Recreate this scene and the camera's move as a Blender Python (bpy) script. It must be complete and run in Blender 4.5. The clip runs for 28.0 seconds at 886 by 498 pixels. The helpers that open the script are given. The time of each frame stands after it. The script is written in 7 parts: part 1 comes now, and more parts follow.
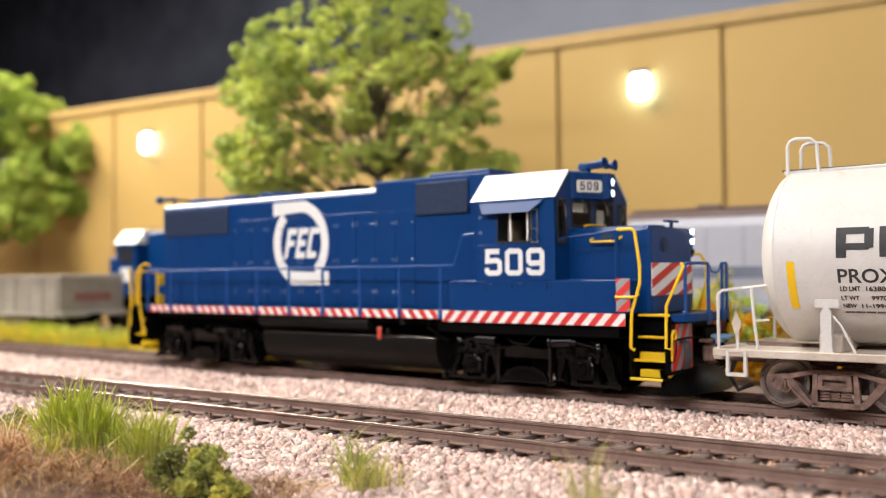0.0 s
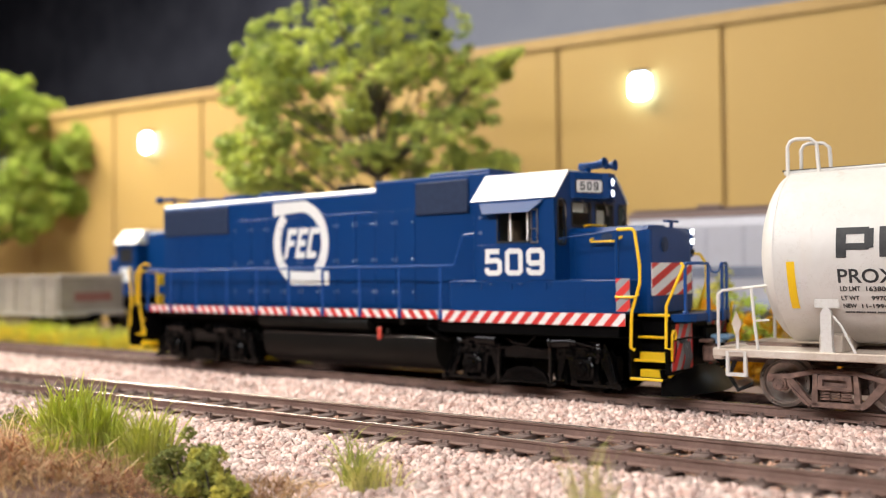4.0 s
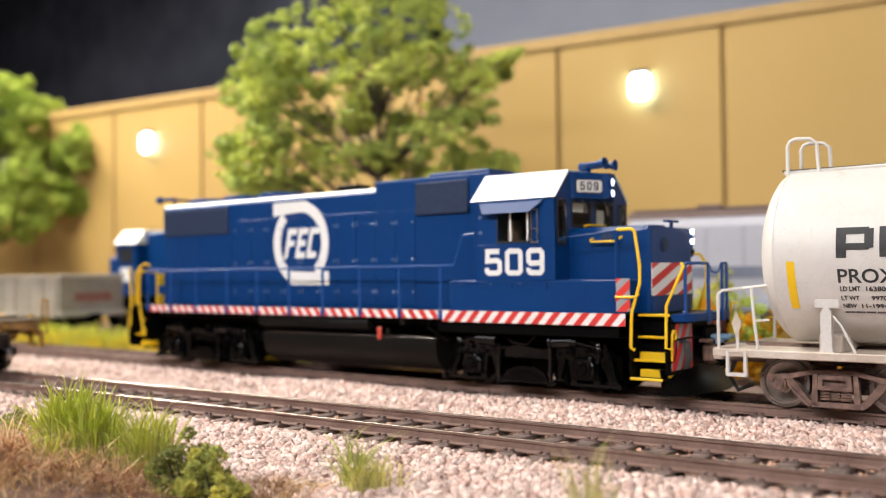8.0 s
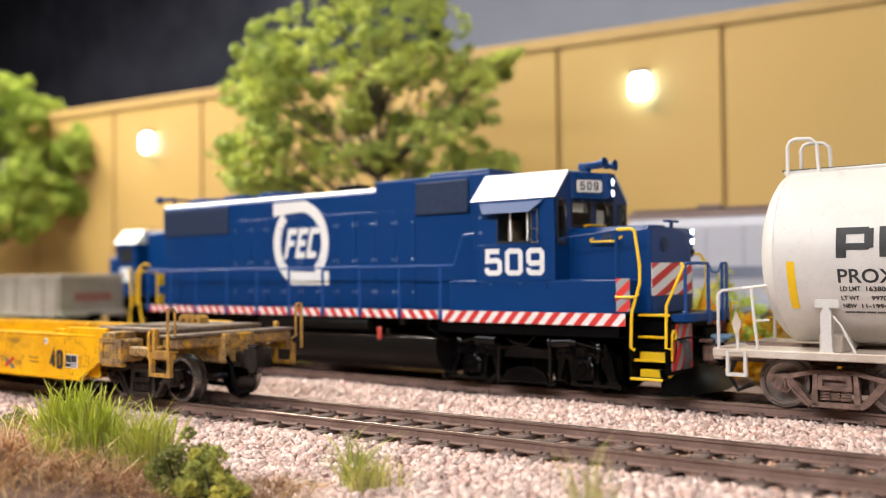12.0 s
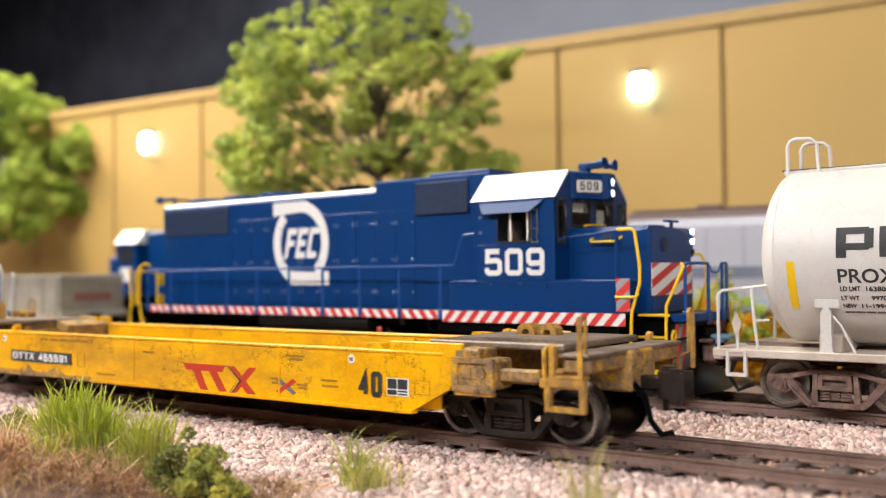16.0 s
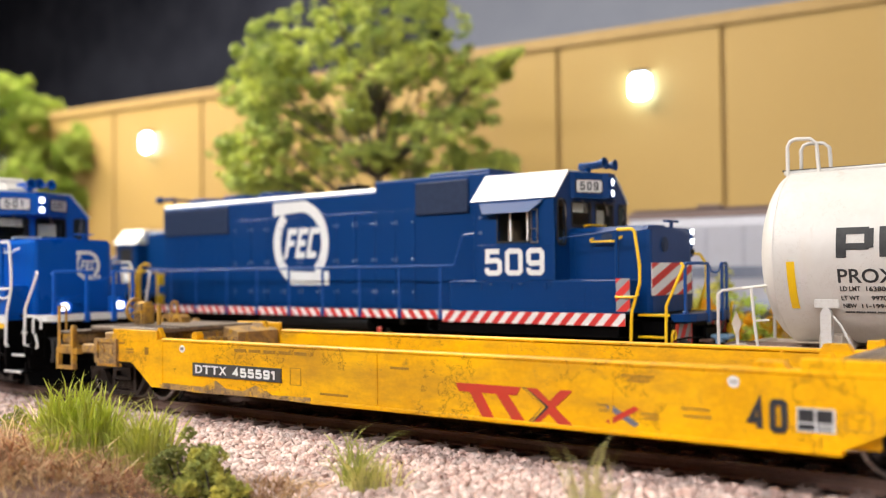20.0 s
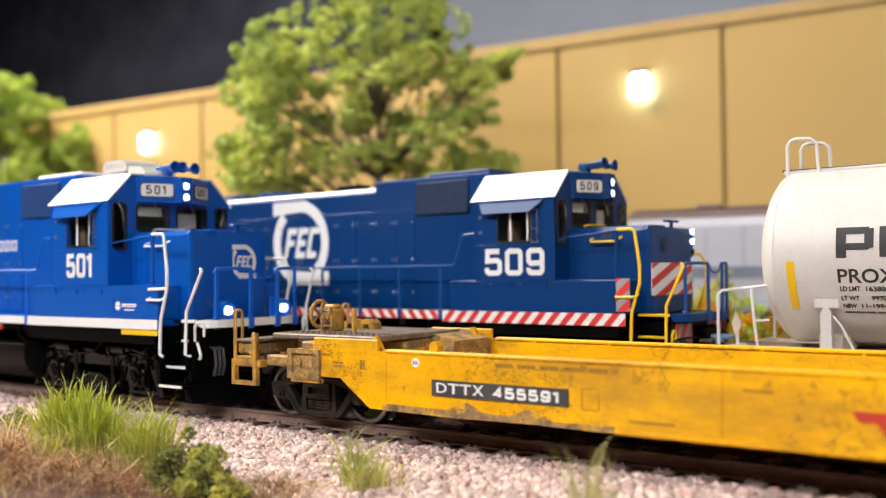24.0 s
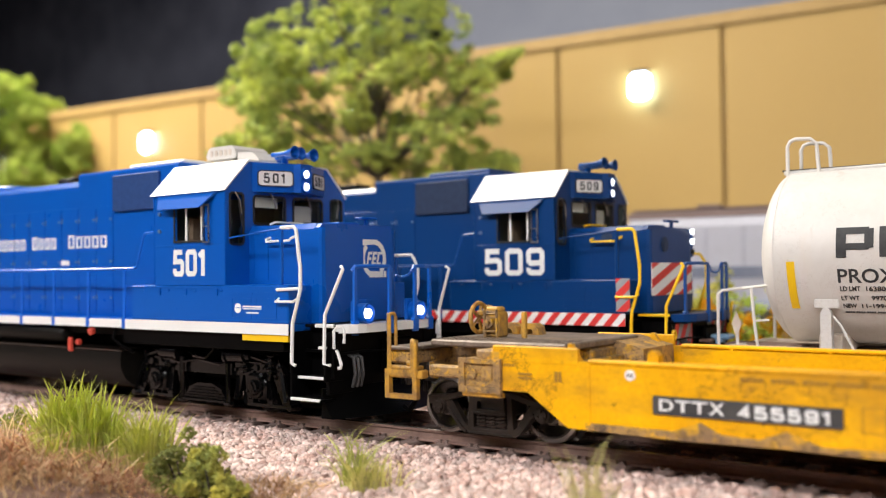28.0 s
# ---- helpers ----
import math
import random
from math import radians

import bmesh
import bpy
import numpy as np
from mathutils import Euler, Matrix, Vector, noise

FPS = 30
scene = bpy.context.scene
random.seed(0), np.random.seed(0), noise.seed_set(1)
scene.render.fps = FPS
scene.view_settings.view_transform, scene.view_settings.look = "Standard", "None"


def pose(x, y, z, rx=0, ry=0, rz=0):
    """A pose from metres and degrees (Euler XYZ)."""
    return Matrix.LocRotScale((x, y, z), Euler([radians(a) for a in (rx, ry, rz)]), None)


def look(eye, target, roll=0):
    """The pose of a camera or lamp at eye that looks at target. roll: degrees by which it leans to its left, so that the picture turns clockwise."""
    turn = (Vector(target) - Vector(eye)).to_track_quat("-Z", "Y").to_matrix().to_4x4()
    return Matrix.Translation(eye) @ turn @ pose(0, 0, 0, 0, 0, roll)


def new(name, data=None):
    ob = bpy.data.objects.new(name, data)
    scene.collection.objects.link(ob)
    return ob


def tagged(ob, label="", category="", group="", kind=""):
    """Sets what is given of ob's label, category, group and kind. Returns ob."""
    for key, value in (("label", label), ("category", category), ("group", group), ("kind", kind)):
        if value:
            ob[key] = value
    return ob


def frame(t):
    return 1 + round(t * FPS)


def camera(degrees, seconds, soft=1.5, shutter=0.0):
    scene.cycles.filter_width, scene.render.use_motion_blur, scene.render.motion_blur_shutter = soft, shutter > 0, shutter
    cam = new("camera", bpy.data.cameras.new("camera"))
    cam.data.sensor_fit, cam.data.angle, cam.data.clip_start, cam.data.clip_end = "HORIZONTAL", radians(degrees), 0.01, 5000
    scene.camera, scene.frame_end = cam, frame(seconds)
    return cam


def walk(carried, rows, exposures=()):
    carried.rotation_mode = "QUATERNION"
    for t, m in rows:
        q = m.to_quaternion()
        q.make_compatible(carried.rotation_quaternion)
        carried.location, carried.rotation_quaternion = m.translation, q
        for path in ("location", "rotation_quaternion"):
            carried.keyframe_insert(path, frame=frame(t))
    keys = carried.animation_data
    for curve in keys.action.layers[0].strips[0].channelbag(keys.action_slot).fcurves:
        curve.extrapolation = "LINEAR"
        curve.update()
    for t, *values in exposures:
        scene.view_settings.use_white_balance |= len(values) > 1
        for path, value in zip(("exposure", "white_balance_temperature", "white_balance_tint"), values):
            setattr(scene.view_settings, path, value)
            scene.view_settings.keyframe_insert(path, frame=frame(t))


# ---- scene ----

# lengths below are in millimetres of the scale model and become metres in MM
MM = 0.001

# ---- camera ----
EYE = (0.21805, -0.14406, 0.02769)
YAW, PITCH = radians(36.514), radians(1.404)
AIM = (EYE[0] - math.sin(YAW) * math.cos(PITCH), EYE[1] + math.cos(YAW) * math.cos(PITCH), EYE[2] + math.sin(PITCH))
cam = camera(49.61, 28.0, soft=1.15, shutter=0.4)
cam.data.dof.use_dof = True
cam.data.dof.focus_distance = 0.176
cam.data.dof.aperture_fstop = 18.0
STILL = look(EYE, AIM, -0.666)
walk(cam, [(0.0, STILL), (28.0, STILL)])

# travel of the train along the front track (seconds, mm before its last place)
TRAVEL = [(0.0, -660.0), (5.5, -460.0), (7.0, -406.0), (7.6, -386.0), (8.0, -371.7), (8.4, -359.2), (9.0, -341.0), (9.5, -326.0), (10.0, -312.0), (10.5, -300.0), (11.0, -288.0), (11.5, -276.1), (12.0, -264.2),
          (12.5, -252.2), (14.5, -204.3), (15.0, -191.7), (15.5, -179.8), (16.0, -167.9), (16.5, -156.0), (17.0, -145.8),
          (17.5, -137.2), (18.0, -129.2), (18.5, -121.9), (19.0, -114.4), (19.5, -107.1), (20.0, -99.6), (20.5, -91.8),
          (21.0, -84.6), (21.5, -77.0), (23.5, -46.9), (24.0, -38.9), (24.5, -31.3), (25.0, -23.7), (25.5, -16.1),
          (26.0, -10.4), (26.5, -5.8), (27.0, -2.35), (27.5, -0.42), (28.0, 0.0)]

# second track: where the parked engine and tank car stand
BACK = pose(0.03966, 0.06382, 0, 0, 0, -1.59)

# ---- light ----
world = bpy.data.worlds.new("room_air")
scene.world = world
world.use_nodes = True
world.node_tree.nodes["Background"].inputs[0].default_value = (0.75, 0.82, 1.0, 1)
world.node_tree.nodes["Background"].inputs[1].default_value = 0.045


def area_lamp(name, eye, target, sx, sy, power, colour, spread=180):
    data = bpy.data.lights.new(name, "AREA")
    data.shape, data.size, data.size_y, data.energy, data.color = "RECTANGLE", sx, sy, power, colour
    data.spread = radians(spread)
    ob = new(name, data)
    ob.matrix_world = look(eye, target)
    return ob


# two assumed lamps out of view, over and in front of the tracks
area_lamp("led_strip_lamp", (0.78, -0.44, 0.34), (0.78, -0.10, 0.0), 2.4, 0.07, 13.0, (0.975, 0.95, 0.955), 150)
area_lamp("rear_led_strip_lamp", (-0.48, 0.06, 0.55), (-0.44, 0.24, 0.06), 0.7, 0.06, 14.5, (1.0, 0.93, 0.82))
scene.view_settings.exposure = 0.0

# ---- materials ----
def material(name, colour, rough=0.5, metal=0.0, second=None, grain=900.0, stain=90.0, amount=0.5, bump=0.0, spots=None, spot_at=0.62, emit=0.0, coat=0.0, vary=0.0, thin=0.0, shine=0.5):
    """A painted or natural surface: fine grain, larger stains, an optional spotted wear colour and relief."""
    m = bpy.data.materials.new(name)
    m.use_nodes = True
    nt = m.node_tree
    n, l = nt.nodes, nt.links
    b = n["Principled BSDF"]
    b.inputs["Metallic"].default_value = metal
    b.inputs["Coat Weight"].default_value = coat
    b.inputs["Specular IOR Level"].default_value = shine
    if emit:
        b.inputs["Base Color"].default_value = colour
        b.inputs["Emission Color"].default_value = colour
        b.inputs["Emission Strength"].default_value = emit
        return m
    co = n.new("ShaderNodeTexCoord")
    second = second or tuple(c * 0.78 for c in colour[:3]) + (1.0,)

    def wave(scale, detail, rough_=0.6):
        t = n.new("ShaderNodeTexNoise")
        t.inputs["Scale"].default_value, t.inputs["Detail"].default_value, t.inputs["Roughness"].default_value = scale, detail, rough_
        l.new(co.outputs["Object"], t.inputs["Vector"])
        return t
    fine, large = wave(grain, 3.0), wave(stain, 4.0)
    add = n.new("ShaderNodeMath")
    add.operation = "MULTIPLY_ADD"
    add.inputs[1].default_value = 0.4
    l.new(fine.outputs["Fac"], add.inputs[0])
    l.new(large.outputs["Fac"], add.inputs[2])
    ramp = n.new("ShaderNodeMapRange")
    ramp.inputs["From Min"].default_value, ramp.inputs["From Max"].default_value = 0.53, 0.86
    ramp.inputs["To Max"].default_value = amount
    l.new(add.outputs[0], ramp.inputs["Value"])
    mix = n.new("ShaderNodeMix")
    mix.data_type = "RGBA"
    mix.inputs["A"].default_value, mix.inputs["B"].default_value = colour, second
    l.new(ramp.outputs["Result"], mix.inputs["Factor"])
    out = mix.outputs["Result"]
    if spots:
        sp = wave(stain * 2.2, 6.0, 0.75)
        r2 = n.new("ShaderNodeMapRange")
        r2.inputs["From Min"].default_value, r2.inputs["From Max"].default_value = spot_at, spot_at + 0.10
        l.new(sp.outputs["Fac"], r2.inputs["Value"])
        m2 = n.new("ShaderNodeMix")
        m2.data_type = "RGBA"
        m2.inputs["B"].default_value = spots
        l.new(r2.outputs["Result"], m2.inputs["Factor"])
        l.new(out, m2.inputs["A"])
        out = m2.outputs["Result"]
    if vary:
        info = n.new("ShaderNodeNewGeometry")
        obi = n.new("ShaderNodeObjectInfo")
        plus = n.new("ShaderNodeMath")
        plus.operation = "ADD"
        l.new(info.outputs["Random Per Island"], plus.inputs[0])
        l.new(obi.outputs["Random"], plus.inputs[1])
        r3 = n.new("ShaderNodeMapRange")
        r3.inputs["From Max"].default_value = 2.0
        r3.inputs["To Min"].default_value, r3.inputs["To Max"].default_value = 1 - vary, 1 + vary
        l.new(plus.outputs[0], r3.inputs["Value"])
        hs = n.new("ShaderNodeHueSaturation")
        l.new(r3.outputs["Result"], hs.inputs["Value"])
        l.new(out, hs.inputs["Color"])
        out = hs.outputs["Color"]
    l.new(out, b.inputs["Base Color"])
    rr = n.new("ShaderNodeMapRange")
    rr.inputs["To Min"].default_value, rr.inputs["To Max"].default_value = max(0.03, rough - 0.1), min(1.0, rough + 0.12)
    l.new(large.outputs["Fac"], rr.inputs["Value"])
    l.new(rr.outputs["Result"], b.inputs["Roughness"])
    if bump:
        bp = n.new("ShaderNodeBump")
        bp.inputs["Strength"].default_value, bp.inputs["Distance"].default_value = bump, 0.0004
        l.new(add.outputs[0], bp.inputs["Height"])
        l.new(bp.outputs["Normal"], b.inputs["Normal"])
    if thin:
        tr, both = n.new("ShaderNodeBsdfTranslucent"), n.new("ShaderNodeMixShader")
        both.inputs["Fac"].default_value = thin
        l.new(out, tr.inputs["Color"])
        l.new(b.outputs["BSDF"], both.inputs[1])
        l.new(tr.outputs["BSDF"], both.inputs[2])
        l.new(both.outputs["Shader"], n["Material Output"].inputs["Surface"])
    return m


def glass(name, tint):
    m = bpy.data.materials.new(name)
    m.use_nodes = True
    b = m.node_tree.nodes["Principled BSDF"]
    b.inputs["Base Color"].default_value = tint
    b.inputs["Transmission Weight"].default_value = 1.0
    b.inputs["Roughness"].default_value = 0.03
    b.inputs["IOR"].default_value = 1.1
    return m


NAVY = material("navy_enamel", (0.0015, 0.0375, 0.156, 1), 0.36, 0, (0.0013, 0.033, 0.140, 1), 1500, 60, 0.5, shine=0.22)
BLUE = material("royal_blue_enamel", (0.0018, 0.088, 0.43, 1), 0.30, 0, (0.0016, 0.078, 0.385, 1), 1500, 60, 0.5, shine=0.25)
GRILLE = material("dark_mesh_grille", (0.016, 0.034, 0.085, 1), 0.65, 0.1, (0.010, 0.022, 0.06, 1), 5000, 900, 0.6)
GRILLE_BLUE = material("blue_mesh_grille", (0.012, 0.058, 0.21, 1), 0.65, 0.1, (0.008, 0.042, 0.16, 1), 5000, 900, 0.6)
WHITE = material("white_enamel", (0.80, 0.80, 0.78, 1), 0.4, 0, (0.72, 0.72, 0.70, 1), 900, 50, 0.4)
LETTER = material("white_lettering", (0.78, 0.78, 0.76, 1), 0.5, 0, None, 2500, 400, 0.2)
RED = material("red_stripe_paint", (0.62, 0.035, 0.03, 1), 0.45, 0, None, 1200, 100, 0.3)
YELLOW = material("safety_yellow_paint", (0.84, 0.52, 0.006, 1), 0.45, 0, None, 1200, 100, 0.3)
SLATE = material("weathered_silver_stripe", (0.31, 0.32, 0.33, 1), 0.45, 0, (0.22, 0.22, 0.23, 1), 900, 120, 0.7)
BLACK = material("black_underframe_paint", (0.0016, 0.0016, 0.0018, 1), 0.42, 0, (0.0035, 0.0032, 0.0032, 1), 700, 140, 0.6, shine=0.05)
PLOUGH = material("satin_black_plough", (0.002, 0.002, 0.0023, 1), 0.3, 0, (0.003, 0.0028, 0.0026, 1), 700, 120, 0.6, shine=0.05)
GLOSS = material("oily_black_casting", (0.0015, 0.0015, 0.0017, 1), 0.13, 0, (0.004, 0.0036, 0.0036, 1), 700, 240, 0.6, bump=0.25, shine=0.3)
RUBBER = material("grey_rubber_hose", (0.06, 0.06, 0.062, 1), 0.5)
TANKGREY = material("satin_black_fuel_tank", (0.0045, 0.0040, 0.0036, 1), 0.42, 0, (0.009, 0.008, 0.0065, 1), 600, 70, 0.6, shine=0.12)
STEEL = material("bright_wheel_steel", (0.38, 0.36, 0.34, 1), 0.28, 0.9, (0.25, 0.22, 0.2, 1), 900, 200, 0.5)
WHEELBROWN = material("oily_wheel_face", (0.012, 0.009, 0.008, 1), 0.14, 0.15, (0.03, 0.021, 0.017, 1), 900, 200, 0.7, shine=0.9)
WHEELBRIGHT = material("bright_turned_wheel_face", (0.46, 0.42, 0.39, 1), 0.3, 0.85, (0.20, 0.15, 0.13, 1), 900, 160, 0.8)
GLASS = glass("cab_window_glass", (0.75, 0.78, 0.76, 1))
CLEAR = glass("clear_side_window_glass", (0.82, 0.85, 0.83, 1))
# handrail blues: body colours lightened to stand in for light caught by the rails
NAVYRAIL = material("lit_navy_handrail", (0.006, 0.058, 0.235, 1), 0.34, 0, (0.005, 0.05, 0.21, 1), 1500, 60, 0.5, shine=0.4)
BLUERAIL = material("lit_blue_handrail", (0.004, 0.115, 0.56, 1), 0.30, 0, (0.004, 0.10, 0.50, 1), 1500, 60, 0.5, shine=0.45)
CABIN = material("cab_interior_green_grey", (0.10, 0.12, 0.11, 1), 0.7)
GASKET = material("black_window_gasket", (0.015, 0.015, 0.016, 1), 0.6)
LAMP = material("lit_headlamp", (0.95, 0.97, 1.0, 1), emit=3.2)
BOARD = material("lit_number_board", (0.80, 0.78, 0.75, 1), 0.5)
INK = material("black_lettering", (0.015, 0.015, 0.017, 1), 0.6, 0, (0.05, 0.05, 0.05, 1), 2500, 500, 0.5)
WELLYEL = material("weathered_yellow_car_paint", (0.92, 0.475, 0.0005, 1), 0.42, 0, (0.70, 0.335, 0.001, 1), 1400, 50, 1.0, bump=0.12, spots=(0.17, 0.095, 0.035, 1), spot_at=0.63, shine=0.25)
WELLRUST = material("rusty_grimy_end_platform", (0.44, 0.255, 0.075, 1), 0.6, 0, (0.20, 0.125, 0.07, 1), 1100, 180, 1.0, bump=0.5, spots=(0.68, 0.36, 0.012, 1), spot_at=0.52)
WELLOCHRE = material("ochre_rusted_handrail", (0.62, 0.33, 0.025, 1), 0.55, 0, (0.27, 0.145, 0.045, 1), 1100, 300, 1.0, bump=0.3)
WELLGREY = material("grimy_grey_walkway", (0.25, 0.195, 0.15, 1), 0.5, 0.2, (0.11, 0.08, 0.06, 1), 1200, 150, 0.9, bump=0.4)
RUSTRED = material("faded_red_emblem", (0.52, 0.026, 0.010, 1), 0.6, 0, (0.40, 0.05, 0.015, 1), 900, 250, 0.6)
TANKWHITE = material("dusty_white_tank_paint", (0.62, 0.595, 0.56, 1), 0.42, 0, (0.52, 0.485, 0.44, 1), 700, 45, 0.5, spots=(0.52, 0.46, 0.40, 1), spot_at=0.68)
TRUCKRUST = material("dusty_rust_brown_truck", (0.075, 0.043, 0.034, 1), 0.6, 0, (0.25, 0.15, 0.115, 1), 900, 330, 0.9, bump=0.6)
RAILSIDE = material("rust_painted_rail", (0.135, 0.078, 0.06, 1), 0.6, 0.0, (0.25, 0.155, 0.125, 1), 900, 120, 0.8, bump=0.2)
RAILHEAD = material("polished_rail_head", (0.50, 0.45, 0.40, 1), 0.24, 0.9, (0.20, 0.14, 0.11, 1), 700, 45, 1.0)
TIE = material("weathered_dark_wood_tie", (0.10, 0.068, 0.058, 1), 0.85, 0, (0.24, 0.165, 0.14, 1), 700, 220, 1.0, bump=0.6, vary=0.35)
STONE = material("pink_grey_crushed_stone", (0.51, 0.41, 0.372, 1), 0.85, 0, (0.34, 0.215, 0.18, 1), 900, 400, 1.0, vary=0.85)
STONE_DARK = material("rusty_track_stone", (0.48, 0.275, 0.19, 1), 0.9, 0, (0.33, 0.20, 0.15, 1), 900, 60, 0.8, vary=0.6)
GROUND = material("fine_pink_gravel", (0.24, 0.18, 0.16, 1), 0.95, 0, (0.17, 0.115, 0.095, 1), 900, 40, 0.9, bump=0.8)
DIRT = material("dry_brown_earth", (0.085, 0.040, 0.026, 1), 0.95, 0, (0.16, 0.088, 0.055, 1), 700, 70, 1.0, bump=0.8)
GRASS = material("spring_green_static_grass", (0.66, 0.74, 0.10, 1), 0.5, 0, (0.84, 0.80, 0.26, 1), 500, 60, 0.8, vary=0.35, thin=0.5)
GRASS_DRY = material("dry_straw_static_grass", (0.84, 0.64, 0.36, 1), 0.7, 0, (0.46, 0.27, 0.15, 1), 500, 90, 1.0, vary=0.55, thin=0.45)
GRASS_OLIVE = material("olive_green_static_grass", (0.40, 0.46, 0.08, 1), 0.6, 0, (0.58, 0.56, 0.18, 1), 500, 60, 0.8, vary=0.45, thin=0.4)
GRASS_TIP = material("olive_static_grass", (0.56, 0.56, 0.17, 1), 0.7, 0, (0.70, 0.60, 0.28, 1), 500, 60, 0.8, vary=0.45, thin=0.4)
FOAM_DARK = material("dark_olive_foliage_foam", (0.19, 0.21, 0.055, 1), 0.9, 0, (0.42, 0.43, 0.09, 1), 500, 190, 1.0, vary=0.5, thin=0.25)
FOAM = material("green_foliage_foam", (0.25, 0.29, 0.075, 1), 0.9, 0, (0.70, 0.63, 0.13, 1), 500, 190, 1.0, vary=0.5, thin=0.4)
LEAF = material("olive_green_tree_foliage", (0.185, 0.265, 0.055, 1), 0.55, 0, (0.60, 0.64, 0.14, 1), 300, 45, 1.0, vary=0.8, thin=0.18)
LEAF_LIGHT = material("bright_green_tree_foliage", (0.38, 0.52, 0.07, 1), 0.75, 0, (0.58, 0.66, 0.12, 1), 300, 30, 0.9, vary=0.5, thin=0.25)
FLOWER = material("orange_yellow_blossom_foam", (0.70, 0.33, 0.01, 1), 0.8, 0, (0.62, 0.42, 0.02, 1), 500, 60, 0.9, vary=0.4, thin=0.4)
BARK = material("grey_brown_bark", (0.055, 0.042, 0.032, 1), 0.9, 0, (0.10, 0.08, 0.06, 1), 900, 120, 1.0, bump=0.6)
WALLTAN = material("tan_painted_panel", (0.445, 0.29, 0.088, 1), 0.6, 0, (0.41, 0.262, 0.077, 1), 300, 6, 0.5)
WALLJOINT = material("shadowed_panel_joint_filler", (0.38, 0.25, 0.09, 1), 0.8)
ROOF = material("tan_parapet_cap", (0.42, 0.27, 0.09, 1), 0.6)
GONDOLA = material("weathered_grey_gondola_paint", (0.38, 0.345, 0.29, 1), 0.8, 0, (0.25, 0.22, 0.185, 1), 500, 40, 0.9)
HOPPER = material("pale_grey_hopper_paint", (0.44, 0.44, 0.50, 1), 0.7, 0, (0.38, 0.375, 0.41, 1), 400, 30, 0.6)
HOPPERROOF = material("brown_grimy_hopper_roof", (0.16, 0.11, 0.10, 1), 0.8)
CURTAIN = material("dark_backdrop_cloth", (0.030, 0.034, 0.060, 1), 0.95, 0, (0.14, 0.155, 0.22, 1), 300, 4, 0.85)
PANEL = material("blue_grey_backdrop_panel", (0.28, 0.31, 0.40, 1), 0.9, 0, (0.40, 0.43, 0.52, 1), 200, 4, 0.6)
PLASTER = material("grey_room_plaster", (0.10, 0.105, 0.12, 1), 0.95)
GLADHAND = material("pale_blue_hose_coupling", (0.25, 0.42, 0.62, 1), 0.35)
REDTAG = material("red_valve_paint", (0.55, 0.06, 0.035, 1), 0.5)
# paler than the body so that small fittings show as painted-in glints
LATCH = material("latch_glint_tint", (0.16, 0.22, 0.36, 1), 0.3, 0.3)
DARKSTEEL = material("oily_dark_wheel_rim", (0.05, 0.045, 0.042, 1), 0.3, 0.7)
TAN = material("cream_cab_lining", (0.78, 0.72, 0.64, 1), 0.8)
TANKDECK = material("rust_stained_cream_deck", (0.58, 0.51, 0.44, 1), 0.6, 0, (0.40, 0.31, 0.24, 1), 900, 120, 0.8)
STENCIL = material("faded_brown_stencil", (0.36, 0.19, 0.02, 1), 0.7)
WELLTRUCK = material("dark_grimy_car_truck", (0.009, 0.0072, 0.0066, 1), 0.4, 0.0, (0.032, 0.022, 0.017, 1), 900, 250, 0.9, bump=0.3, shine=0.3)


def grime(mat, colour, along, scale, at, strength):
    """Lays streaks of grime, drawn out by the factors in along, over a material's colour."""
    nt = mat.node_tree
    n, l = nt.nodes, nt.links
    b = n["Principled BSDF"]
    old = b.inputs["Base Color"].links[0].from_socket
    co, mp, no, rp, mx = n.new("ShaderNodeTexCoord"), n.new("ShaderNodeMapping"), n.new("ShaderNodeTexNoise"), n.new("ShaderNodeMapRange"), n.new("ShaderNodeMix")
    mp.inputs["Scale"].default_value = along
    no.inputs["Scale"].default_value, no.inputs["Detail"].default_value, no.inputs["Roughness"].default_value = scale, 8.0, 0.7
    rp.inputs["From Min"].default_value, rp.inputs["From Max"].default_value, rp.inputs["To Max"].default_value = at, at + 0.18, strength
    mx.data_type = "RGBA"
    mx.inputs["B"].default_value = colour
    l.new(co.outputs["Object"], mp.inputs["Vector"])
    l.new(mp.outputs["Vector"], no.inputs["Vector"])
    l.new(no.outputs["Fac"], rp.inputs["Value"])
    l.new(rp.outputs["Result"], mx.inputs["Factor"])
    l.new(old, mx.inputs["A"])
    l.new(mx.outputs["Result"], b.inputs["Base Color"])


grime(WELLYEL, (0.33, 0.17, 0.03, 1), (0.3, 1, 1), 42.0, 0.52, 0.8)
grime(WELLYEL, (0.13, 0.076, 0.03, 1), (0.5, 1, 1.3), 45.0, 0.60, 0.8)
grime(WELLYEL, (0.24, 0.14, 0.06, 1), (1, 1, 0.25), 330.0, 0.62, 0.5)


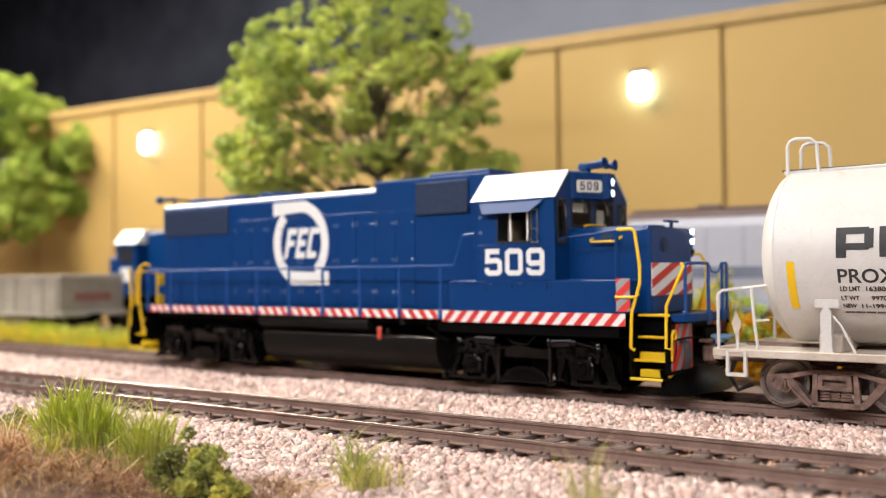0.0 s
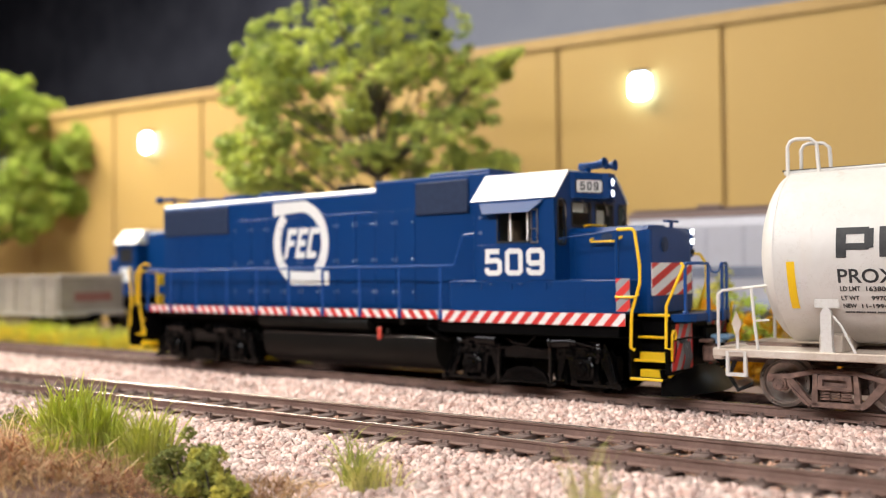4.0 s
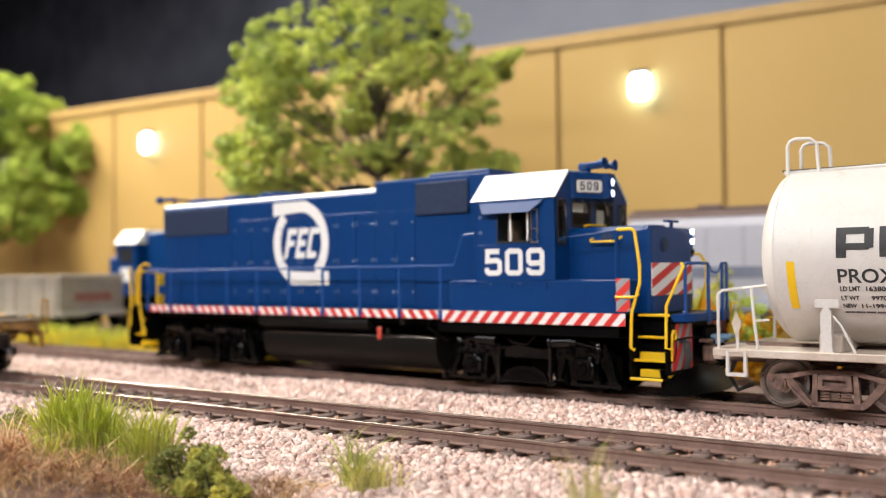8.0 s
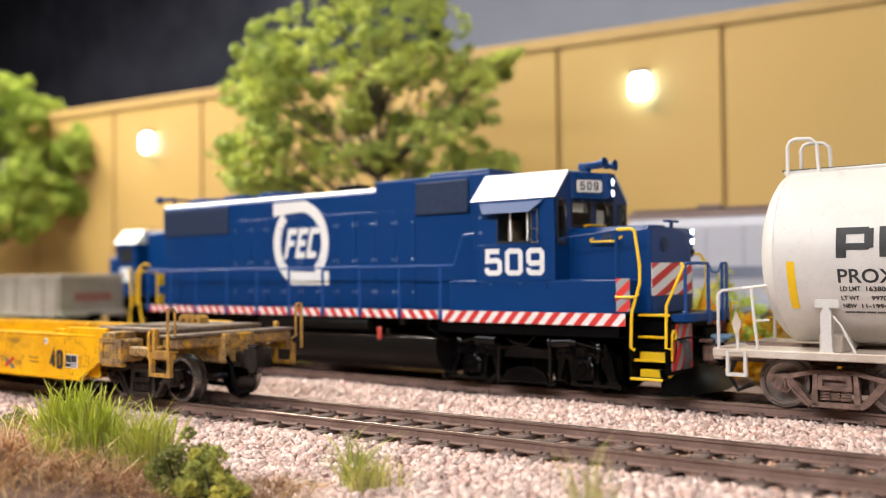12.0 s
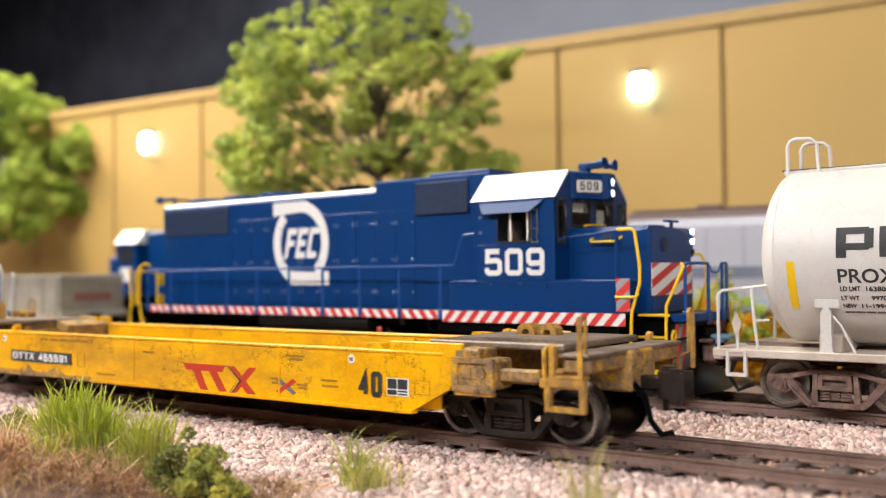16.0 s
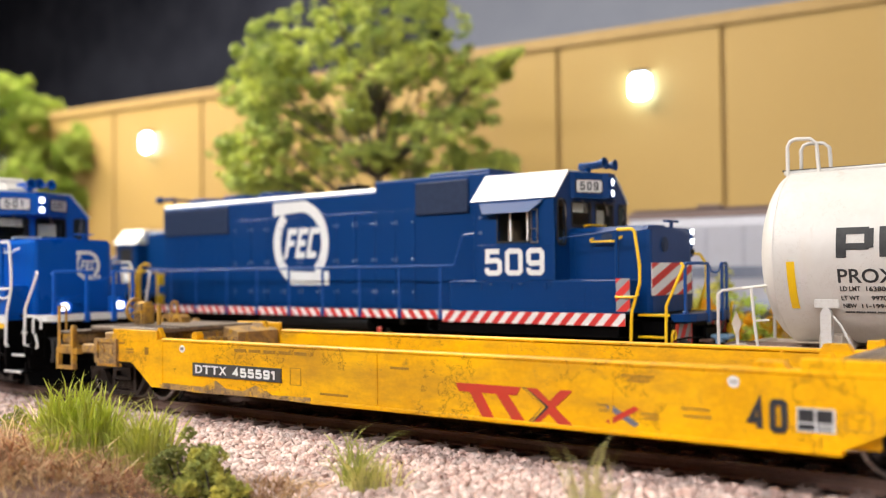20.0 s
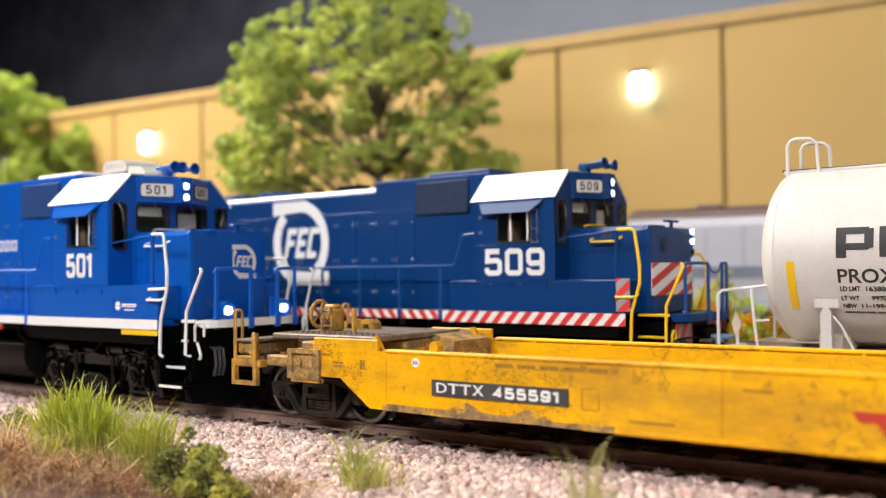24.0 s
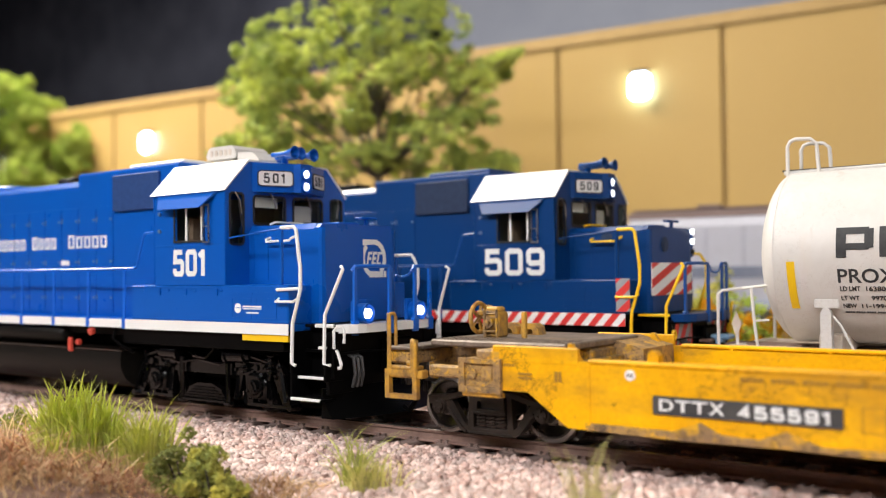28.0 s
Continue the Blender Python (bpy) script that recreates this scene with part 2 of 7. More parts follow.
def tidemark(mat, colour, scale, at, width, strength):
    """Thin wandering lines, like dried edges of washed-down dirt and cracks in old paint."""
    nt = mat.node_tree
    n, l = nt.nodes, nt.links
    b = n["Principled BSDF"]
    old = b.inputs["Base Color"].links[0].from_socket
    co, no, df, rp, mx = n.new("ShaderNodeTexCoord"), n.new("ShaderNodeTexNoise"), n.new("ShaderNodeMath"), n.new("ShaderNodeMapRange"), n.new("ShaderNodeMix")
    no.inputs["Scale"].default_value, no.inputs["Detail"].default_value, no.inputs["Roughness"].default_value = scale, 9.0, 0.72
    df.operation = "COMPARE"
    df.inputs[1].default_value, df.inputs[2].default_value = at, width
    rp.inputs["To Max"].default_value = strength
    mx.data_type = "RGBA"
    mx.inputs["B"].default_value = colour
    l.new(co.outputs["Object"], no.inputs["Vector"])
    l.new(no.outputs["Fac"], df.inputs[0])
    l.new(df.outputs[0], rp.inputs["Value"])
    l.new(rp.outputs["Result"], mx.inputs["Factor"])
    l.new(old, mx.inputs["A"])
    l.new(mx.outputs["Result"], b.inputs["Base Color"])


tidemark(WELLYEL, (0.06, 0.03, 0.012, 1), 48.0, 0.56, 0.0035, 0.8)
tidemark(WELLYEL, (0.17, 0.10, 0.05, 1), 110.0, 0.41, 0.004, 0.4)
grime(TANKWHITE, (0.36, 0.27, 0.19, 1), (1, 1, 0.12), 190.0, 0.60, 0.6)
tidemark(TANKWHITE, (0.30, 0.22, 0.16, 1), 42.0, 0.43, 0.0016, 0.35)
grime(WELLRUST, (0.055, 0.038, 0.028, 1), (1, 1, 1), 420.0, 0.52, 0.9)
grime(WELLOCHRE, (0.10, 0.06, 0.03, 1), (1, 1, 0.5), 420.0, 0.49, 0.95)
tidemark(WELLRUST, (0.03, 0.02, 0.015, 1), 260.0, 0.5, 0.010, 0.8)
grime(WELLTRUCK, (0.09, 0.056, 0.038, 1), (1, 1, 1), 500.0, 0.60, 0.5)
grime(WELLGREY, (0.27, 0.165, 0.06, 1), (0.4, 1, 1), 260.0, 0.53, 0.85)
grime(WELLGREY, (0.05, 0.04, 0.034, 1), (0.3, 1, 1), 420.0, 0.55, 0.8)
grime(TANKWHITE, (0.62, 0.55, 0.48, 1), (1, 1, 0.2), 120.0, 0.55, 0.5)
grime(WALLTAN, (0.40, 0.265, 0.10, 1), (1, 1, 0.15), 22.0, 0.52, 0.35)

# ---- mesh helpers (all lengths in millimetres) ----
class Shape:
    """Collects polygons of one part."""

    def __init__(self):
        self.v, self.f = [], []

    def add(self, verts, faces, m=None):
        o = len(self.v)
        self.v += [tuple(m @ Vector(p)) for p in verts] if m else [tuple(p) for p in verts]
        self.f += [tuple(i + o for i in f) for f in faces]
        return self

    def box(self, x0, x1, y0, y1, z0, z1, c=0.0, m=None):
        """A box, its edges cut by c."""
        if c <= 0:
            v = [(x, y, z) for x in (x0, x1) for y in (y0, y1) for z in (z0, z1)]
            return self.add(v, [(0, 1, 3, 2), (4, 6, 7, 5), (0, 4, 5, 1), (2, 3, 7, 6), (0, 2, 6, 4), (1, 5, 7, 3)], m)
        c = min(c, 0.49 * (x1 - x0), 0.49 * (y1 - y0), 0.49 * (z1 - z0))
        v, idx = [], {}
        for sx in (0, 1):
            for sy in (0, 1):
                for sz in (0, 1):
                    X, Y, Z = (x0, x1)[sx], (y0, y1)[sy], (z0, z1)[sz]
                    ix, iy, iz = X + (c if sx == 0 else -c), Y + (c if sy == 0 else -c), Z + (c if sz == 0 else -c)
                    for ax, p in enumerate(((X, iy, iz), (ix, Y, iz), (ix, iy, Z))):
                        idx[sx, sy, sz, ax] = len(v)
                        v.append(p)
        f = []
        for s in (0, 1):
            f.append(tuple(idx[s, a, b, 0] for a, b in ((0, 0), (0, 1), (1, 1), (1, 0))))
            f.append(tuple(idx[a, s, b, 1] for a, b in ((0, 0), (1, 0), (1, 1), (0, 1))))
            f.append(tuple(idx[a, b, s, 2] for a, b in ((0, 0), (0, 1), (1, 1), (1, 0))))
        for a in (0, 1):
            for b in (0, 1):
                f.append((idx[a, b, 0, 0], idx[a, b, 1, 0], idx[a, b, 1, 1], idx[a, b, 0, 1]))
                f.append((idx[a, 0, b, 0], idx[a, 1, b, 0], idx[a, 1, b, 2], idx[a, 0, b, 2]))
                f.append((idx[0, a, b, 1], idx[1, a, b, 1], idx[1, a, b, 2], idx[0, a, b, 2]))
                for d in (0, 1):
                    f.append(tuple(idx[a, b, d, k] for k in range(3)))
        return self.add(v, f, m)

    def prism(self, outline, a0, a1, axis="y", m=None):
        """A closed outline pushed along an axis: outline in (x, z) for y, (y, z) for x, (x, y) for z."""
        put = {"y": lambda p, a: (p[0], a, p[1]), "x": lambda p, a: (a, p[0], p[1]), "z": lambda p, a: (p[0], p[1], a)}[axis]
        n = len(outline)
        v = [put(p, a0) for p in outline] + [put(p, a1) for p in outline]
        f = [tuple(range(n)), tuple(range(2 * n - 1, n - 1, -1))] + [(i, (i + 1) % n, n + (i + 1) % n, n + i) for i in range(n)]
        return self.add(v, f, m)

    def rod(self, p, q, r, n=8, r2=None):
        p, q = Vector(p), Vector(q)
        d = (q - p).normalized()
        a = d.orthogonal().normalized()
        b = d.cross(a)
        r2 = r if r2 is None else r2
        v = [p + (a * math.cos(t) + b * math.sin(t)) * r for t in [2 * math.pi * i / n for i in range(n)]]
        v += [q + (a * math.cos(t) + b * math.sin(t)) * r2 for t in [2 * math.pi * i / n for i in range(n)]]
        f = [(i, (i + 1) % n, n + (i + 1) % n, n + i) for i in range(n)] + [tuple(range(n - 1, -1, -1)), tuple(range(n, 2 * n))]
        return self.add(v, f)

    def wire(self, path, r, n=6, closed=False):
        """A bent round wire."""
        pts = [Vector(p) for p in path]
        k = len(pts)
        v, f = [], []
        last = None
        for i, p in enumerate(pts):
            if closed:
                t = (pts[(i + 1) % k] - pts[i - 1]).normalized()
            else:
                t = (pts[min(i + 1, k - 1)] - pts[max(i - 1, 0)]).normalized()
            a = t.orthogonal().normalized() if last is None else (last - t * last.dot(t)).normalized()
            last = a
            b = t.cross(a)
            v += [p + (a * math.cos(u) + b * math.sin(u)) * r for u in [2 * math.pi * j / n for j in range(n)]]
        for i in range(k if closed else k - 1):
            j = (i + 1) % k
            f += [(i * n + s, i * n + (s + 1) % n, j * n + (s + 1) % n, j * n + s) for s in range(n)]
        if not closed:
            f += [tuple(range(n - 1, -1, -1)), tuple(range((k - 1) * n, k * n))]
        return self.add(v, f)

    def lathe(self, rows, n=24, m=None, cap=True):
        """Turned about z: rows of (radius, z)."""
        v, f = [], []
        for r, z in rows:
            v += [(r * math.cos(2 * math.pi * i / n), r * math.sin(2 * math.pi * i / n), z) for i in range(n)]
        for k in range(len(rows) - 1):
            f += [(k * n + i, k * n + (i + 1) % n, (k + 1) * n + (i + 1) % n, (k + 1) * n + i) for i in range(n)]
        if cap:
            f += [tuple(range(n - 1, -1, -1)), tuple(range((len(rows) - 1) * n, len(rows) * n))]
        return self.add(v, f, m)

    def ring(self, outer, inner, a0, a1, axis="y"):
        """A frame between two outlines of the same count."""
        put = {"y": lambda p, a: (p[0], a, p[1]), "x": lambda p, a: (a, p[0], p[1]), "z": lambda p, a: (p[0], p[1], a)}[axis]
        n = len(outer)
        v = [put(p, a0) for p in outer] + [put(p, a0) for p in inner] + [put(p, a1) for p in outer] + [put(p, a1) for p in inner]
        f = []
        for i in range(n):
            j = (i + 1) % n
            f += [(i, j, n + j, n + i), (2 * n + i, 3 * n + i, 3 * n + j, 2 * n + j), (i, 2 * n + i, 2 * n + j, j), (n + i, n + j, 3 * n + j, 3 * n + i)]
        return self.add(v, f)

    def mirrored(self):
        """Adds the same across y = 0."""
        o, k = len(self.v), len(self.f)
        self.v += [(x, -y, z) for x, y, z in self.v[:o]]
        self.f += [tuple(i + o for i in reversed(f)) for f in self.f[:k]]
        return self

    def mesh(self, name, mat, smooth=False):
        me = bpy.data.meshes.new(name)
        me.from_pydata([(x * MM, y * MM, z * MM) for x, y, z in self.v], [], self.f)
        bm = bmesh.new()
        bm.from_mesh(me)
        bmesh.ops.recalc_face_normals(bm, faces=bm.faces)
        bm.to_mesh(me)
        bm.free()
        me.materials.append(mat)
        if smooth:
            me.polygons.foreach_set("use_smooth", [True] * len(me.polygons))
            me.set_sharp_from_angle(angle=radians(38))
        return me


def part(name, shape, mat, parent, label="", smooth=False):
    """One mesh object under a thing or a part."""
    ob = new(name, shape.mesh(name, mat, smooth))
    ob.parent = parent
    if label:
        tagged(ob, label)
    return ob


def thing(name, label, category, m=None, group="", kind=""):
    ob = new(name)
    ob.empty_display_size = 0.01
    if m is not None:
        ob.matrix_basis = m
    return tagged(ob, label, category, group, kind)


def round_box(x0, x1, z0, z1, r, k=4):
    """Outline of a rectangle with round corners."""
    out = []
    for cx, cz, s in ((x1 - r, z1 - r, 0), (x0 + r, z1 - r, 90), (x0 + r, z0 + r, 180), (x1 - r, z0 + r, 270)):
        out += [(cx + r * math.cos(radians(s + 90 * i / k)), cz + r * math.sin(radians(s + 90 * i / k))) for i in range(k + 1)]
    return out


def lettering(name, text, width, height, mat, parent, m, label="", bold=0.0, slant=0.0, depth=0.06, space=1.0):
    """Words in the built-in font, fitted to a width and a height, standing on the pose m (x along the line, y up)."""
    cu = bpy.data.curves.new(name, "FONT")
    cu.body, cu.extrude, cu.offset, cu.shear = text, 0.01, bold, slant
    cu.resolution_u = 3
    cu.space_character = space
    ob = bpy.data.objects.new(name, cu)
    scene.collection.objects.link(ob)
    bpy.context.view_layer.update()
    me = bpy.data.meshes.new_from_object(ob.evaluated_get(bpy.context.evaluated_depsgraph_get()))
    bpy.data.objects.remove(ob)
    bpy.data.curves.remove(cu)
    co = np.array([v.co[:] for v in me.vertices])
    lo, hi = co.min(0), co.max(0)
    for v in me.vertices:
        p = (np.array(v.co) - lo) / (hi - lo)
        v.co = m @ Vector((p[0] * width, p[1] * height, p[2] * depth)) * MM
    me.materials.clear()
    me.materials.append(mat)
    out = new(name, me)
    out.parent = parent
    if label:
        tagged(out, label)
    return out


def figures(name, text, width, height, mat, parent, m, label="", bold=0.0, depth=0.1, gap=0.14):
    """Large figures, one part for each character, evenly spaced."""
    w = width / (len(text) + gap * (len(text) - 1))
    for k, ch in enumerate(text):
        thin_one = 0.42 if ch == "1" else 1.0
        lettering(name, ch, w * thin_one, height, mat, parent, m @ Matrix.Translation((k * w * (1 + gap) + w * (1 - thin_one) * 0.15, 0, 0)), label, bold, 0.0, depth)


GLYPHS = {
    "0": [(True, [(0.16, 0), (0.84, 0), (1, 0.10), (1, 0.90), (0.84, 1), (0.16, 1), (0, 0.90), (0, 0.10)])],
    "1": [(False, [(0.72, -0.1), (0.72, 1.1)]), (False, [(-0.35, 0.80), (0.26, 0.93)])],
    "4": [(False, [(0.74, 0), (0.74, 1), (0, 0.30), (1, 0.30)])],
    "5": [(False, [(0.97, 1), (0.06, 1), (0.03, 0.56), (0.82, 0.58), (1, 0.48), (1, 0.10), (0.84, 0), (0.16, 0), (0, 0.10), (0, 0.24)])],
    "9": [(False, [(0, 0.22), (0, 0.10), (0.16, 0), (0.84, 0), (1, 0.10), (1, 0.90), (0.84, 1), (0.16, 1), (0, 0.90), (0, 0.54), (0.16, 0.43), (1, 0.45)])],
}


def block_figures(name, text, width, height, mat, parent, m, stroke, label="", gap=0.22, depth=0.1, gauge=None):
    """Angular painted figures of even stroke, one part for each character."""
    w = width / (len(text) + gap * (len(text) - 1))
    for k, ch in enumerate(text):
        sh, h = Shape(), stroke / 2
        for closed, path in GLYPHS[ch]:
            sx = 0.62 if ch == "1" else 1.0
            pts = [Vector((h + q * (w * sx - stroke), h + r * (height - stroke))) for q, r in path]
            n = len(pts)

            def side(i, sign):
                a = (pts[i] - pts[i - 1]) if i > 0 or closed else (pts[1] - pts[0])
                b = (pts[(i + 1) % n] - pts[i]) if i < n - 1 or closed else a
                na, nb = Vector((-a.y, a.x)).normalized(), Vector((-b.y, b.x)).normalized()
                t = (na + nb).normalized()
                return pts[i] + t * (sign * h / max(0.45, t.dot(na)))
            left, right = [side(i, 1) for i in range(n)], [side(i, -1) for i in range(n)]
            for i in range(n if closed else n - 1):
                j = (i + 1) % n
                sh.prism([tuple(left[i]), tuple(left[j]), tuple(right[j]), tuple(right[i])], 0, depth, "z", m @ Matrix.Translation((k * w * (1 + gap), 0, 0)))
        part(name, sh, mat, parent, label)


def coil(x, y, z0, z1, r, wire, turns=6, k=9):
    """A coil spring."""
    pts = [(x + r * math.cos(6.2832 * i / k), y + r * math.sin(6.2832 * i / k), z0 + (z1 - z0) * i / (turns * k)) for i in range(turns * k + 1)]
    return Shape().wire(pts, wire, 5)


SIDE = Matrix(((1, 0, 0, 0), (0, 0, -1, 0), (0, 1, 0, 0), (0, 0, 0, 1)))  # letters on a -y face


def on_side(x, y, z):
    return Matrix.Translation((x, y, z)) @ SIDE

# ---- ground, tracks, building, room ----
def sheet(name, x0, x1, y0, y1, nx, ny, height, mat, label, category="ground", kind="structure"):
    xs, ys = np.linspace(x0, x1, nx), np.linspace(y0, y1, ny)
    v = [(x * MM, y * MM, height(x, y) * MM) for y in ys for x in xs]
    f = [(j * nx + i, j * nx + i + 1, (j + 1) * nx + i + 1, (j + 1) * nx + i) for j in range(ny - 1) for i in range(nx - 1)]
    me = bpy.data.meshes.new(name)
    me.from_pydata(v, [], f)
    me.materials.append(mat)
    me.polygons.foreach_set("use_smooth", [True] * len(f))
    return tagged(new(name, me), label, category, "", kind)


def back_y(x):
    """The second track's middle line."""
    return 63.82 - (x - 39.66) * math.tan(radians(1.59))


def land(x, y):
    """Height of the ground: ballast beds under the tracks, a dip between, a bank in front."""
    n = noise.noise((x * 0.03, y * 0.03, 1.0)) * 0.9 + noise.noise((x * 0.11, y * 0.11, 5.0)) * 0.4
    z = -4.9
    for c in (0.0, back_y(x)):
        d = abs(y - c)
        z = max(z, -3.0 - max(0.0, d - 19.0) * 0.22)
    if y < -22:
        z = -3.7 - min(1.0, (-22 - y) / 26.0) * 3.6
    near = max(0.0, 1 - ((x - 52) / 62) ** 2) * max(0.0, 1 - abs(y + 64) / 26)
    z += 6.5 * near
    if abs(y) < 15 or abs(y - back_y(x)) < 15:
        n *= 0.15
    return z + n


sheet("ground", -1400, 1200, -700, 900, 320, 230, land, GROUND, "pinkish grey fine gravel ground of the layout")


def rails(parent, length, gauge=8.25):
    for s in (-1, 1):
        y = s * gauge
        web = [(y - 1.1, -2.1), (y - 1.1, -1.85), (y - 0.25, -1.6), (y - 0.22, -0.75), (y - 0.5, -0.5), (y - 0.5, -0.06), (y + 0.5, -0.06), (y + 0.5, -0.5), (y + 0.22, -0.75), (y + 0.25, -1.6), (y + 1.1, -1.85), (y + 1.1, -2.1)]
        r = part("rail", Shape().prism(web, -length, length, "x"), RAILSIDE, parent, "rust-painted steel rail")
        part("rail_head", Shape().prism([(y - 0.46, -0.06), (y - 0.36, 0.0), (y + 0.36, 0.0), (y + 0.46, -0.06)], -length, length, "x"), RAILHEAD, r, "polished rail head")


def ties(parent, x0, x1, pitch=6.9, rnd=random.Random(11)):
    kinds = []
    for k in range(6):
        s = Shape().box(-1.45 - rnd.uniform(0, 0.2), 1.45 + rnd.uniform(0, 0.2), -14.8 - rnd.uniform(0, 0.6), 14.8 + rnd.uniform(0, 0.6), -4.2, -2.15, 0.15)
        for y in (-8.25, 8.25):
            s.box(-1.3, 1.3, y - 2.1, y + 2.1, -2.16, -1.95, 0.05)
            for dx in (-0.7, 0.7):
                for dy in (-1.5, 1.5):
                    s.box(dx - 0.28, dx + 0.28, y + dy - 0.4, y + dy + 0.4, -2.0, -1.45, 0.08)
        kinds.append(s.mesh("tie", TIE))
    x, i = x0, 0
    while x < x1:
        t = new("tie", kinds[i % 6])
        t.parent = parent
        t.location = (x * MM, rnd.uniform(-0.5, 0.5) * MM, 0)
        t.rotation_euler = (0, 0, radians(rnd.uniform(-1.4, 1.4)))
        x += pitch + rnd.uniform(-0.35, 0.35)
        i += 1


front_track = thing("railway_track", "weathered model railway track with rusty rails on pink ballast", "track", group="tracks", kind="structure")
rails(front_track, 900)
ties(front_track, -620, 520)
back_track = thing("railway_track", "weathered model railway track carrying the parked engine", "track", BACK, "tracks", "structure")
rails(back_track, 900)
ties(back_track, -420, 420)

# tan tilt-up warehouse wall
WALL = pose(0.060, 0.297, 0, 0, 0, 5.427)
wall = thing("warehouse", "long tan concrete-panel warehouse with wall lamps", "building", WALL)
PW, TOP = 84.6, 149.0
for k in range(-9, 8):
    x = k * PW - 2.6
    pnl = part("wall_panel", Shape().box(x + 1.2, x + PW - 1.2, 0, 6, -6, TOP - 6.0, 0.4), WALLTAN, wall)
part("panel_joint", Shape().box(-9 * PW, 8 * PW, 1.6, 5, -6, TOP - 6.1), WALLJOINT, wall)
part("parapet", Shape().box(-9 * PW, 8 * PW, -1.1, 7, TOP - 6.0, TOP, 0.4), ROOF, wall)
part("flat_roof", Shape().box(-9 * PW, 8 * PW, 6.2, 400, TOP - 9, TOP - 6), HOPPERROOF, wall)
for x in (8 * PW - 6, -9 * PW):
    part("side_wall", Shape().box(x, x + 6, 6, 400, -6, TOP - 6.1), WALLTAN, wall)
WALLLAMP = material("lit_wall_lamp", (0.50, 0.74, 1.0, 1), emit=24.0)
for x in (-565.5, -390.3, -216.5, -42.7, 132.0, 307.0):
    lf = part("wall_lamp", Shape().box(x - 4.6, x + 4.6, -4.6, 0, 124.3, 125.8, 0.5), GASKET, wall, "small wall-pack lamp, lit")
    # the glowing body is oversized: it imitates the glare round the lamp
    part("lens", Shape().box(x - 5.4, x + 5.4, -5.2, -0.4, 111.5, 124.5, 3.2), WALLLAMP, lf, "glowing white lens, oversized to take in the glare")


def bank(x, y):
    """The earth bank lies proud of the gravel inside an uneven oval."""
    d = ((x - 62) / 62) ** 2 + ((y + 72) / 34) ** 2 + noise.noise((x * 0.09, y * 0.09, 9.0)) * 0.35
    return land(x, y) + (0.5 if d < 0.9 else -1.5) + noise.noise((x * 0.35, y * 0.35, 3.0)) * 0.5


sheet("earth_bank", -20, 140, -130, -34, 120, 80, bank, DIRT, "dry brown earth bank in front of the track")

# the room behind the layout
room_floor = tagged(new("floor", Shape().box(-3000, 3000, -2600, 2600, -1010, -1000).mesh("floor", PLASTER)), "dark grey room floor", "floor", "", "structure")
room_ceiling = tagged(new("ceiling", Shape().box(-3000, 3000, -2600, 2600, 1500, 1510).mesh("ceiling", PLASTER)), "grey room ceiling", "ceiling", "", "structure")
for nm, b in (("wall_north", (-3000, 3000, 2590, 2600)), ("wall_south", (-3000, 3000, -2600, -2590)), ("wall_west", (-3000, -2990, -2590, 2590)), ("wall_east", (2990, 3000, -2590, 2590))):
    tagged(new(nm, Shape().box(*b, -1000, 1500).mesh(nm, PLASTER)), "grey plaster room wall", "wall", "", "structure")
tagged(new("backdrop", Shape().box(-2600, -652, 1000, 1012, -300, 1400, 2).mesh("backdrop", CURTAIN)), "dark cloth backdrop behind the layout", "backdrop", "", "structure")
tagged(new("backdrop_panel", Shape().box(-626, 2400, 1000, 1012, -300, 1400, 2).mesh("backdrop_panel", PANEL)), "blue-grey painted backdrop panel", "backdrop", "", "structure")
# unseen housings and hangers, added to go with the two assumed lamps
valance = thing("light_valance", "unseen black housings added for the two assumed lamps", "light fixture")
part("front_housing", Shape().box(-440, 2000, -495, -412, 349, 367, 3), GASKET, valance)
part("rear_housing", Shape().box(-840, -60, 20, 90, 560, 578, 3), GASKET, valance)
for x in (-500, 150, 780):
    part("hanger", Shape().rod((x * 0.9 + 400, -453, 367), (x * 0.9 + 400, -453, 1500), 6, 10), GASKET, valance)
    part("hanger", Shape().rod((x * 0.5 - 500, 55, 578), (x * 0.5 - 500, 55, 1500), 6, 10), GASKET, valance)

# the bench that carries the layout
bench = thing("layout_table", "black-painted wooden bench under the layout", "table", None, "", "structure")
part("table_top", Shape().box(-1396, 1196, -696, 896, -60, -22, 3), GASKET, bench)
part("front_board", Shape().box(-1400, 1200, -720, -702, -140, -12, 3), GASKET, bench)
for x in (-1300, -450, 300, 1100):
    for y in (-620, 820):
        part("leg", Shape().box(x - 35, x + 35, y - 35, y + 35, -1000, -60, 3), GASKET, bench)

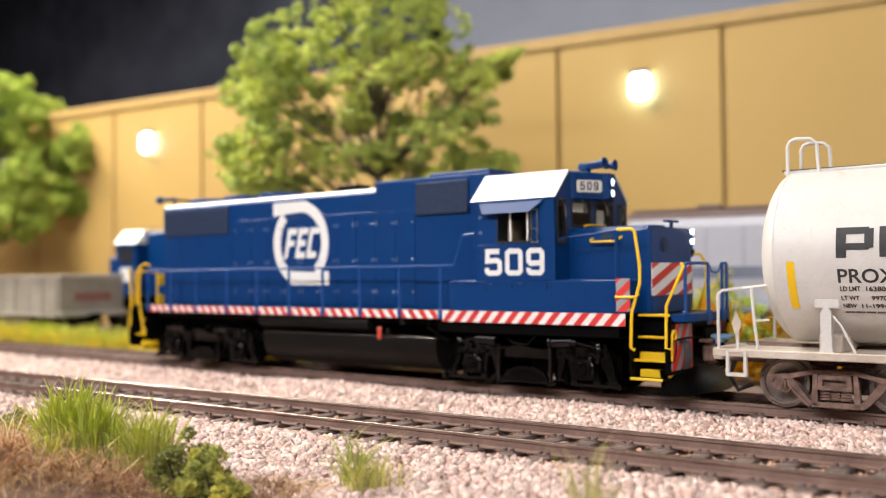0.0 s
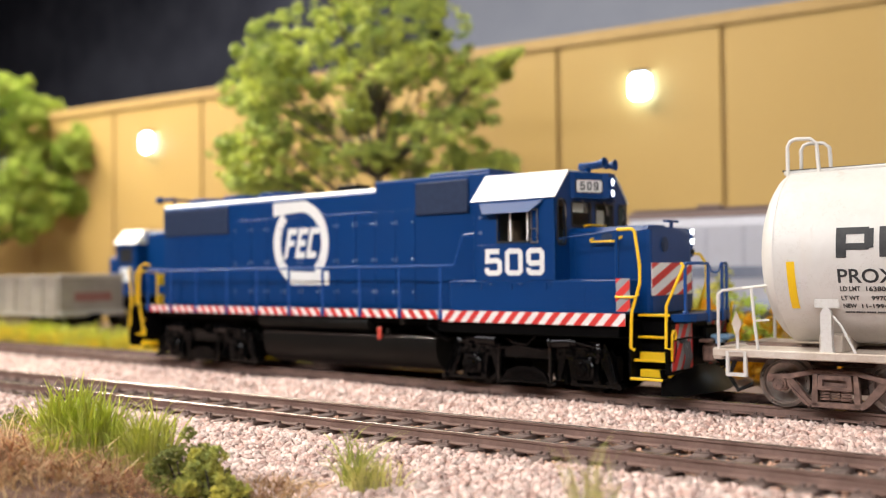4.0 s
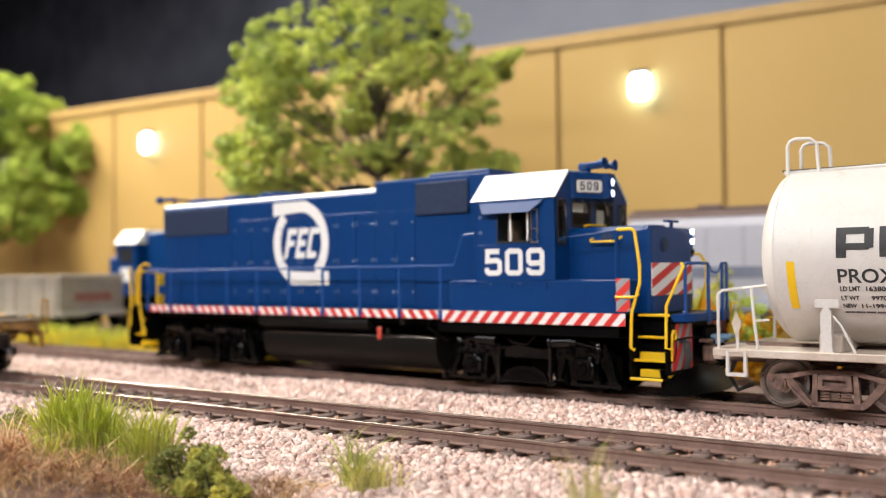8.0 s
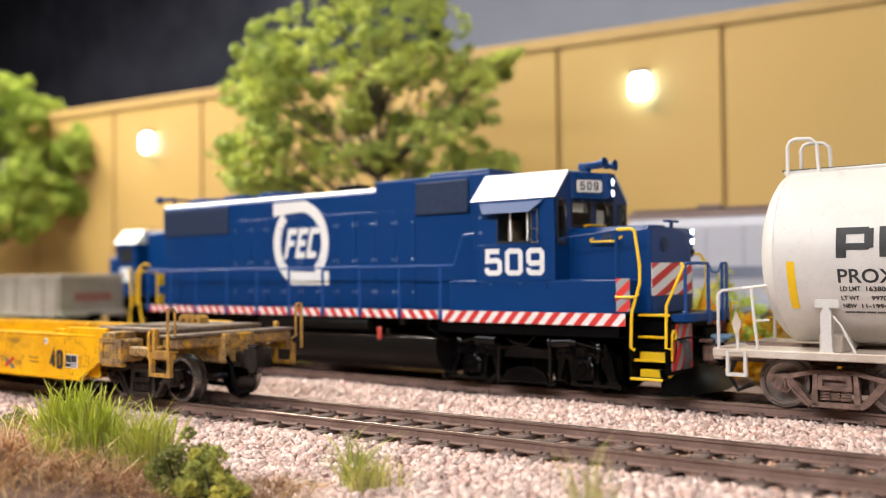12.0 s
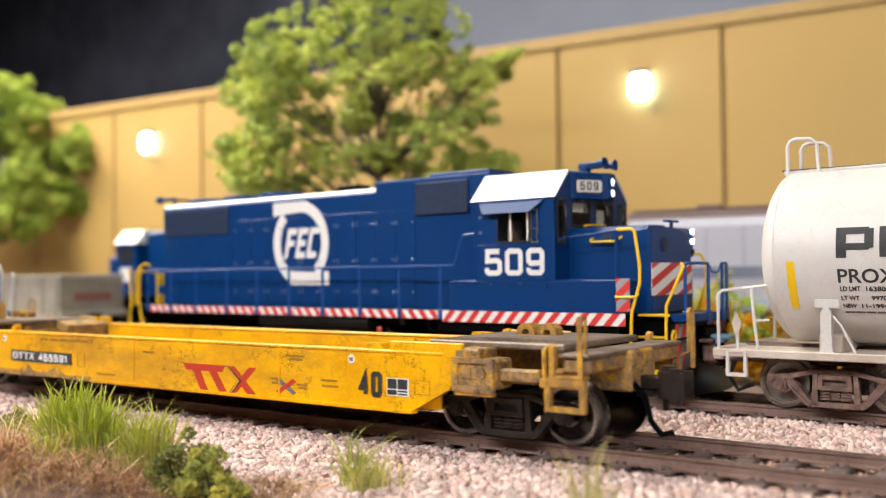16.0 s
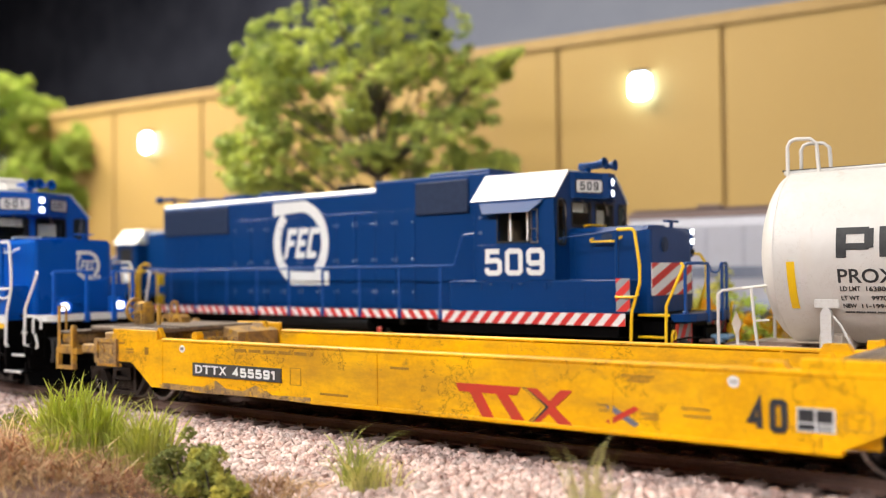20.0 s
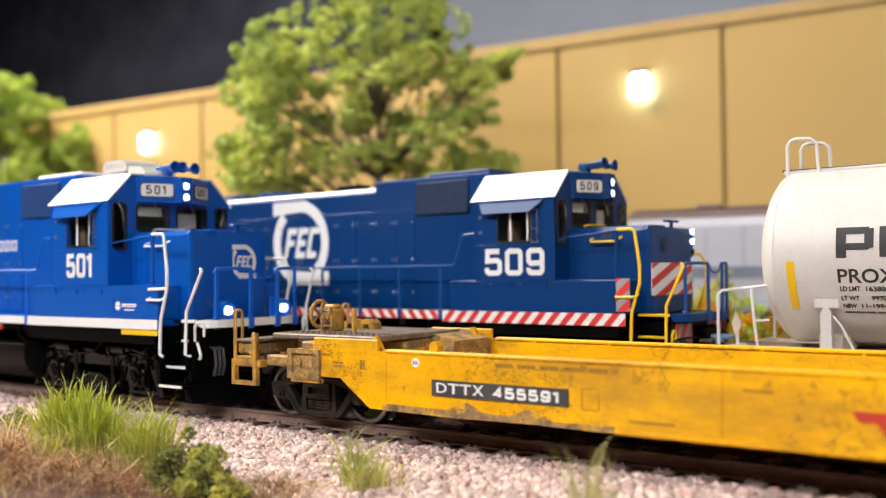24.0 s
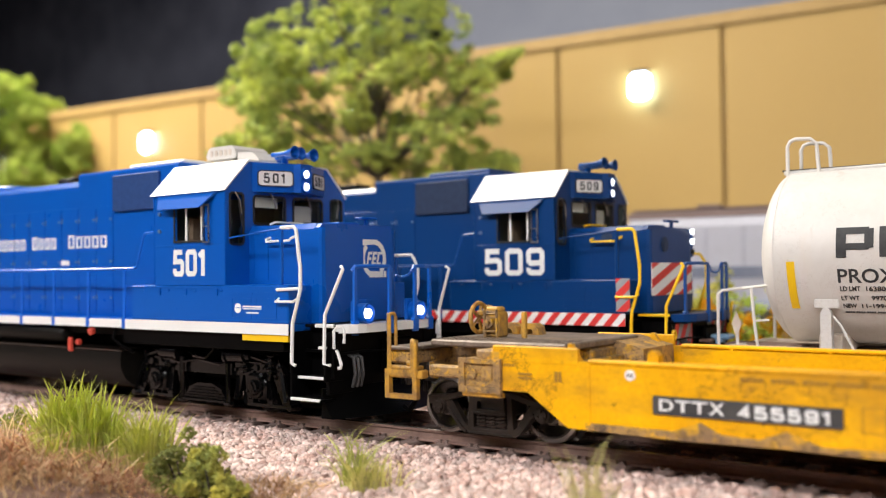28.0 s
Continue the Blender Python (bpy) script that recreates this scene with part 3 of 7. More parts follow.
# ---- diesel engine ----
def wheelset(parent, x, r, gauge=8.25, face=WHEELBROWN, rim=STEEL):
    """Axle and two flanged wheels; its own origin on the axle, so that it can roll."""
    ws = new("wheelset")
    ws.parent = parent
    ws.location = (x * MM, 0, r * MM)
    turn = Matrix.Rotation(radians(90), 4, "X")
    part("axle", Shape().rod((0, -gauge - 3.5, 0), (0, gauge + 3.5, 0), 0.9, 10), face, ws)
    for s in (-1, 1):
        m = Matrix.Translation((0, s * gauge, 0)) @ (turn if s < 0 else turn @ Matrix.Rotation(radians(180), 4, "X"))
        rows = [(1.2, -1.4), (r + 0.75, -1.4), (r + 0.75, -0.8), (r, -0.5), (r - 0.05, 1.3), (r - 0.9, 1.35), (r - 1.1, 0.75), (2.2, 0.55), (1.9, 1.5), (0.9, 1.6), (0.9, 1.9), (0.3, 1.9)]
        part("wheel", Shape().lathe(rows, 28, m), face, ws, smooth=True)
        tread = [(r - 0.02, -0.48), (r + 0.03, -0.45), (r - 0.02, 1.28), (r - 0.6, 1.42), (r - 0.7, 1.3)]
        part("tread", Shape().lathe(tread, 28, m, cap=False), rim, ws, "worn steel wheel rim", smooth=True)
    return ws


def engine_truck(parent, x, mirror=1):
    tr = new("truck")
    tr.parent = parent
    tr.location = (x * MM, 0, 0)
    sets = [wheelset(tr, -15.6, 5.75, face=BLACK, rim=DARKSTEEL), wheelset(tr, 15.6, 5.75, face=BLACK, rim=DARKSTEEL)]
    part("bolster", Shape().box(-6, 6, -9, 9, 6, 12, 0.5), BLACK, tr)
    part("traction_motor", Shape().box(-13.5, -3.0, -6.4, 6.4, 1.8, 9.5, 0.8).box(3.0, 13.5, -6.4, 6.4, 1.8, 9.5, 0.8).box(-23, 23, -6, 6, 9, 12.5, 0.4), BLACK, tr)
    for s in (-1, 1):
        def B(sh, x0, x1, a, b, z0, z1, c=0.2):
            return sh.box(x0, x1, min(s * a, s * b), max(s * a, s * b), z0, z1, c)
        # cast frame: top beam, four splayed pedestal legs, feet
        fr = Shape().prism([(-22.4, 8.2), (-20.6, 11.6), (-10.8, 12.0), (-8.6, 9.8), (8.6, 9.8), (10.8, 12.0), (20.6, 11.6), (22.4, 8.2), (19.4, 7.6), (11.6, 7.6), (8.6, 7.4), (-8.6, 7.4), (-11.6, 7.6), (-19.4, 7.6)], s * 11.0, s * 12.8)
        for k in (-1, 1):
            fr.prism([(k * 22.4, 8.3), (k * 23.9, 2.2), (k * 21.9, 2.2), (k * 19.2, 7.7)], s * 11.2, s * 12.6)
            fr.prism([(k * 18.6, 7.7), (k * 19.0, 2.0), (k * 17.6, 2.0), (k * 17.4, 7.7)], s * 11.2, s * 12.6)
            fr.prism([(k * 13.8, 7.7), (k * 13.4, 2.0), (k * 12.0, 2.0), (k * 11.2, 7.7)], s * 11.2, s * 12.6)
            fr.prism([(k * 10.4, 7.6), (k * 8.8, 2.4), (k * 7.6, 2.4), (k * 8.4, 7.6)], s * 11.4, s * 12.4)
            B(fr, min(k * 11.6, k * 24.6), max(k * 11.6, k * 24.6), 11.4, 12.6, 1.5, 2.3, 0.15)
            fr.rod((k * 24.4, s * 10.6, 2.0), (k * 24.4, s * 13.4, 2.0), 0.7, 8)
        part("side_frame", fr, GLOSS, tr, "oily black cast side frame")
        for jx in (-15.6, 15.6):
            j = B(Shape(), jx - 2.6, jx + 2.6, 11.6, 13.8, 3.0, 8.2, 0.5)
            j.rod((jx, s * 13.8, 5.5), (jx, s * 14.3, 5.5), 2.2, 16).rod((jx, s * 14.3, 5.5), (jx, s * 15.0, 5.5), 1.6, 14, 1.4).rod((jx, s * 15.0, 5.5), (jx, s * 15.3, 5.5), 0.7, 10)
            for k in range(3):
                a = radians(90 + 120 * k)
                j.rod((jx + 1.05 * math.cos(a), s * 14.9, 5.5 + 1.05 * math.sin(a)), (jx + 1.05 * math.cos(a), s * 15.4, 5.5 + 1.05 * math.sin(a)), 0.3, 6)
            j.rod((jx + 2.2, s * 13.7, 7.6), (jx + 2.2, s * 14.6, 8.0), 0.55, 8)
            part("journal_box", j, GLOSS, tr, "oily black journal box with a round cap", smooth=True)
            for k in (-3.6, 3.6):
                part("coil_spring", coil(jx + k, s * 13.0, 7.8, 11.4, 0.95, 0.3, 4), GLOSS, tr)
        sp = B(Shape(), -6.6, 6.6, 12.0, 14.2, 1.6, 2.3, 0.2)
        sp.prism([(-6.4, 2.3), (6.4, 2.3), (5.0, 4.4), (2.2, 5.4), (-2.2, 5.4), (-5.0, 4.4)], s * 12.2, s * 13.6)
        for q in range(4):
            w = 6.0 - q * 1.0
            B(sp, -w, w, 13.5, 14.0, 2.5 + q * 0.6, 2.85 + q * 0.6, 0.1)
        for k in (-7.2, 7.2):
            sp.rod((k, s * 13.6, 1.4), (k, s * 13.6, 10.6), 0.5, 8)
            B(sp, k - 0.9, k + 0.9, 12.6, 14.2, 1.2, 2.0, 0.2)
        part("leaf_spring", sp, GLOSS, tr, "oily black leaf spring")
        for k in (-1, 1):
            b = Shape().rod((k * 8.0, s * 13.8, 11.4), (k * 13.2, s * 14.0, 11.6), 1.45, 14).rod((k * 13.2, s * 14.0, 11.6), (k * 14.4, s * 14.0, 11.6), 1.0, 12, 0.8)
            b.rod((k * 14.4, s * 14.0, 11.6), (k * 19.6, s * 13.6, 10.4), 0.38, 6).rod((k * 7.4, s * 13.8, 11.4), (k * 8.0, s * 13.8, 11.4), 1.75, 14)
            b.rod((k * 19.6, s * 13.6, 11.6), (k * 19.2, s * 13.6, 7.0), 0.42, 6).rod((k * 16.4, s * 13.9, 9.4), (k * 16.4, s * 14.6, 9.4), 0.6, 8)
            B(b, k * 11 - 1.6, k * 11 + 1.6, 12.6, 13.8, 9.0, 11.0, 0.2)
            B(b, k * 18.2 - 0.9, k * 18.2 + 0.9, 12.7, 13.7, 8.4, 9.6, 0.2)
            part("brake_cylinder", b, GLOSS, tr, "glossy black brake cylinder", smooth=True)
            h = B(Shape(), k * 9.5 - 0.4, k * 9.5 + 0.4, 9.0, 11.2, 1.6, 8.6, 0.15)
            h.prism([(k * 9.2, 6.6), (k * 10.4, 6.0), (k * 9.9, 3.4), (k * 8.9, 3.2)], s * 8.2, s * 10.6)
            B(h, k * 22.2 - 0.5, k * 22.2 + 0.5, 8.0, 11.0, 3.0, 8.4, 0.2)
            h.rod((k * 21.6, s * 12.6, 8.6), (k * 23.4, s * 13.4, 3.0), 0.35, 6)
            part("brake_hanger", h, BLACK, tr)
            bolts = Shape()
            for bx, bz in ((21.0, 9.6), (21.9, 6.4), (22.7, 3.6), (18.3, 3.2), (12.4, 9.2), (8.9, 8.6), (19.8, 11.0), (13.9, 8.4), (12.7, 3.2), (24.4, 2.0)):
                bolts.rod((k * bx, s * 12.4, bz), (k * bx, s * 13.2, bz), 0.32, 6)
            part("frame_bolt", bolts, GLOSS, tr)
        p = Shape().wire([(-21, s * 12.9, 10.2), (-17, s * 13.3, 10.6), (-8, s * 13.8, 9.4), (-2, s * 13.4, 10.2), (5, s * 13.8, 9.4), (9, s * 13.3, 10.4), (20, s * 13.0, 10.2)], 0.26, 6)
        p.wire([(-6, s * 13.2, 12.4), (-3, s * 14.0, 11.0), (1, s * 14.2, 10.6), (3, s * 13.4, 12.6)], 0.3, 6)
        part("brake_pipe", p, GLOSS, tr)
    return tr, sets


def hazard(parent, x0, x1, z0, z1, y, white, red, lean=1.0, step=3.6, name="hazard_stripe"):
    """A band of slanted red and white on a side face at y."""
    s = 1 if y > 0 else -1
    band = part(name, Shape().box(x0, x1, min(y, y + s * 0.15), max(y, y + s * 0.15), z0, z1), white, parent)
    sh, h = Shape(), (z1 - z0) * lean
    x = x0 - step * math.ceil(abs(h) / step)
    while x < x1 + abs(h):
        q = [(x, z0), (x + step * 0.5, z0), (x + step * 0.5 + h, z1), (x + h, z1)]
        for edge, sign in ((x0, 1), (x1, -1)):
            cut = []
            for (ax, az), (bx, bz) in zip(q, q[1:] + q[:1]):
                ina, inb = (ax - edge) * sign >= 0, (bx - edge) * sign >= 0
                if ina:
                    cut.append((ax, az))
                if ina != inb:
                    t = (edge - ax) / (bx - ax)
                    cut.append((edge, az + (bz - az) * t))
            q = cut
        if len(q) > 2:
            sh.prism(q, y + s * 0.15, y + s * 0.22)
        x += step
    part("red_bar", sh, red, band, "slanted red bars")
    return band


def window(parent, outline, inner, a, axis, name="window", out=1):
    w = part(name, Shape().ring(outline, inner, a - 0.25 * out, a + 0.2 * out, axis), GASKET, parent, "black-framed cab window")
    pane = Shape().prism(inner, a - 0.05 * out, a + 0.05 * out, axis)
    g = part("pane", pane, GLASS, w)
    g.visible_shadow = False
    return w


def diesel_engine(label, number, body, grille, trim, dark_trim, new_scheme):
    """A four-axle road-switcher engine, its front towards +x."""
    eng = thing("diesel_engine", label, "locomotive", group="diesel engines")
    D = dark_trim
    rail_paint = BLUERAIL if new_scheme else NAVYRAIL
    # long hood
    part("long_hood", Shape().prism([(-10.8, 18.3), (-10.8, 49.4), (-9.8, 50.5), (9.8, 50.5), (10.8, 49.4), (10.8, 18.3)], -83.5, 48.0, "x"), body, eng)
    part("hood_edge_strip", Shape().prism([(-10.42, 50.0), (-9.8, 50.68), (-9.0, 50.68), (-9.0, 50.5), (-9.8, 50.5), (-10.32, 49.95)], -83.5, 10.6, "x").mirrored(), WHITE if not new_scheme else body, eng)
    up = part("air_intake_hood", Shape().prism([(-11.0, 43.5), (-11.0, 51.9), (-10.8, 52.25), (-10.3, 52.4), (10.3, 52.4), (10.8, 52.25), (11.0, 51.9), (11.0, 43.5)], 10.7, 48.2, "x"), body, eng)
    for s in (-1, 1):
        part("intake_grille", Shape().box(25.3, 42.0, min(s * 11, s * 11.7), max(s * 11, s * 11.7), 42.6, 50.9, 0.15), grille, eng, "dark mesh intake grille")
        slats = Shape()
        for k in range(26):
            slats.box(25.3 + k * 0.65, 25.5 + k * 0.65, min(s * 11.7, s * 11.78), max(s * 11.7, s * 11.78), 42.9, 50.6)
        part("grille_slat", slats, grille, eng)
        part("radiator_grille", Shape().box(-82.6, -50.5, min(s * 10.8, s * 11.2), max(s * 10.8, s * 11.2), 40.4, 48.6, 0.12), grille, eng, "dark radiator grille")
        slats = Shape()
        for k in range(44):
            slats.box(-82.2 + k * 0.72, -81.95 + k * 0.72, min(s * 11.2, s * 11.28), max(s * 11.2, s * 11.28), 40.7, 48.3)
        part("grille_slat", slats, grille, eng)
        # engine-room doors with latches
        x = -47.5
        for k, w in enumerate([7.6, 7.2, 7.2, 7.2, 7.2, 7.2, 7.2, 7.2, 7.2, 6.8]):
            d = part("hood_door", Shape().box(x + 0.15, x + w - 0.15, min(s * 10.8, s * 11.02), max(s * 10.8, s * 11.02), 19.2, 44.2, 0.08), body, eng)
            lat = Shape()
            for z in (22.5, 31.0, 40.8):
                lat.box(x + w - 1.2, x + w - 0.5, min(s * 11.0, s * 11.3), max(s * 11.0, s * 11.3), z, z + 0.45, 0.1)
                lat.rod((x + 0.35, s * 11.05, z - 0.3), (x + 0.35, s * 11.05, z + 0.9), 0.16, 6)
            part("latch", lat, LATCH, d)
            x += w
        for k in range(4):
            part("lower_panel", Shape().box(-82.0 + k * 8.4, -74.2 + k * 8.4, min(s * 10.8, s * 10.98), max(s * 10.8, s * 10.98), 19.2, 38.6, 0.08), body, eng)
    part("roof_hatch", Shape().box(27, 46.5, -8.5, 8.5, 52.4, 53.5, 0.4), body if not new_scheme else WHITE, eng)
    for k in range(3):
        f = Shape().lathe([(7.6, 50.5), (7.6, 52.2), (7.0, 52.6), (6.8, 51.6), (1.4, 51.6), (1.4, 52.4), (0.3, 52.4)], 28, Matrix.Translation((-71.5 + k * 17.0, 0, 0)))
        part("radiator_fan", f, body, eng, smooth=True)
    part("exhaust_stack", Shape().box(-11.5, -3.5, -3, 3, 50.4, 53.2, 0.4), BLACK, eng)
    part("rear_beacon", Shape().rod((-84, -6, 50.2), (-84, -6, 52.8), 0.5, 8).rod((-90.0, -8.0, 53.0), (-82.0, -8.0, 53.0), 0.6, 8).rod((-90.4, -8.0, 53.0), (-89.0, -8.0, 53.0), 1.2, 10).rod((-84, -8, 53.0), (-84, 0, 53.0), 0.4, 8), D, eng)
    for s in (-1, 1):
        part("rear_number_board", Shape().box(-84.1, -83.4, min(s * 4, s * 9.4), max(s * 4, s * 9.4), 45.2, 48.4, 0.2), BOARD, eng)
    # under the cab and beside the nose
    part("walkway", Shape().box(-90.5, 88.2, -17.5, 17.5, 16.9, 18.3, 0.15), BLACK if not new_scheme else body, eng)
    for s in (-1, 1):
        b = Shape().box(40.5, 88.2, min(s * 11, s * 17.45), max(s * 11, s * 17.45), 18.3, 25.7, 0.25)
        part("battery_box", b, body, eng)
        lid = Shape().box(41.5, 69.5, min(s * 17.4, s * 17.62), max(s * 17.4, s * 17.62), 25.1, 25.5)
        for x in (50, 58.5, 68):
            lid.box(x, x + 0.5, min(s * 17.4, s * 17.75), max(s * 17.4, s * 17.75), 23.6, 25.0, 0.05)
        lid.box(72.5, 78.6, min(s * 17.4, s * 17.6), max(s * 17.4, s * 17.6), 23.9, 24.2)
        lid.box(79.5, 85.6, min(s * 17.4, s * 17.6), max(s * 17.4, s * 17.6), 23.9, 24.2)
        lid.box(71.2, 86.5, min(s * 17.4, s * 17.55), max(s * 17.4, s * 17.55), 21.2, 21.4)
        part("battery_lid", lid, body, eng)
    # cab
    for s in (-1, 1):
        out = [(48, 25.7), (70.8, 25.7), (70.8, 45.0), (48, 45.0)]
        inn = [(55.2, 34.8), (64.2, 34.8), (64.2, 42.0), (55.2, 42.0)]
        part("cab_side", Shape().ring(out, inn, s * 16.9, s * 17.4), body, eng)
        fr = Shape().ring([(54.9, 34.4), (64.5, 34.4), (64.5, 42.2), (54.9, 42.2)], inn, s * 17.3, s * 17.65)
        wf = part("side_window", fr, GASKET, eng, "dark cab side window half open")
        bars = Shape().box(58.3, 58.7, min(s * 17.0, s * 17.3), max(s * 17.0, s * 17.3), 34.8, 42).box(63.1, 63.5, min(s * 17.0, s * 17.3), max(s * 17.0, s * 17.3), 34.8, 42)
        part("sash", bars, trim if new_scheme else WHITE, wf)
        g = part("pane", Shape().box(58.7, 63.1, min(s * 17.1, s * 17.2), max(s * 17.1, s * 17.2), 34.8, 42.0), CLEAR, wf)
        g.visible_shadow = False
        wd = Shape().ring([(64.7, 34.2), (66.6, 34.2), (66.6, 42.0), (64.7, 42.0)], [(64.95, 34.45), (66.35, 34.45), (66.35, 41.75), (64.95, 41.75)], s * 17.9, s * 18.15)
        wd.box(64.9, 66.4, min(s * 17.95, s * 18.1), max(s * 17.95, s * 18.1), 37.4, 37.6)
        wd.rod((65.2, s * 17.4, 34.4), (65.2, s * 18.0, 34.4), 0.2, 6).rod((65.2, s * 17.4, 41.8), (65.2, s * 18.0, 41.8), 0.2, 6)
        wn = part("wind_deflector", wd, STEEL, eng, "clear wind deflector beside the cab window")
        sh = Shape().add([(49.6, s * 17.5, 44.6), (68.6, s * 17.5, 44.6), (65.2, s * 19.6, 41.3), (52.2, s * 19.6, 41.3), (49.6, s * 17.42, 44.3), (68.6, s * 17.42, 44.3), (65.2, s * 19.3, 41.2), (52.2, s * 19.3, 41.2)],
                         [(0, 1, 2, 3), (7, 6, 5, 4), (0, 4, 5, 1), (1, 5, 6, 2), (2, 6, 7, 3), (3, 7, 4, 0)])
        part("sun_shade", sh, body, eng, "folded metal sun shade over the cab window")
    for s in (-1, 1):
        seam = Shape().box(48.2, 70.6, min(s * 17.4, s * 17.5), max(s * 17.4, s * 17.5), 33.7, 33.95, 0.04)
        seam.box(48.1, 48.5, min(s * 17.35, s * 17.55), max(s * 17.35, s * 17.55), 25.8, 44.4, 0.06).box(70.3, 70.7, min(s * 17.35, s * 17.55), max(s * 17.35, s * 17.55), 25.8, 44.4, 0.06)
        part("cab_seam", seam, body, eng)
        for x, z in ((50.2, 40.6), (50.2, 37.0)):
            part("cab_bolt", Shape().rod((x, s * 17.4, z), (x, s * 17.75, z), 0.42, 8), LATCH, eng)
        for x0 in (72.6, 79.6):
            fr = Shape().ring([(x0, 19.2), (x0 + 5.6, 19.2), (x0 + 5.6, 23.2), (x0, 23.2)], [(x0 + 0.18, 19.38), (x0 + 5.42, 19.38), (x0 + 5.42, 23.02), (x0 + 0.18, 23.02)], s * 17.44, s * 17.54)
            part("sill_cover", fr, body, eng)
        for x in (44.0, 52.5, 61.0, 69.0):
            part("box_hinge", Shape().box(x, x + 0.9, min(s * 17.44, s * 17.72), max(s * 17.44, s * 17.72), 24.4, 24.9, 0.08), body, eng)
        nd = Shape().ring([(72.2, 26.4), (76.4, 26.4), (76.4, 36.0), (72.2, 36.0)], [(72.35, 26.55), (76.25, 26.55), (76.25, 35.85), (72.35, 35.85)], s * 11.2, s * 11.32)
        part("nose_side_hatch", nd, body, eng)
    part("cab_back_wall", Shape().prism([(-17.4, 25.7), (-17.4, 45.0), (-11.4, 50.8), (11.4, 50.8), (17.4, 45.0), (17.4, 25.7)], 48.0, 48.5, "x"), body, eng)
    part("cab_front_gable", Shape().prism([(-17.4, 44.6), (-17.4, 45.0), (-11.4, 50.8), (11.4, 50.8), (17.4, 45.0), (17.4, 44.6)], 70.3, 70.8, "x"), body, eng)
    wins = [(-17.4, -11.2, 25.7, -16.2, -12.9, 33.9, 44.0), (11.2, 17.4, 25.7, 12.9, 16.2, 33.9, 44.0), (-11.2, 0, 25.7, -9.9, -1.3, 38.2, 43.7), (0, 11.2, 25.7, 1.3, 9.9, 38.2, 43.7)]
    for y0, y1, z0, a0, a1, b0, b1 in wins:
        part("cab_front_panel", Shape().ring([(y0, z0), (y1, z0), (y1, 44.6), (y0, 44.6)], [(a0, b0), (a1, b0), (a1, b1), (a0, b1)], 70.3, 70.8, "x"), body, eng)
    for y0, y1, z0, a0, a1, b0, b1 in wins:
        window(eng, round_box(a0 - 0.35, a1 + 0.35, b0 - 0.35, b1 + 0.35, 1.0), round_box(a0 + 0.1, a1 - 0.1, b0 + 0.1, b1 - 0.1, 0.7), 70.8, "x", "front_window")
    for y in (-5.5, 5.0):
        wp = part("windscreen_wiper", Shape().wire([(71.0, y, 44.5), (71.6, y + 0.3, 43.2), (71.6, y + 1.0, 41.2)], 0.16, 5), STEEL, eng, "bright metal windscreen wiper")
        part("wiper_blade", Shape().box(71.25, 71.55, y + 0.1, y + 0.4, 38.9, 43.4, 0.05, Matrix.Rotation(radians(-4), 4, "X")), GASKET, wp)
    for s in (-1, 1):
        wp = part("windscreen_wiper", Shape().wire([(71.0, s * 15.0, 44.3), (71.7, s * 14.4, 42.6), (71.6, s * 13.9, 40.0)], 0.14, 5), STEEL, eng)
        part("wiper_blade", Shape().wire([(71.5, s * 14.6, 42.8), (71.5, s * 13.6, 37.4)], 0.16, 5), GASKET, wp)
    part("sun_visor", Shape().box(69.2, 69.4, -9.0, -2.0, 41.6, 43.8).box(69.2, 69.4, 2.6, 8.0, 39.0, 42.4), TAN, eng, "pale board inside the windscreen")
    part("cab_lining", Shape().box(48.6, 48.9, -16.6, 16.6, 29.2, 45), CABIN, eng)
    part("cab_lining", Shape().box(49.0, 70.0, 16.3, 16.7, 29.4, 44.5), CABIN, eng)
    part("cab_floor", Shape().box(48.5, 70.3, -16.8, 16.8, 29.0, 29.4), CABIN, eng)
    seat = Shape().box(57, 62, -15, -10.5, 29.4, 33.4, 0.6).box(56, 57.4, -15, -10.5, 33, 40, 0.5)
    part("seat", seat, material("brown_seat_cloth_" + number, (0.18, 0.12, 0.08, 1), 0.8), eng)
    part("control_stand", Shape().box(63.5, 67.5, -8, -3, 29.4, 38.0, 0.5), CABIN, eng)
    roof = Shape().prism([(-18.0, 44.5), (-11.6, 51.1), (11.6, 51.1), (18.0, 44.5), (17.6, 44.5), (11.4, 50.75), (-11.4, 50.75), (-17.6, 44.5)], 47.6, 71.1, "x")
    part("cab_roof", roof, WHITE, eng, "bright white cab roof")
    # lamp and number housing over the windscreen
    plan = [(70.6, -10.4), (71.6, -9.8), (75.0, -2.7), (76.0, -1.6), (76.0, 1.6), (75.0, 2.7), (71.6, 9.8), (70.6, 10.4)]
    hs = part("lamp_housing", Shape().prism(plan, 44.6, 50.6, "z"), body, eng)
    for s in (-1, 1):
        a, b = Vector((71.6, s * 9.8, 0)), Vector((75.0, s * 2.7, 0))
        d = (b - a).normalized()
        nrm = Vector((-d.y * s, d.x * s, 0)) * -1
        if nrm.x < 0:
            nrm = -nrm
        mm = Matrix(((d.x, 0, nrm.x, 0), (d.y, 0, nrm.y, 0), (0, 1, 0, 0), (0, 0, 0, 1)))
        mm = Matrix.Translation(a + d * 0.25 + nrm * 0.02) @ mm
        L = (b - a).length - 0.5
        pl = Shape().prism(round_box(0, L, 45.9, 48.9, 0.7), -0.1, 0.2, "z", mm)
        bd = part("number_board", pl, BOARD, hs, "pale number board with black figures")
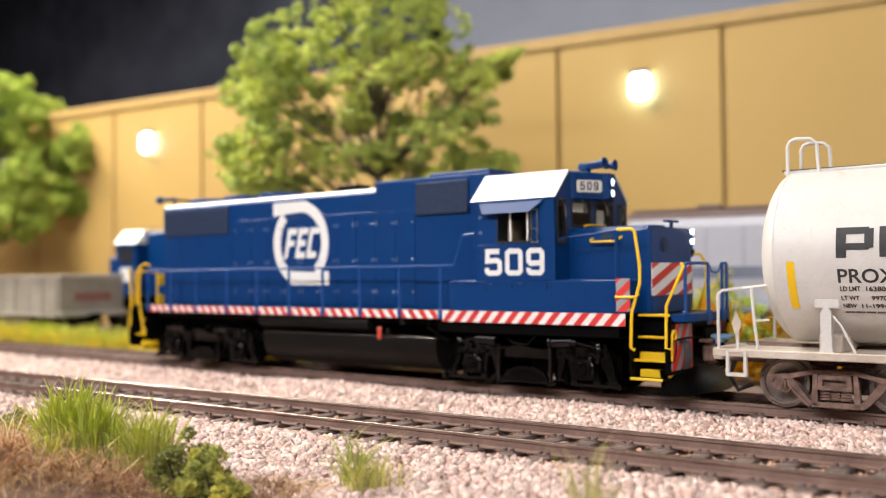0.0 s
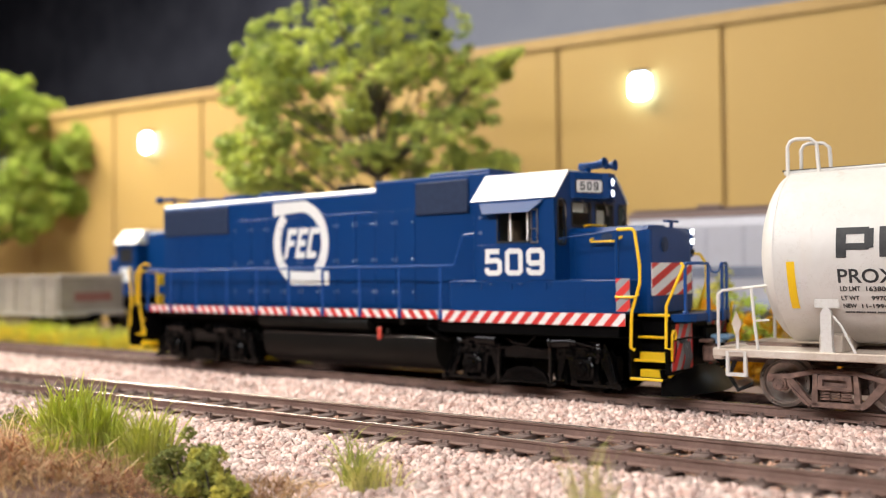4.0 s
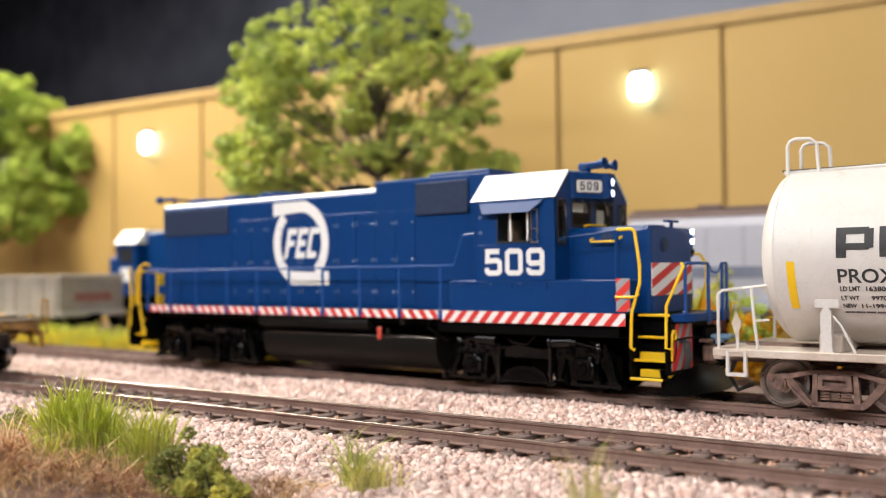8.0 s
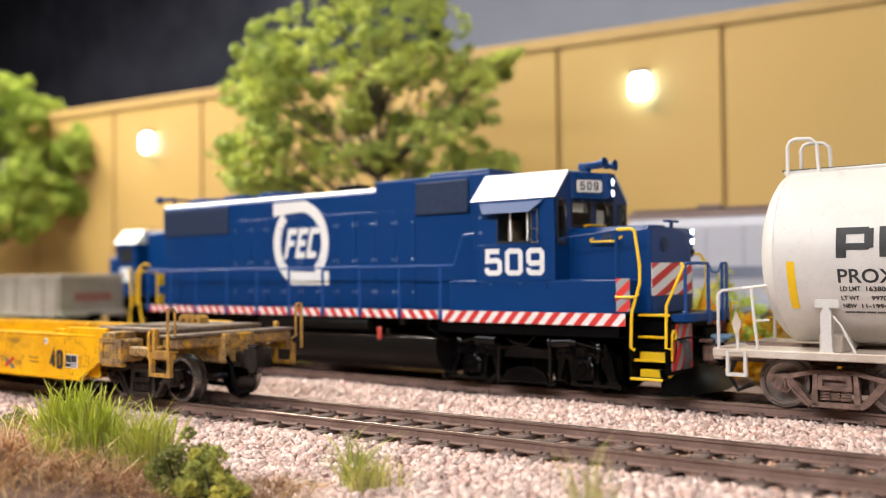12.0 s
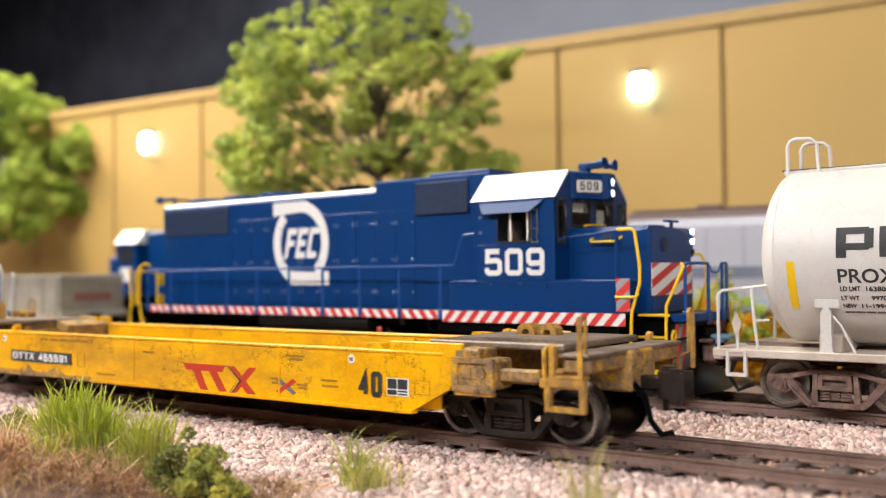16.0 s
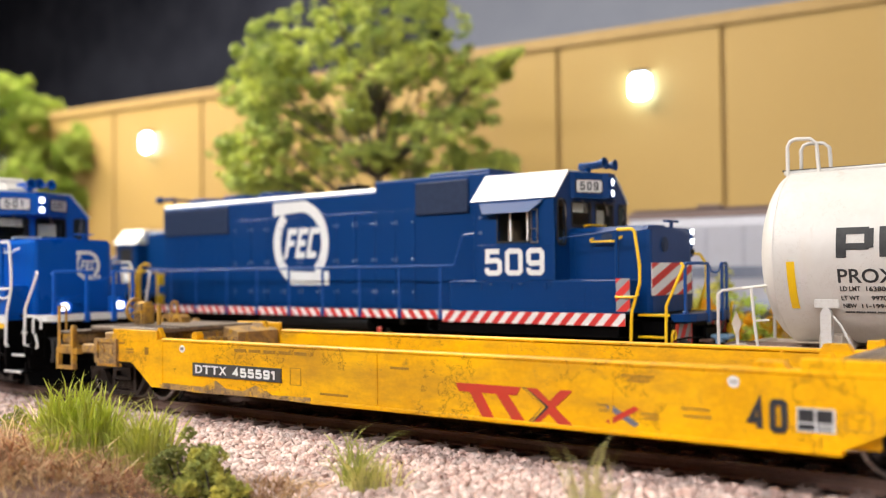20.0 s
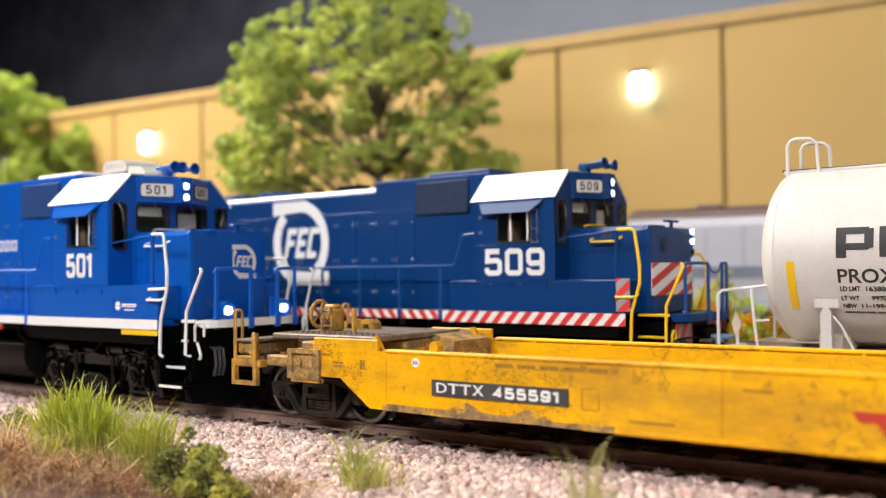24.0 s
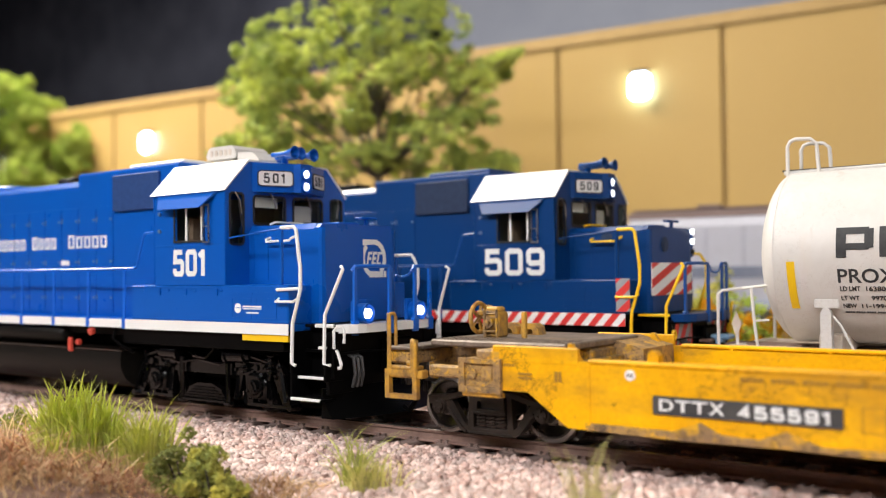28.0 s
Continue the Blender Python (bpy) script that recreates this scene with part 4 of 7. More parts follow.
        part("board_rim", Shape().ring(round_box(-0.15, L + 0.15, 45.75, 49.05, 0.8), round_box(0.05, L - 0.05, 45.95, 48.85, 0.65), -0.05, 0.3, "z"), GASKET, hs).data.transform(Matrix.Scale(1 / MM, 4).inverted() @ mm @ Matrix.Scale(1 / MM, 4))
        mt = mm @ Matrix.Translation((L * 0.16, 46.45, 0.2))
        if s > 0:
            mt = mm @ Matrix.Translation((L * 0.84, 46.45, 0.2)) @ Matrix.Rotation(radians(180), 4, "Y") @ Matrix.Translation((0, 0, -0.1))
        block_figures("board_figure", number, L * 0.68, 2.0, INK, hs, mt, 0.36, gap=0.5, depth=0.08)
    for z in (45.9, 48.5):
        part("headlight", Shape().rod((75.8, -0.3, z), (76.4, -0.3, z), 0.8, 14), LAMP, eng, "lit round headlight")
        part("headlight_rim", Shape().lathe([(1.05, 0), (1.35, 0), (1.35, 0.7), (1.05, 0.7)], 16, Matrix.Translation((75.9, -0.3, z)) @ Matrix.Rotation(radians(90), 4, "Y"), cap=False), body, eng)
    # nose
    nose = Shape().prism([(-11.2, 18.3), (-11.2, 36.4), (-10.3, 37.5), (10.3, 37.5), (11.2, 36.4), (11.2, 18.3)], 70.8, 89.0, "x")
    nose.prism([(89.0, -11.2), (90.1, -11.2), (90.7, -10.9), (91.0, -10.2), (91.0, 9.6), (90.8, 10.6), (90.4, 11.2), (89.0, 11.2)], 18.3, 36.6, "z")
    nose.prism([(-11.0, 36.5), (-10.2, 37.4), (10.2, 37.4), (11.0, 36.5)], 88.9, 90.2, "x")
    part("short_nose", nose, body, eng)
    part("nose_hatch", Shape().box(79, 88, -3, 3, 37.5, 38.0, 0.15), body, eng)
    part("nose_vent", Shape().rod((89, 4, 37.2), (89, 4, 38.9), 0.5, 8).box(88, 90, 1.6, 6.4, 38.7, 39.1, 0.15), D, eng)
    # front platform, steps, pilot
    part("front_platform", Shape().box(88.2, 97.0, -11.8, 11.8, 16.4, 18.1, 0.15).prism([(97.0, -13.4), (99.0, -12.4), (100.2, -9.4), (100.2, 8.2), (99.1, 10.8), (97.0, 12.6)], 16.4, 18.0, "z"), BLACK, eng)
    part("platform_edge", Shape().prism([(96.8, -13.8), (99.2, -12.7), (100.1, -11.4), (100.6, -9.4), (100.6, 8.2), (100.1, 10.0), (99.2, 11.2), (96.8, 12.9)], 16.7, 18.3, "z"), trim if new_scheme else body, eng)
    part("pilot_plate", Shape().box(96.2, 97.1, -16.0, 16.0, 5.5, 16.4, 0.2).box(97.0, 99.0, -1.2, 6.6, 9.6, 15.2, 0.5), BLACK, eng)
    part("rear_platform", Shape().box(-95.5, -83.5, -11.8, 11.8, 16.4, 18.1, 0.15).box(-95.5, -92.0, -16.6, 16.6, 16.4, 18.1, 0.15), BLACK, eng)
    part("rear_pilot_plate", Shape().box(-95.6, -94.8, -16.2, 16.2, 5.0, 16.4, 0.2), BLACK, eng)
    pl, grid = Shape(), []
    for k in range(13):
        y = -16.2 + 2.7 * k
        nose_out = 4.6 * (1 - (abs(y) / 16.4) ** 1.7)
        for q in range(6):
            t = q / 5
            grid.append((95.6 + nose_out * (0.4 + 0.6 * (1 - t)) + 2.6 * (1 - t) ** 2.2, y, 1.3 + 5.4 * t))
    front_face = [(k * 6 + q, k * 6 + q + 1, k * 6 + q + 7, k * 6 + q + 6) for k in range(12) for q in range(5)]
    rear = [(min(95.4, x - 0.5), y, z) for x, y, z in grid]
    pl.add(grid + rear, front_face + [tuple(78 + i for i in reversed(f)) for f in front_face] + [(k * 6, k * 6 + 6, 78 + k * 6 + 6, 78 + k * 6) for k in range(12)] + [(k * 6 + 5, 78 + k * 6 + 5, 78 + k * 6 + 11, k * 6 + 11) for k in range(12)] + [tuple(range(6)) + tuple(range(83, 77, -1)), tuple(range(72, 78)) + tuple(range(155, 149, -1))])
    part("snow_plough", pl, PLOUGH, eng, "curved black snow plough", smooth=True)
    for e, x in ((1, 97.0), (-1, -95.5)):
        cp = Shape().box(min(x, x + e * 5.6), max(x, x + e * 5.6), -1.3, 1.3, 8.2, 10.8, 0.3)
        cp.box(min(x + e * 4.2, x + e * 7.6), max(x + e * 4.2, x + e * 7.6), -2.2, 2.0, 7.6, 11.4, 0.6)
        cp.rod((x + e * 6.4, -2.0, 6.8), (x + e * 6.4, -2.0, 11.8), 0.8, 8)
        part("coupler", cp, BLACK, eng)
        for y in (-10.8, -9.7, -8.6, 8.6, 9.7, 10.8):
            part("air_hose", Shape().wire([(x + e * 0.2, y, 12.6), (x + e * 1.5, y, 12.0), (x + e * 1.9, y, 9.0), (x + e * 1.2, y, 6.6)], 0.34, 6), RUBBER, eng)
        part("uncoupling_lever", Shape().wire([(x + e * 0.9, -14.6, 12.9), (x + e * 1.1, -8, 13.1), (x + e * 1.2, 0, 12.6), (x + e * 1.1, 8, 13.1), (x + e * 0.9, 14.6, 12.9)], 0.24, 6), BLACK, eng)
        for s in (-1, 1):
            part("lever_handle", Shape().wire([(x + e * 0.7, s * 15.6, 8.6), (x + e * 0.8, s * 15.6, 14.0), (x + e * 0.9, s * 15.2, 14.9), (x + e * 1.0, s * 14.6, 14.9), (x + e * 1.0, s * 14.2, 14.0), (x + e * 0.9, s * 14.4, 12.9)], 0.30, 6), BLACK if new_scheme else trim, eng)
    for e, xa, xb in ((1, 88.8, 97.0), (-1, -92.0, -84.4)):
        for s in (-1, 1):
            back = Shape().box(xa + 0.2, xb, min(s * 11.4, s * 12.2), max(s * 11.4, s * 12.2), 4.0, 17.6, 0.1)
            back.box(xa - 0.1, xa + 0.4, min(s * 12, s * 17.6), max(s * 12, s * 17.6), 4.2, 17, 0.1).box(xb - 0.2, xb + 0.3, min(s * 12, s * 17.2), max(s * 12, s * 17.2), 8, 17, 0.1)
            part("step_well", back, BLACK, eng)
            if not new_scheme:
                for z in (4.9, 8.6):
                    part("step_board", Shape().box(xa + 1.0, xb - 0.4, min(s * 12.3, s * 14.6), max(s * 12.3, s * 14.6), z - 0.1, z + 1.5, 0.1), trim, eng)
            for z, out in ((4.9, 17.9), (8.7, 16.0), (13.5, 13.9), (18.2, 13.9)):
                tread = part("step", Shape().box(xa + 0.3, xb - 0.3, min(s * 12, s * out), max(s * 12, s * out), z - 0.5, z - 0.1, 0.08), BLACK, eng)
                part("step_edge", Shape().box(xa + 0.4, xb - 0.4, min(s * (out - 0.3), s * (out + 0.2)), max(s * (out - 0.3), s * (out + 0.2)), z - 0.45, z + 0.1, 0.1), trim if z < 10 or not new_scheme else BLACK, tread)
    # frame, tanks, trucks
    part("main_frame", Shape().box(-88, 94, -8.2, 8.2, 10.8, 17.0, 0.3), BLACK, eng)
    part("side_skirt", Shape().box(36, 86, -16.6, 16.6, 13.0, 16.9, 0.2).box(-80, 36, -15.2, 15.2, 14.6, 16.9, 0.2), BLACK, eng)
    half = [(-17.0, 11.2), (-17.3, 9.6), (-17.2, 8.0), (-16.7, 6.4), (-15.8, 5.0), (-14.4, 3.8), (-12.6, 3.0), (-10.4, 2.6)]
    tank = Shape().prism(half + [(-y, z) for y, z in reversed(half)], -27.4, 36.0, "x")
    part("fuel_tank", tank, TANKGREY, eng, "satin black rounded fuel tank", smooth=True)
    part("tank_lip", Shape().box(-27.5, 36.1, -17.4, 17.4, 11.2, 11.6, 0.1), WHEELBROWN, eng)
    for s in (-1, 1):
        r = Shape().lathe([(0.4, 0), (1.9, 0.6), (2.2, 1.6), (2.2, 42.4), (1.9, 43.4), (0.4, 44)], 20, Matrix.Translation((-31, s * 14.6, 14.4)) @ Matrix.Rotation(radians(90), 4, "Y"))
        part("air_reservoir", r, TANKGREY, eng, smooth=True)
        part("fuel_valve", Shape().box(17.2, 18.4, min(s * 17.3, s * 18.2), max(s * 17.3, s * 18.2), 10.6, 13.8, 0.2), REDTAG, eng, "red emergency fuel valve")
        part("fuel_gauge", Shape().rod((20.6, s * 17.2, 12.8), (20.6, s * 18.0, 12.8), 0.7, 10).rod((25.6, s * 17.0, 15.6), (25.6, s * 18.0, 15.2), 0.8, 10), REDTAG if new_scheme else TANKGREY, eng)
        part("drain_pipe", Shape().wire([(33, s * 16, 16.6), (33.6, s * 17.4, 14.0), (36.5, s * 17.4, 12.6), (38.5, s * 15.5, 11)], 0.35, 6), BLACK, eng)
    tf, w1 = engine_truck(eng, 59.7)
    tb, w2 = engine_truck(eng, -59.7)
    eng_wheels = w1 + w2
    # handrails along the walkways
    posts = [-83.0, -70.8, -58.0, -43.5, -30.1, -16.5, -3.2, 10.6, 24.4, 37.8]
    for s in (-1, 1):
        path = [(-84.2, s * 17.4, 26.5), (-83.6, s * 17.4, 29.0), (-82.6, s * 17.4, 29.3), (41.3, s * 17.4, 29.3), (42.2, s * 17.4, 29.7), (44.6, s * 17.4, 36.2), (45.4, s * 17.4, 36.8), (47.9, s * 17.3, 36.9)]
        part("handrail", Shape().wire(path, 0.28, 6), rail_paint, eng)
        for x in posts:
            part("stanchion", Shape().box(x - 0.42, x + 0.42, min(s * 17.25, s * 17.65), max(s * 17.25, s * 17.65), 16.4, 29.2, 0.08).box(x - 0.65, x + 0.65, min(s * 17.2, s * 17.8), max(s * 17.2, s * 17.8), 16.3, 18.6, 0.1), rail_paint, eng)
        # corner grab rails
        top = 36.5 if s < 0 else 31.5
        part("corner_rail", Shape().wire([(86.0, s * 15.0, top), (86.4, s * 17.3, top), (89.9, s * 17.5, top), (90.5, s * 17.5, top - 0.6), (91.6, s * 17.6, 28.8), (91.6, s * 17.6, 25.0), (89.6, s * 17.7, 18.6), (89.4, s * 17.8, 11.2), (90.2, s * 17.6, 10.8)], 0.36, 7), trim, eng)
        part("ladder_post", Shape().box(85.6, 86.3, min(s * 16.6, s * 17.3), max(s * 16.6, s * 17.3), 25.7, top - 0.1, 0.1), body, eng)
        part("corner_rail_arm", Shape().wire([(71.4, s * 17.0, top - 1.5), (78, s * 17.2, top - 0.9), (86, s * 17.3, top - 0.2)], 0.16, 6), body if new_scheme else D, eng)
        if s > 0 and not new_scheme:
            part("step_rail", Shape().wire([(98.2, 17.0, 20.2), (97.4, 17.4, 17.0), (97.3, 17.5, 11.4), (98.6, 17.2, 11.2)], 0.34, 7), trim, eng)
        else:
            part("step_rail", Shape().wire([(100.2, s * 15.9, 29.0), (100.9, s * 16.2, 28.5), (97.4, s * 17.3, 20.2), (97.3, s * 17.5, 11.4), (98.6, s * 17.2, 11.2)], 0.34, 7), trim, eng)
        part("rear_corner_rail", Shape().wire([(-84.0, s * 16.0, 31.0), (-84.6, s * 17.3, 31.6), (-87.0, s * 17.5, 30.8), (-87.6, s * 17.6, 20.0), (-85.6, s * 17.6, 11.0), (-84.9, s * 17.5, 10.6)], 0.36, 7), trim, eng)
        part("rear_step_rail", Shape().wire([(-94.4, s * 16.2, 30.6), (-94.6, s * 16.4, 29.6), (-92.4, s * 17.3, 20.2), (-92.2, s * 17.5, 11.4)], 0.36, 7), trim, eng)
        grab = Shape().wire([(77.0, s * 11.1, 35.0), (77.0, s * 12.4, 34.6), (77.2, s * 12.6, 34.2), (83.6, s * 12.6, 34.2), (84.0, s * 12.6, 34.6), (84.2, s * 11.1, 35.2)], 0.26, 6)
        part("nose_grab_iron", grab, trim, eng)
        for x, z in (((85.8, 22.6),) if new_scheme else ((86.2, 22.0),)) if s < 0 else ():
            part("grab_iron", Shape().wire([(x, s * 17.3, z + 0.6), (x, s * 18.4, z), (x + 4.6, s * 18.4, z), (x + 5.0, s * 17.4, z + 0.6)], 0.26, 6), trim, eng)
        # end rails with drop step and chain
        x = -95.2
        part("end_rail", Shape().wire([(x, s * 5.2, 17.8), (x, s * 5.2, 28.6), (x, s * 6.0, 29.2), (x, s * 13.2, 29.2), (x, s * 13.8, 28.6), (x, s * 13.8, 17.8)], 0.38, 7), trim, eng)
        part("end_post", Shape().box(x - 0.3, x + 0.3, min(s * 12.9, s * 13.9), max(s * 12.9, s * 13.9), 17.8, 29.0, 0.1), trim, eng)
        # front rails: two flat posts, a bar over them, feet bolted to the platform edge
        yi, yo, xo = 1.4 + s * 3.9, 1.0 + s * 11.4, 98.6
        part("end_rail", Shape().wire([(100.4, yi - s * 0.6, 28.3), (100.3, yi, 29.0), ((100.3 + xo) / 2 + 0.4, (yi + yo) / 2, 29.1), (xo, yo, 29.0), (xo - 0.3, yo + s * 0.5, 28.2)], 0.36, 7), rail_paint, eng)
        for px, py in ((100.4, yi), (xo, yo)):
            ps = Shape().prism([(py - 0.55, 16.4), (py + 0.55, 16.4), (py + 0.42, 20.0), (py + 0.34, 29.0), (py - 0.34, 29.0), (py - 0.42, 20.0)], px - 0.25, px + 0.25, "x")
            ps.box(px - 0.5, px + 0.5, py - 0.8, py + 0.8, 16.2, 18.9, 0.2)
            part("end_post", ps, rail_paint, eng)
    for x, y0, y1 in ((100.4, -2.5, 5.3), (-95.2, -5.2, 5.2)):
        links = Shape()
        for k in range(11):
            y, sag = y0 + (y1 - y0) * k / 10, 1.7 * (1 - ((k - 5) / 5) ** 2)
            links.box(x - (0.28 if k % 2 else 0.12), x + (0.28 if k % 2 else 0.12), y - 0.42, y + 0.42, 28.5 - sag, 28.85 - sag, 0.1)
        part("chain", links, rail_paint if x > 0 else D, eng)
    part("windscreen_grab", Shape().wire([(72.0, -6.5, 38.0), (73.4, -6.5, 38.4), (73.4, 1.4, 38.4), (73.2, 2.0, 37.6)], 0.24, 6), trim, eng)
    # horns
    h = Shape().rod((69.6, 0, 50.8), (69.6, 0, 52.6), 0.8, 8).box(67.0, 73.5, -0.6, 0.6, 52.2, 52.9, 0.2).box(69.0, 70.2, -3.2, 3.2, 52.4, 53.1, 0.2)
    part("horn_bracket", h, body, eng)
    for x0, x1, y, z in ((69.0, 75.8, -3.0, 52.9), (69.0, 74.4, 0.2, 53.1), (69.5, 75.4, 3.0, 52.9), (71.6, 66.8, 1.6, 52.6)):
        e = 1 if x1 > x0 else -1
        rows = [(0.45, 0), (0.5, abs(x1 - x0) * 0.55), (0.8, abs(x1 - x0) * 0.8), (1.4, abs(x1 - x0)), (1.15, abs(x1 - x0)), (0.4, abs(x1 - x0) * 0.75)]
        part("horn", Shape().lathe(rows, 14, Matrix.Translation((x0, y, z)) @ Matrix.Rotation(radians(90 * e), 4, "Y")), body, eng, smooth=True)
    return eng, eng_wheels


def emblem(parent, x, z, r, y, mat, tall=1.06):
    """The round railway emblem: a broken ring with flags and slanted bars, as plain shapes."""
    def arc(a0, a1, ro, ri, k=14):
        o = [(x + ro * math.cos(radians(a0 + (a1 - a0) * i / k)), z + tall * ro * math.sin(radians(a0 + (a1 - a0) * i / k))) for i in range(k + 1)]
        n = [(x + ri * math.cos(radians(a0 + (a1 - a0) * i / k)), z + tall * ri * math.sin(radians(a0 + (a1 - a0) * i / k))) for i in range(k + 1)]
        return o, n
    em = Shape()
    for a0, a1 in ((-52, 88), (132, 252)):
        o, n = arc(a0, a1, r, r * 0.74)
        em.prism(o + n[::-1], y, y - 0.08)
    em.prism([(x - r, z + r * 1.06), (x + r * 0.25, z + r * 1.06), (x + r * 0.25, z + r * 0.80), (x - r, z + r * 0.72)], y, y - 0.09)
    em.prism([(x - r * 0.5, z - r * 0.70), (x - r * 0.36, z - r * 1.06), (x + r * 0.72, z - r * 1.06), (x + r * 0.72, z - r * 0.74)], y, y - 0.09)
    em.prism([(x + r * 0.80, z - r * 0.72), (x + r * 0.80, z - r * 1.06), (x + r, z - r * 1.06), (x + r, z - r * 0.72)], y, y - 0.09)
    b = Shape()
    sl = r * 0.16

    def bar(x0, x1, z0, z1):
        f = lambda zz: sl * (zz - (z - r * 0.35)) / (r * 0.7)
        b.prism([(x0 + f(z0), z0), (x1 + f(z0), z0), (x1 + f(z1), z1), (x0 + f(z1), z1)], y, y - 0.08)
    w, hh = r * 0.33, r * 0.38
    for k in range(3):
        x0 = x - r * 0.60 + k * r * 0.40
        bar(x0, x0 + r * 0.12, z - hh, z + hh)
        bar(x0 + r * 0.12, x0 + w, z + hh - r * 0.16, z + hh)
        if k < 2:
            bar(x0 + r * 0.12, x0 + w * 0.9, z - r * 0.08, z + r * 0.08)
        if k > 0:
            bar(x0 + r * 0.12, x0 + w, z - hh, z - hh + r * 0.16)
    em_ob = part("emblem", em, mat, parent, "white broken-ring emblem")
    part("emblem_bar", b, mat, em_ob, "slanted white bars")
    return em_ob


# parked navy engine on the second track
engine_509, _ = diesel_engine("navy blue model diesel engine with red and white safety stripes, parked", "509", NAVY, GRILLE, YELLOW, NAVY, False)
engine_509.matrix_basis = BACK
block_figures("cab_figure", "509", 16.6, 6.3, LETTER, engine_509, on_side(51.3, -17.42, 26.8), 1.22, gap=0.2)
emblem(engine_509, -18.4, 36.6, 11.4, -11.05, LETTER)
edges = [-81.8, -70.4, -58.4, -43.1, -29.7, -16.1, -2.8, 11.0, 24.8, 37.6]
for i in range(len(edges) - 1):
    hazard(engine_509, edges[i] + 0.5, edges[i + 1] - 0.6, 16.3, 18.35, -17.55, WHITE, RED, -0.8, 3.5)
hazard(engine_509, 38.3, 88.1, 15.7, 18.4, -17.55, WHITE, RED, 0.9, 3.7)
hz = hazard(engine_509, 86.1, 89.4, 18.9, 26.0, -17.75, SLATE, RED, 1.15, 4.6, "corner_panel")
# striped panel across the front of the nose
def nose_face(y):
    """How far forward the nose stands at y."""
    return 91.0 if y < 9.6 else 91.0 - 0.2 * (y - 9.6)


def nose_sheet(y0, y1, low, high, lift, thick):
    """A thin plate bent round the nose, between two heights given along y."""
    sh = Shape()
    cuts = [y0 + (y1 - y0) * k / 36 for k in range(37)]
    for ya, yb in zip(cuts, cuts[1:]):
        za, zb, wa, wb = low(ya), low(yb), high(ya), high(yb)
        if wa - za < 0.02 and wb - zb < 0.02:
            continue
        xa, xb = nose_face(ya) + lift, nose_face(yb) + lift
        v = [(xa, ya, za), (xb, yb, zb), (xb, yb, max(zb, wb)), (xa, ya, max(za, wa))]
        sh.add(v + [(x + thick, y, z) for x, y, z in v], [(0, 3, 2, 1), (4, 5, 6, 7), (0, 1, 5, 4), (3, 7, 6, 2), (0, 4, 7, 3), (1, 2, 6, 5)])
    return sh


Z0, Z1 = 22.1, 29.3
panel = part("nose_panel", nose_sheet(-10.9, 10.4, lambda y: Z0, lambda y: Z1, 0.02, 0.14), WHITE, engine_509, "red and white striped nose panel")
bars = Shape()
for k in range(-3, 3):
    lo = lambda y: min(max(Z0, Z0 + (y + 10.9) * 0.37 + k * 4.1 + 1.6), Z1)
    hi = lambda y: min(max(Z0, Z0 + (y + 10.9) * 0.37 + k * 4.1 + 3.5), Z1)
    sh = nose_sheet(-10.9, 10.4, lo, hi, 0.16, 0.05)
    bars.add(sh.v, sh.f)
part("red_bar", bars, RED, panel)
for k, y in enumerate((-9.6, 9.6)):
    pb = part("pilot_panel", Shape().box(97.12, 97.3, y - 5.2, y + 5.2, 6.4, 16.2), SLATE, engine_509, "striped pilot panel")
    rb = Shape()
    for q in range(-2, 3):
        y0 = y - 5.2 + q * 4.4
        row = [(y0, 6.4), (y0 + 2.0, 6.4), (y0 + 8.4, 16.2), (y0 + 6.4, 16.2)]
        row = [(min(max(a, y - 5.2), y + 5.2), b) for a, b in row]
        if max(a for a, b in row) - min(a for a, b in row) > 0.6:
            rb.prism(row, 97.3, 97.36, "x")
    part("red_bar", rb, RED, pb)
part("nose_emblem", Shape().rod((80.5, -11.15, 35.0), (80.5, -11.35, 35.0), 1.4, 18), GRILLE, engine_509, "dark round vent cap")
part("nose_vent_cap", Shape().rod((90.9, -4.2, 33.4), (91.25, -4.2, 33.4), 1.7, 20).rod((91.2, -4.2, 33.4), (91.4, -4.2, 33.4), 1.1, 16), GRILLE, engine_509, "dark round cap on the nose front")
for z, lit in ((36.6, True), (34.3, True), (31.9, False)):
    part("nose_headlight", Shape().rod((90.6, 10.9, z), (91.4, 11.1, z), 0.62, 12), LAMP if lit else GASKET, engine_509, "lit nose headlight" if lit else "dark nose lamp")
part("nose_light_bar", Shape().box(90.2, 90.9, 10.4, 11.8, 30.6, 37.4, 0.2), NAVY, engine_509)
part("hose_coupling", Shape().box(99.0, 103.4, 1.0, 5.0, 12.2, 13.4, 0.4).box(100.5, 102.1, 0.2, 2.6, 10.6, 12.6, 0.3), GLADHAND, engine_509, "pale blue hose coupling")
part("sensor_bracket", Shape().box(98.4, 101.2, -3.6, -1.6, 11.8, 12.6, 0.2), TRUCKRUST, engine_509)
for z in (19.6, 26.4):
    part("class_lamp", Shape().prism(round_box(-10.9, -7.5, z - 1.9, z + 1.9, 1.2), -87.2, -86.8, "x").box(-86.8, -83.5, -9.4, -9.0, z - 0.2, z + 0.2), YELLOW, engine_509, "yellow reflector disc on the hood end")

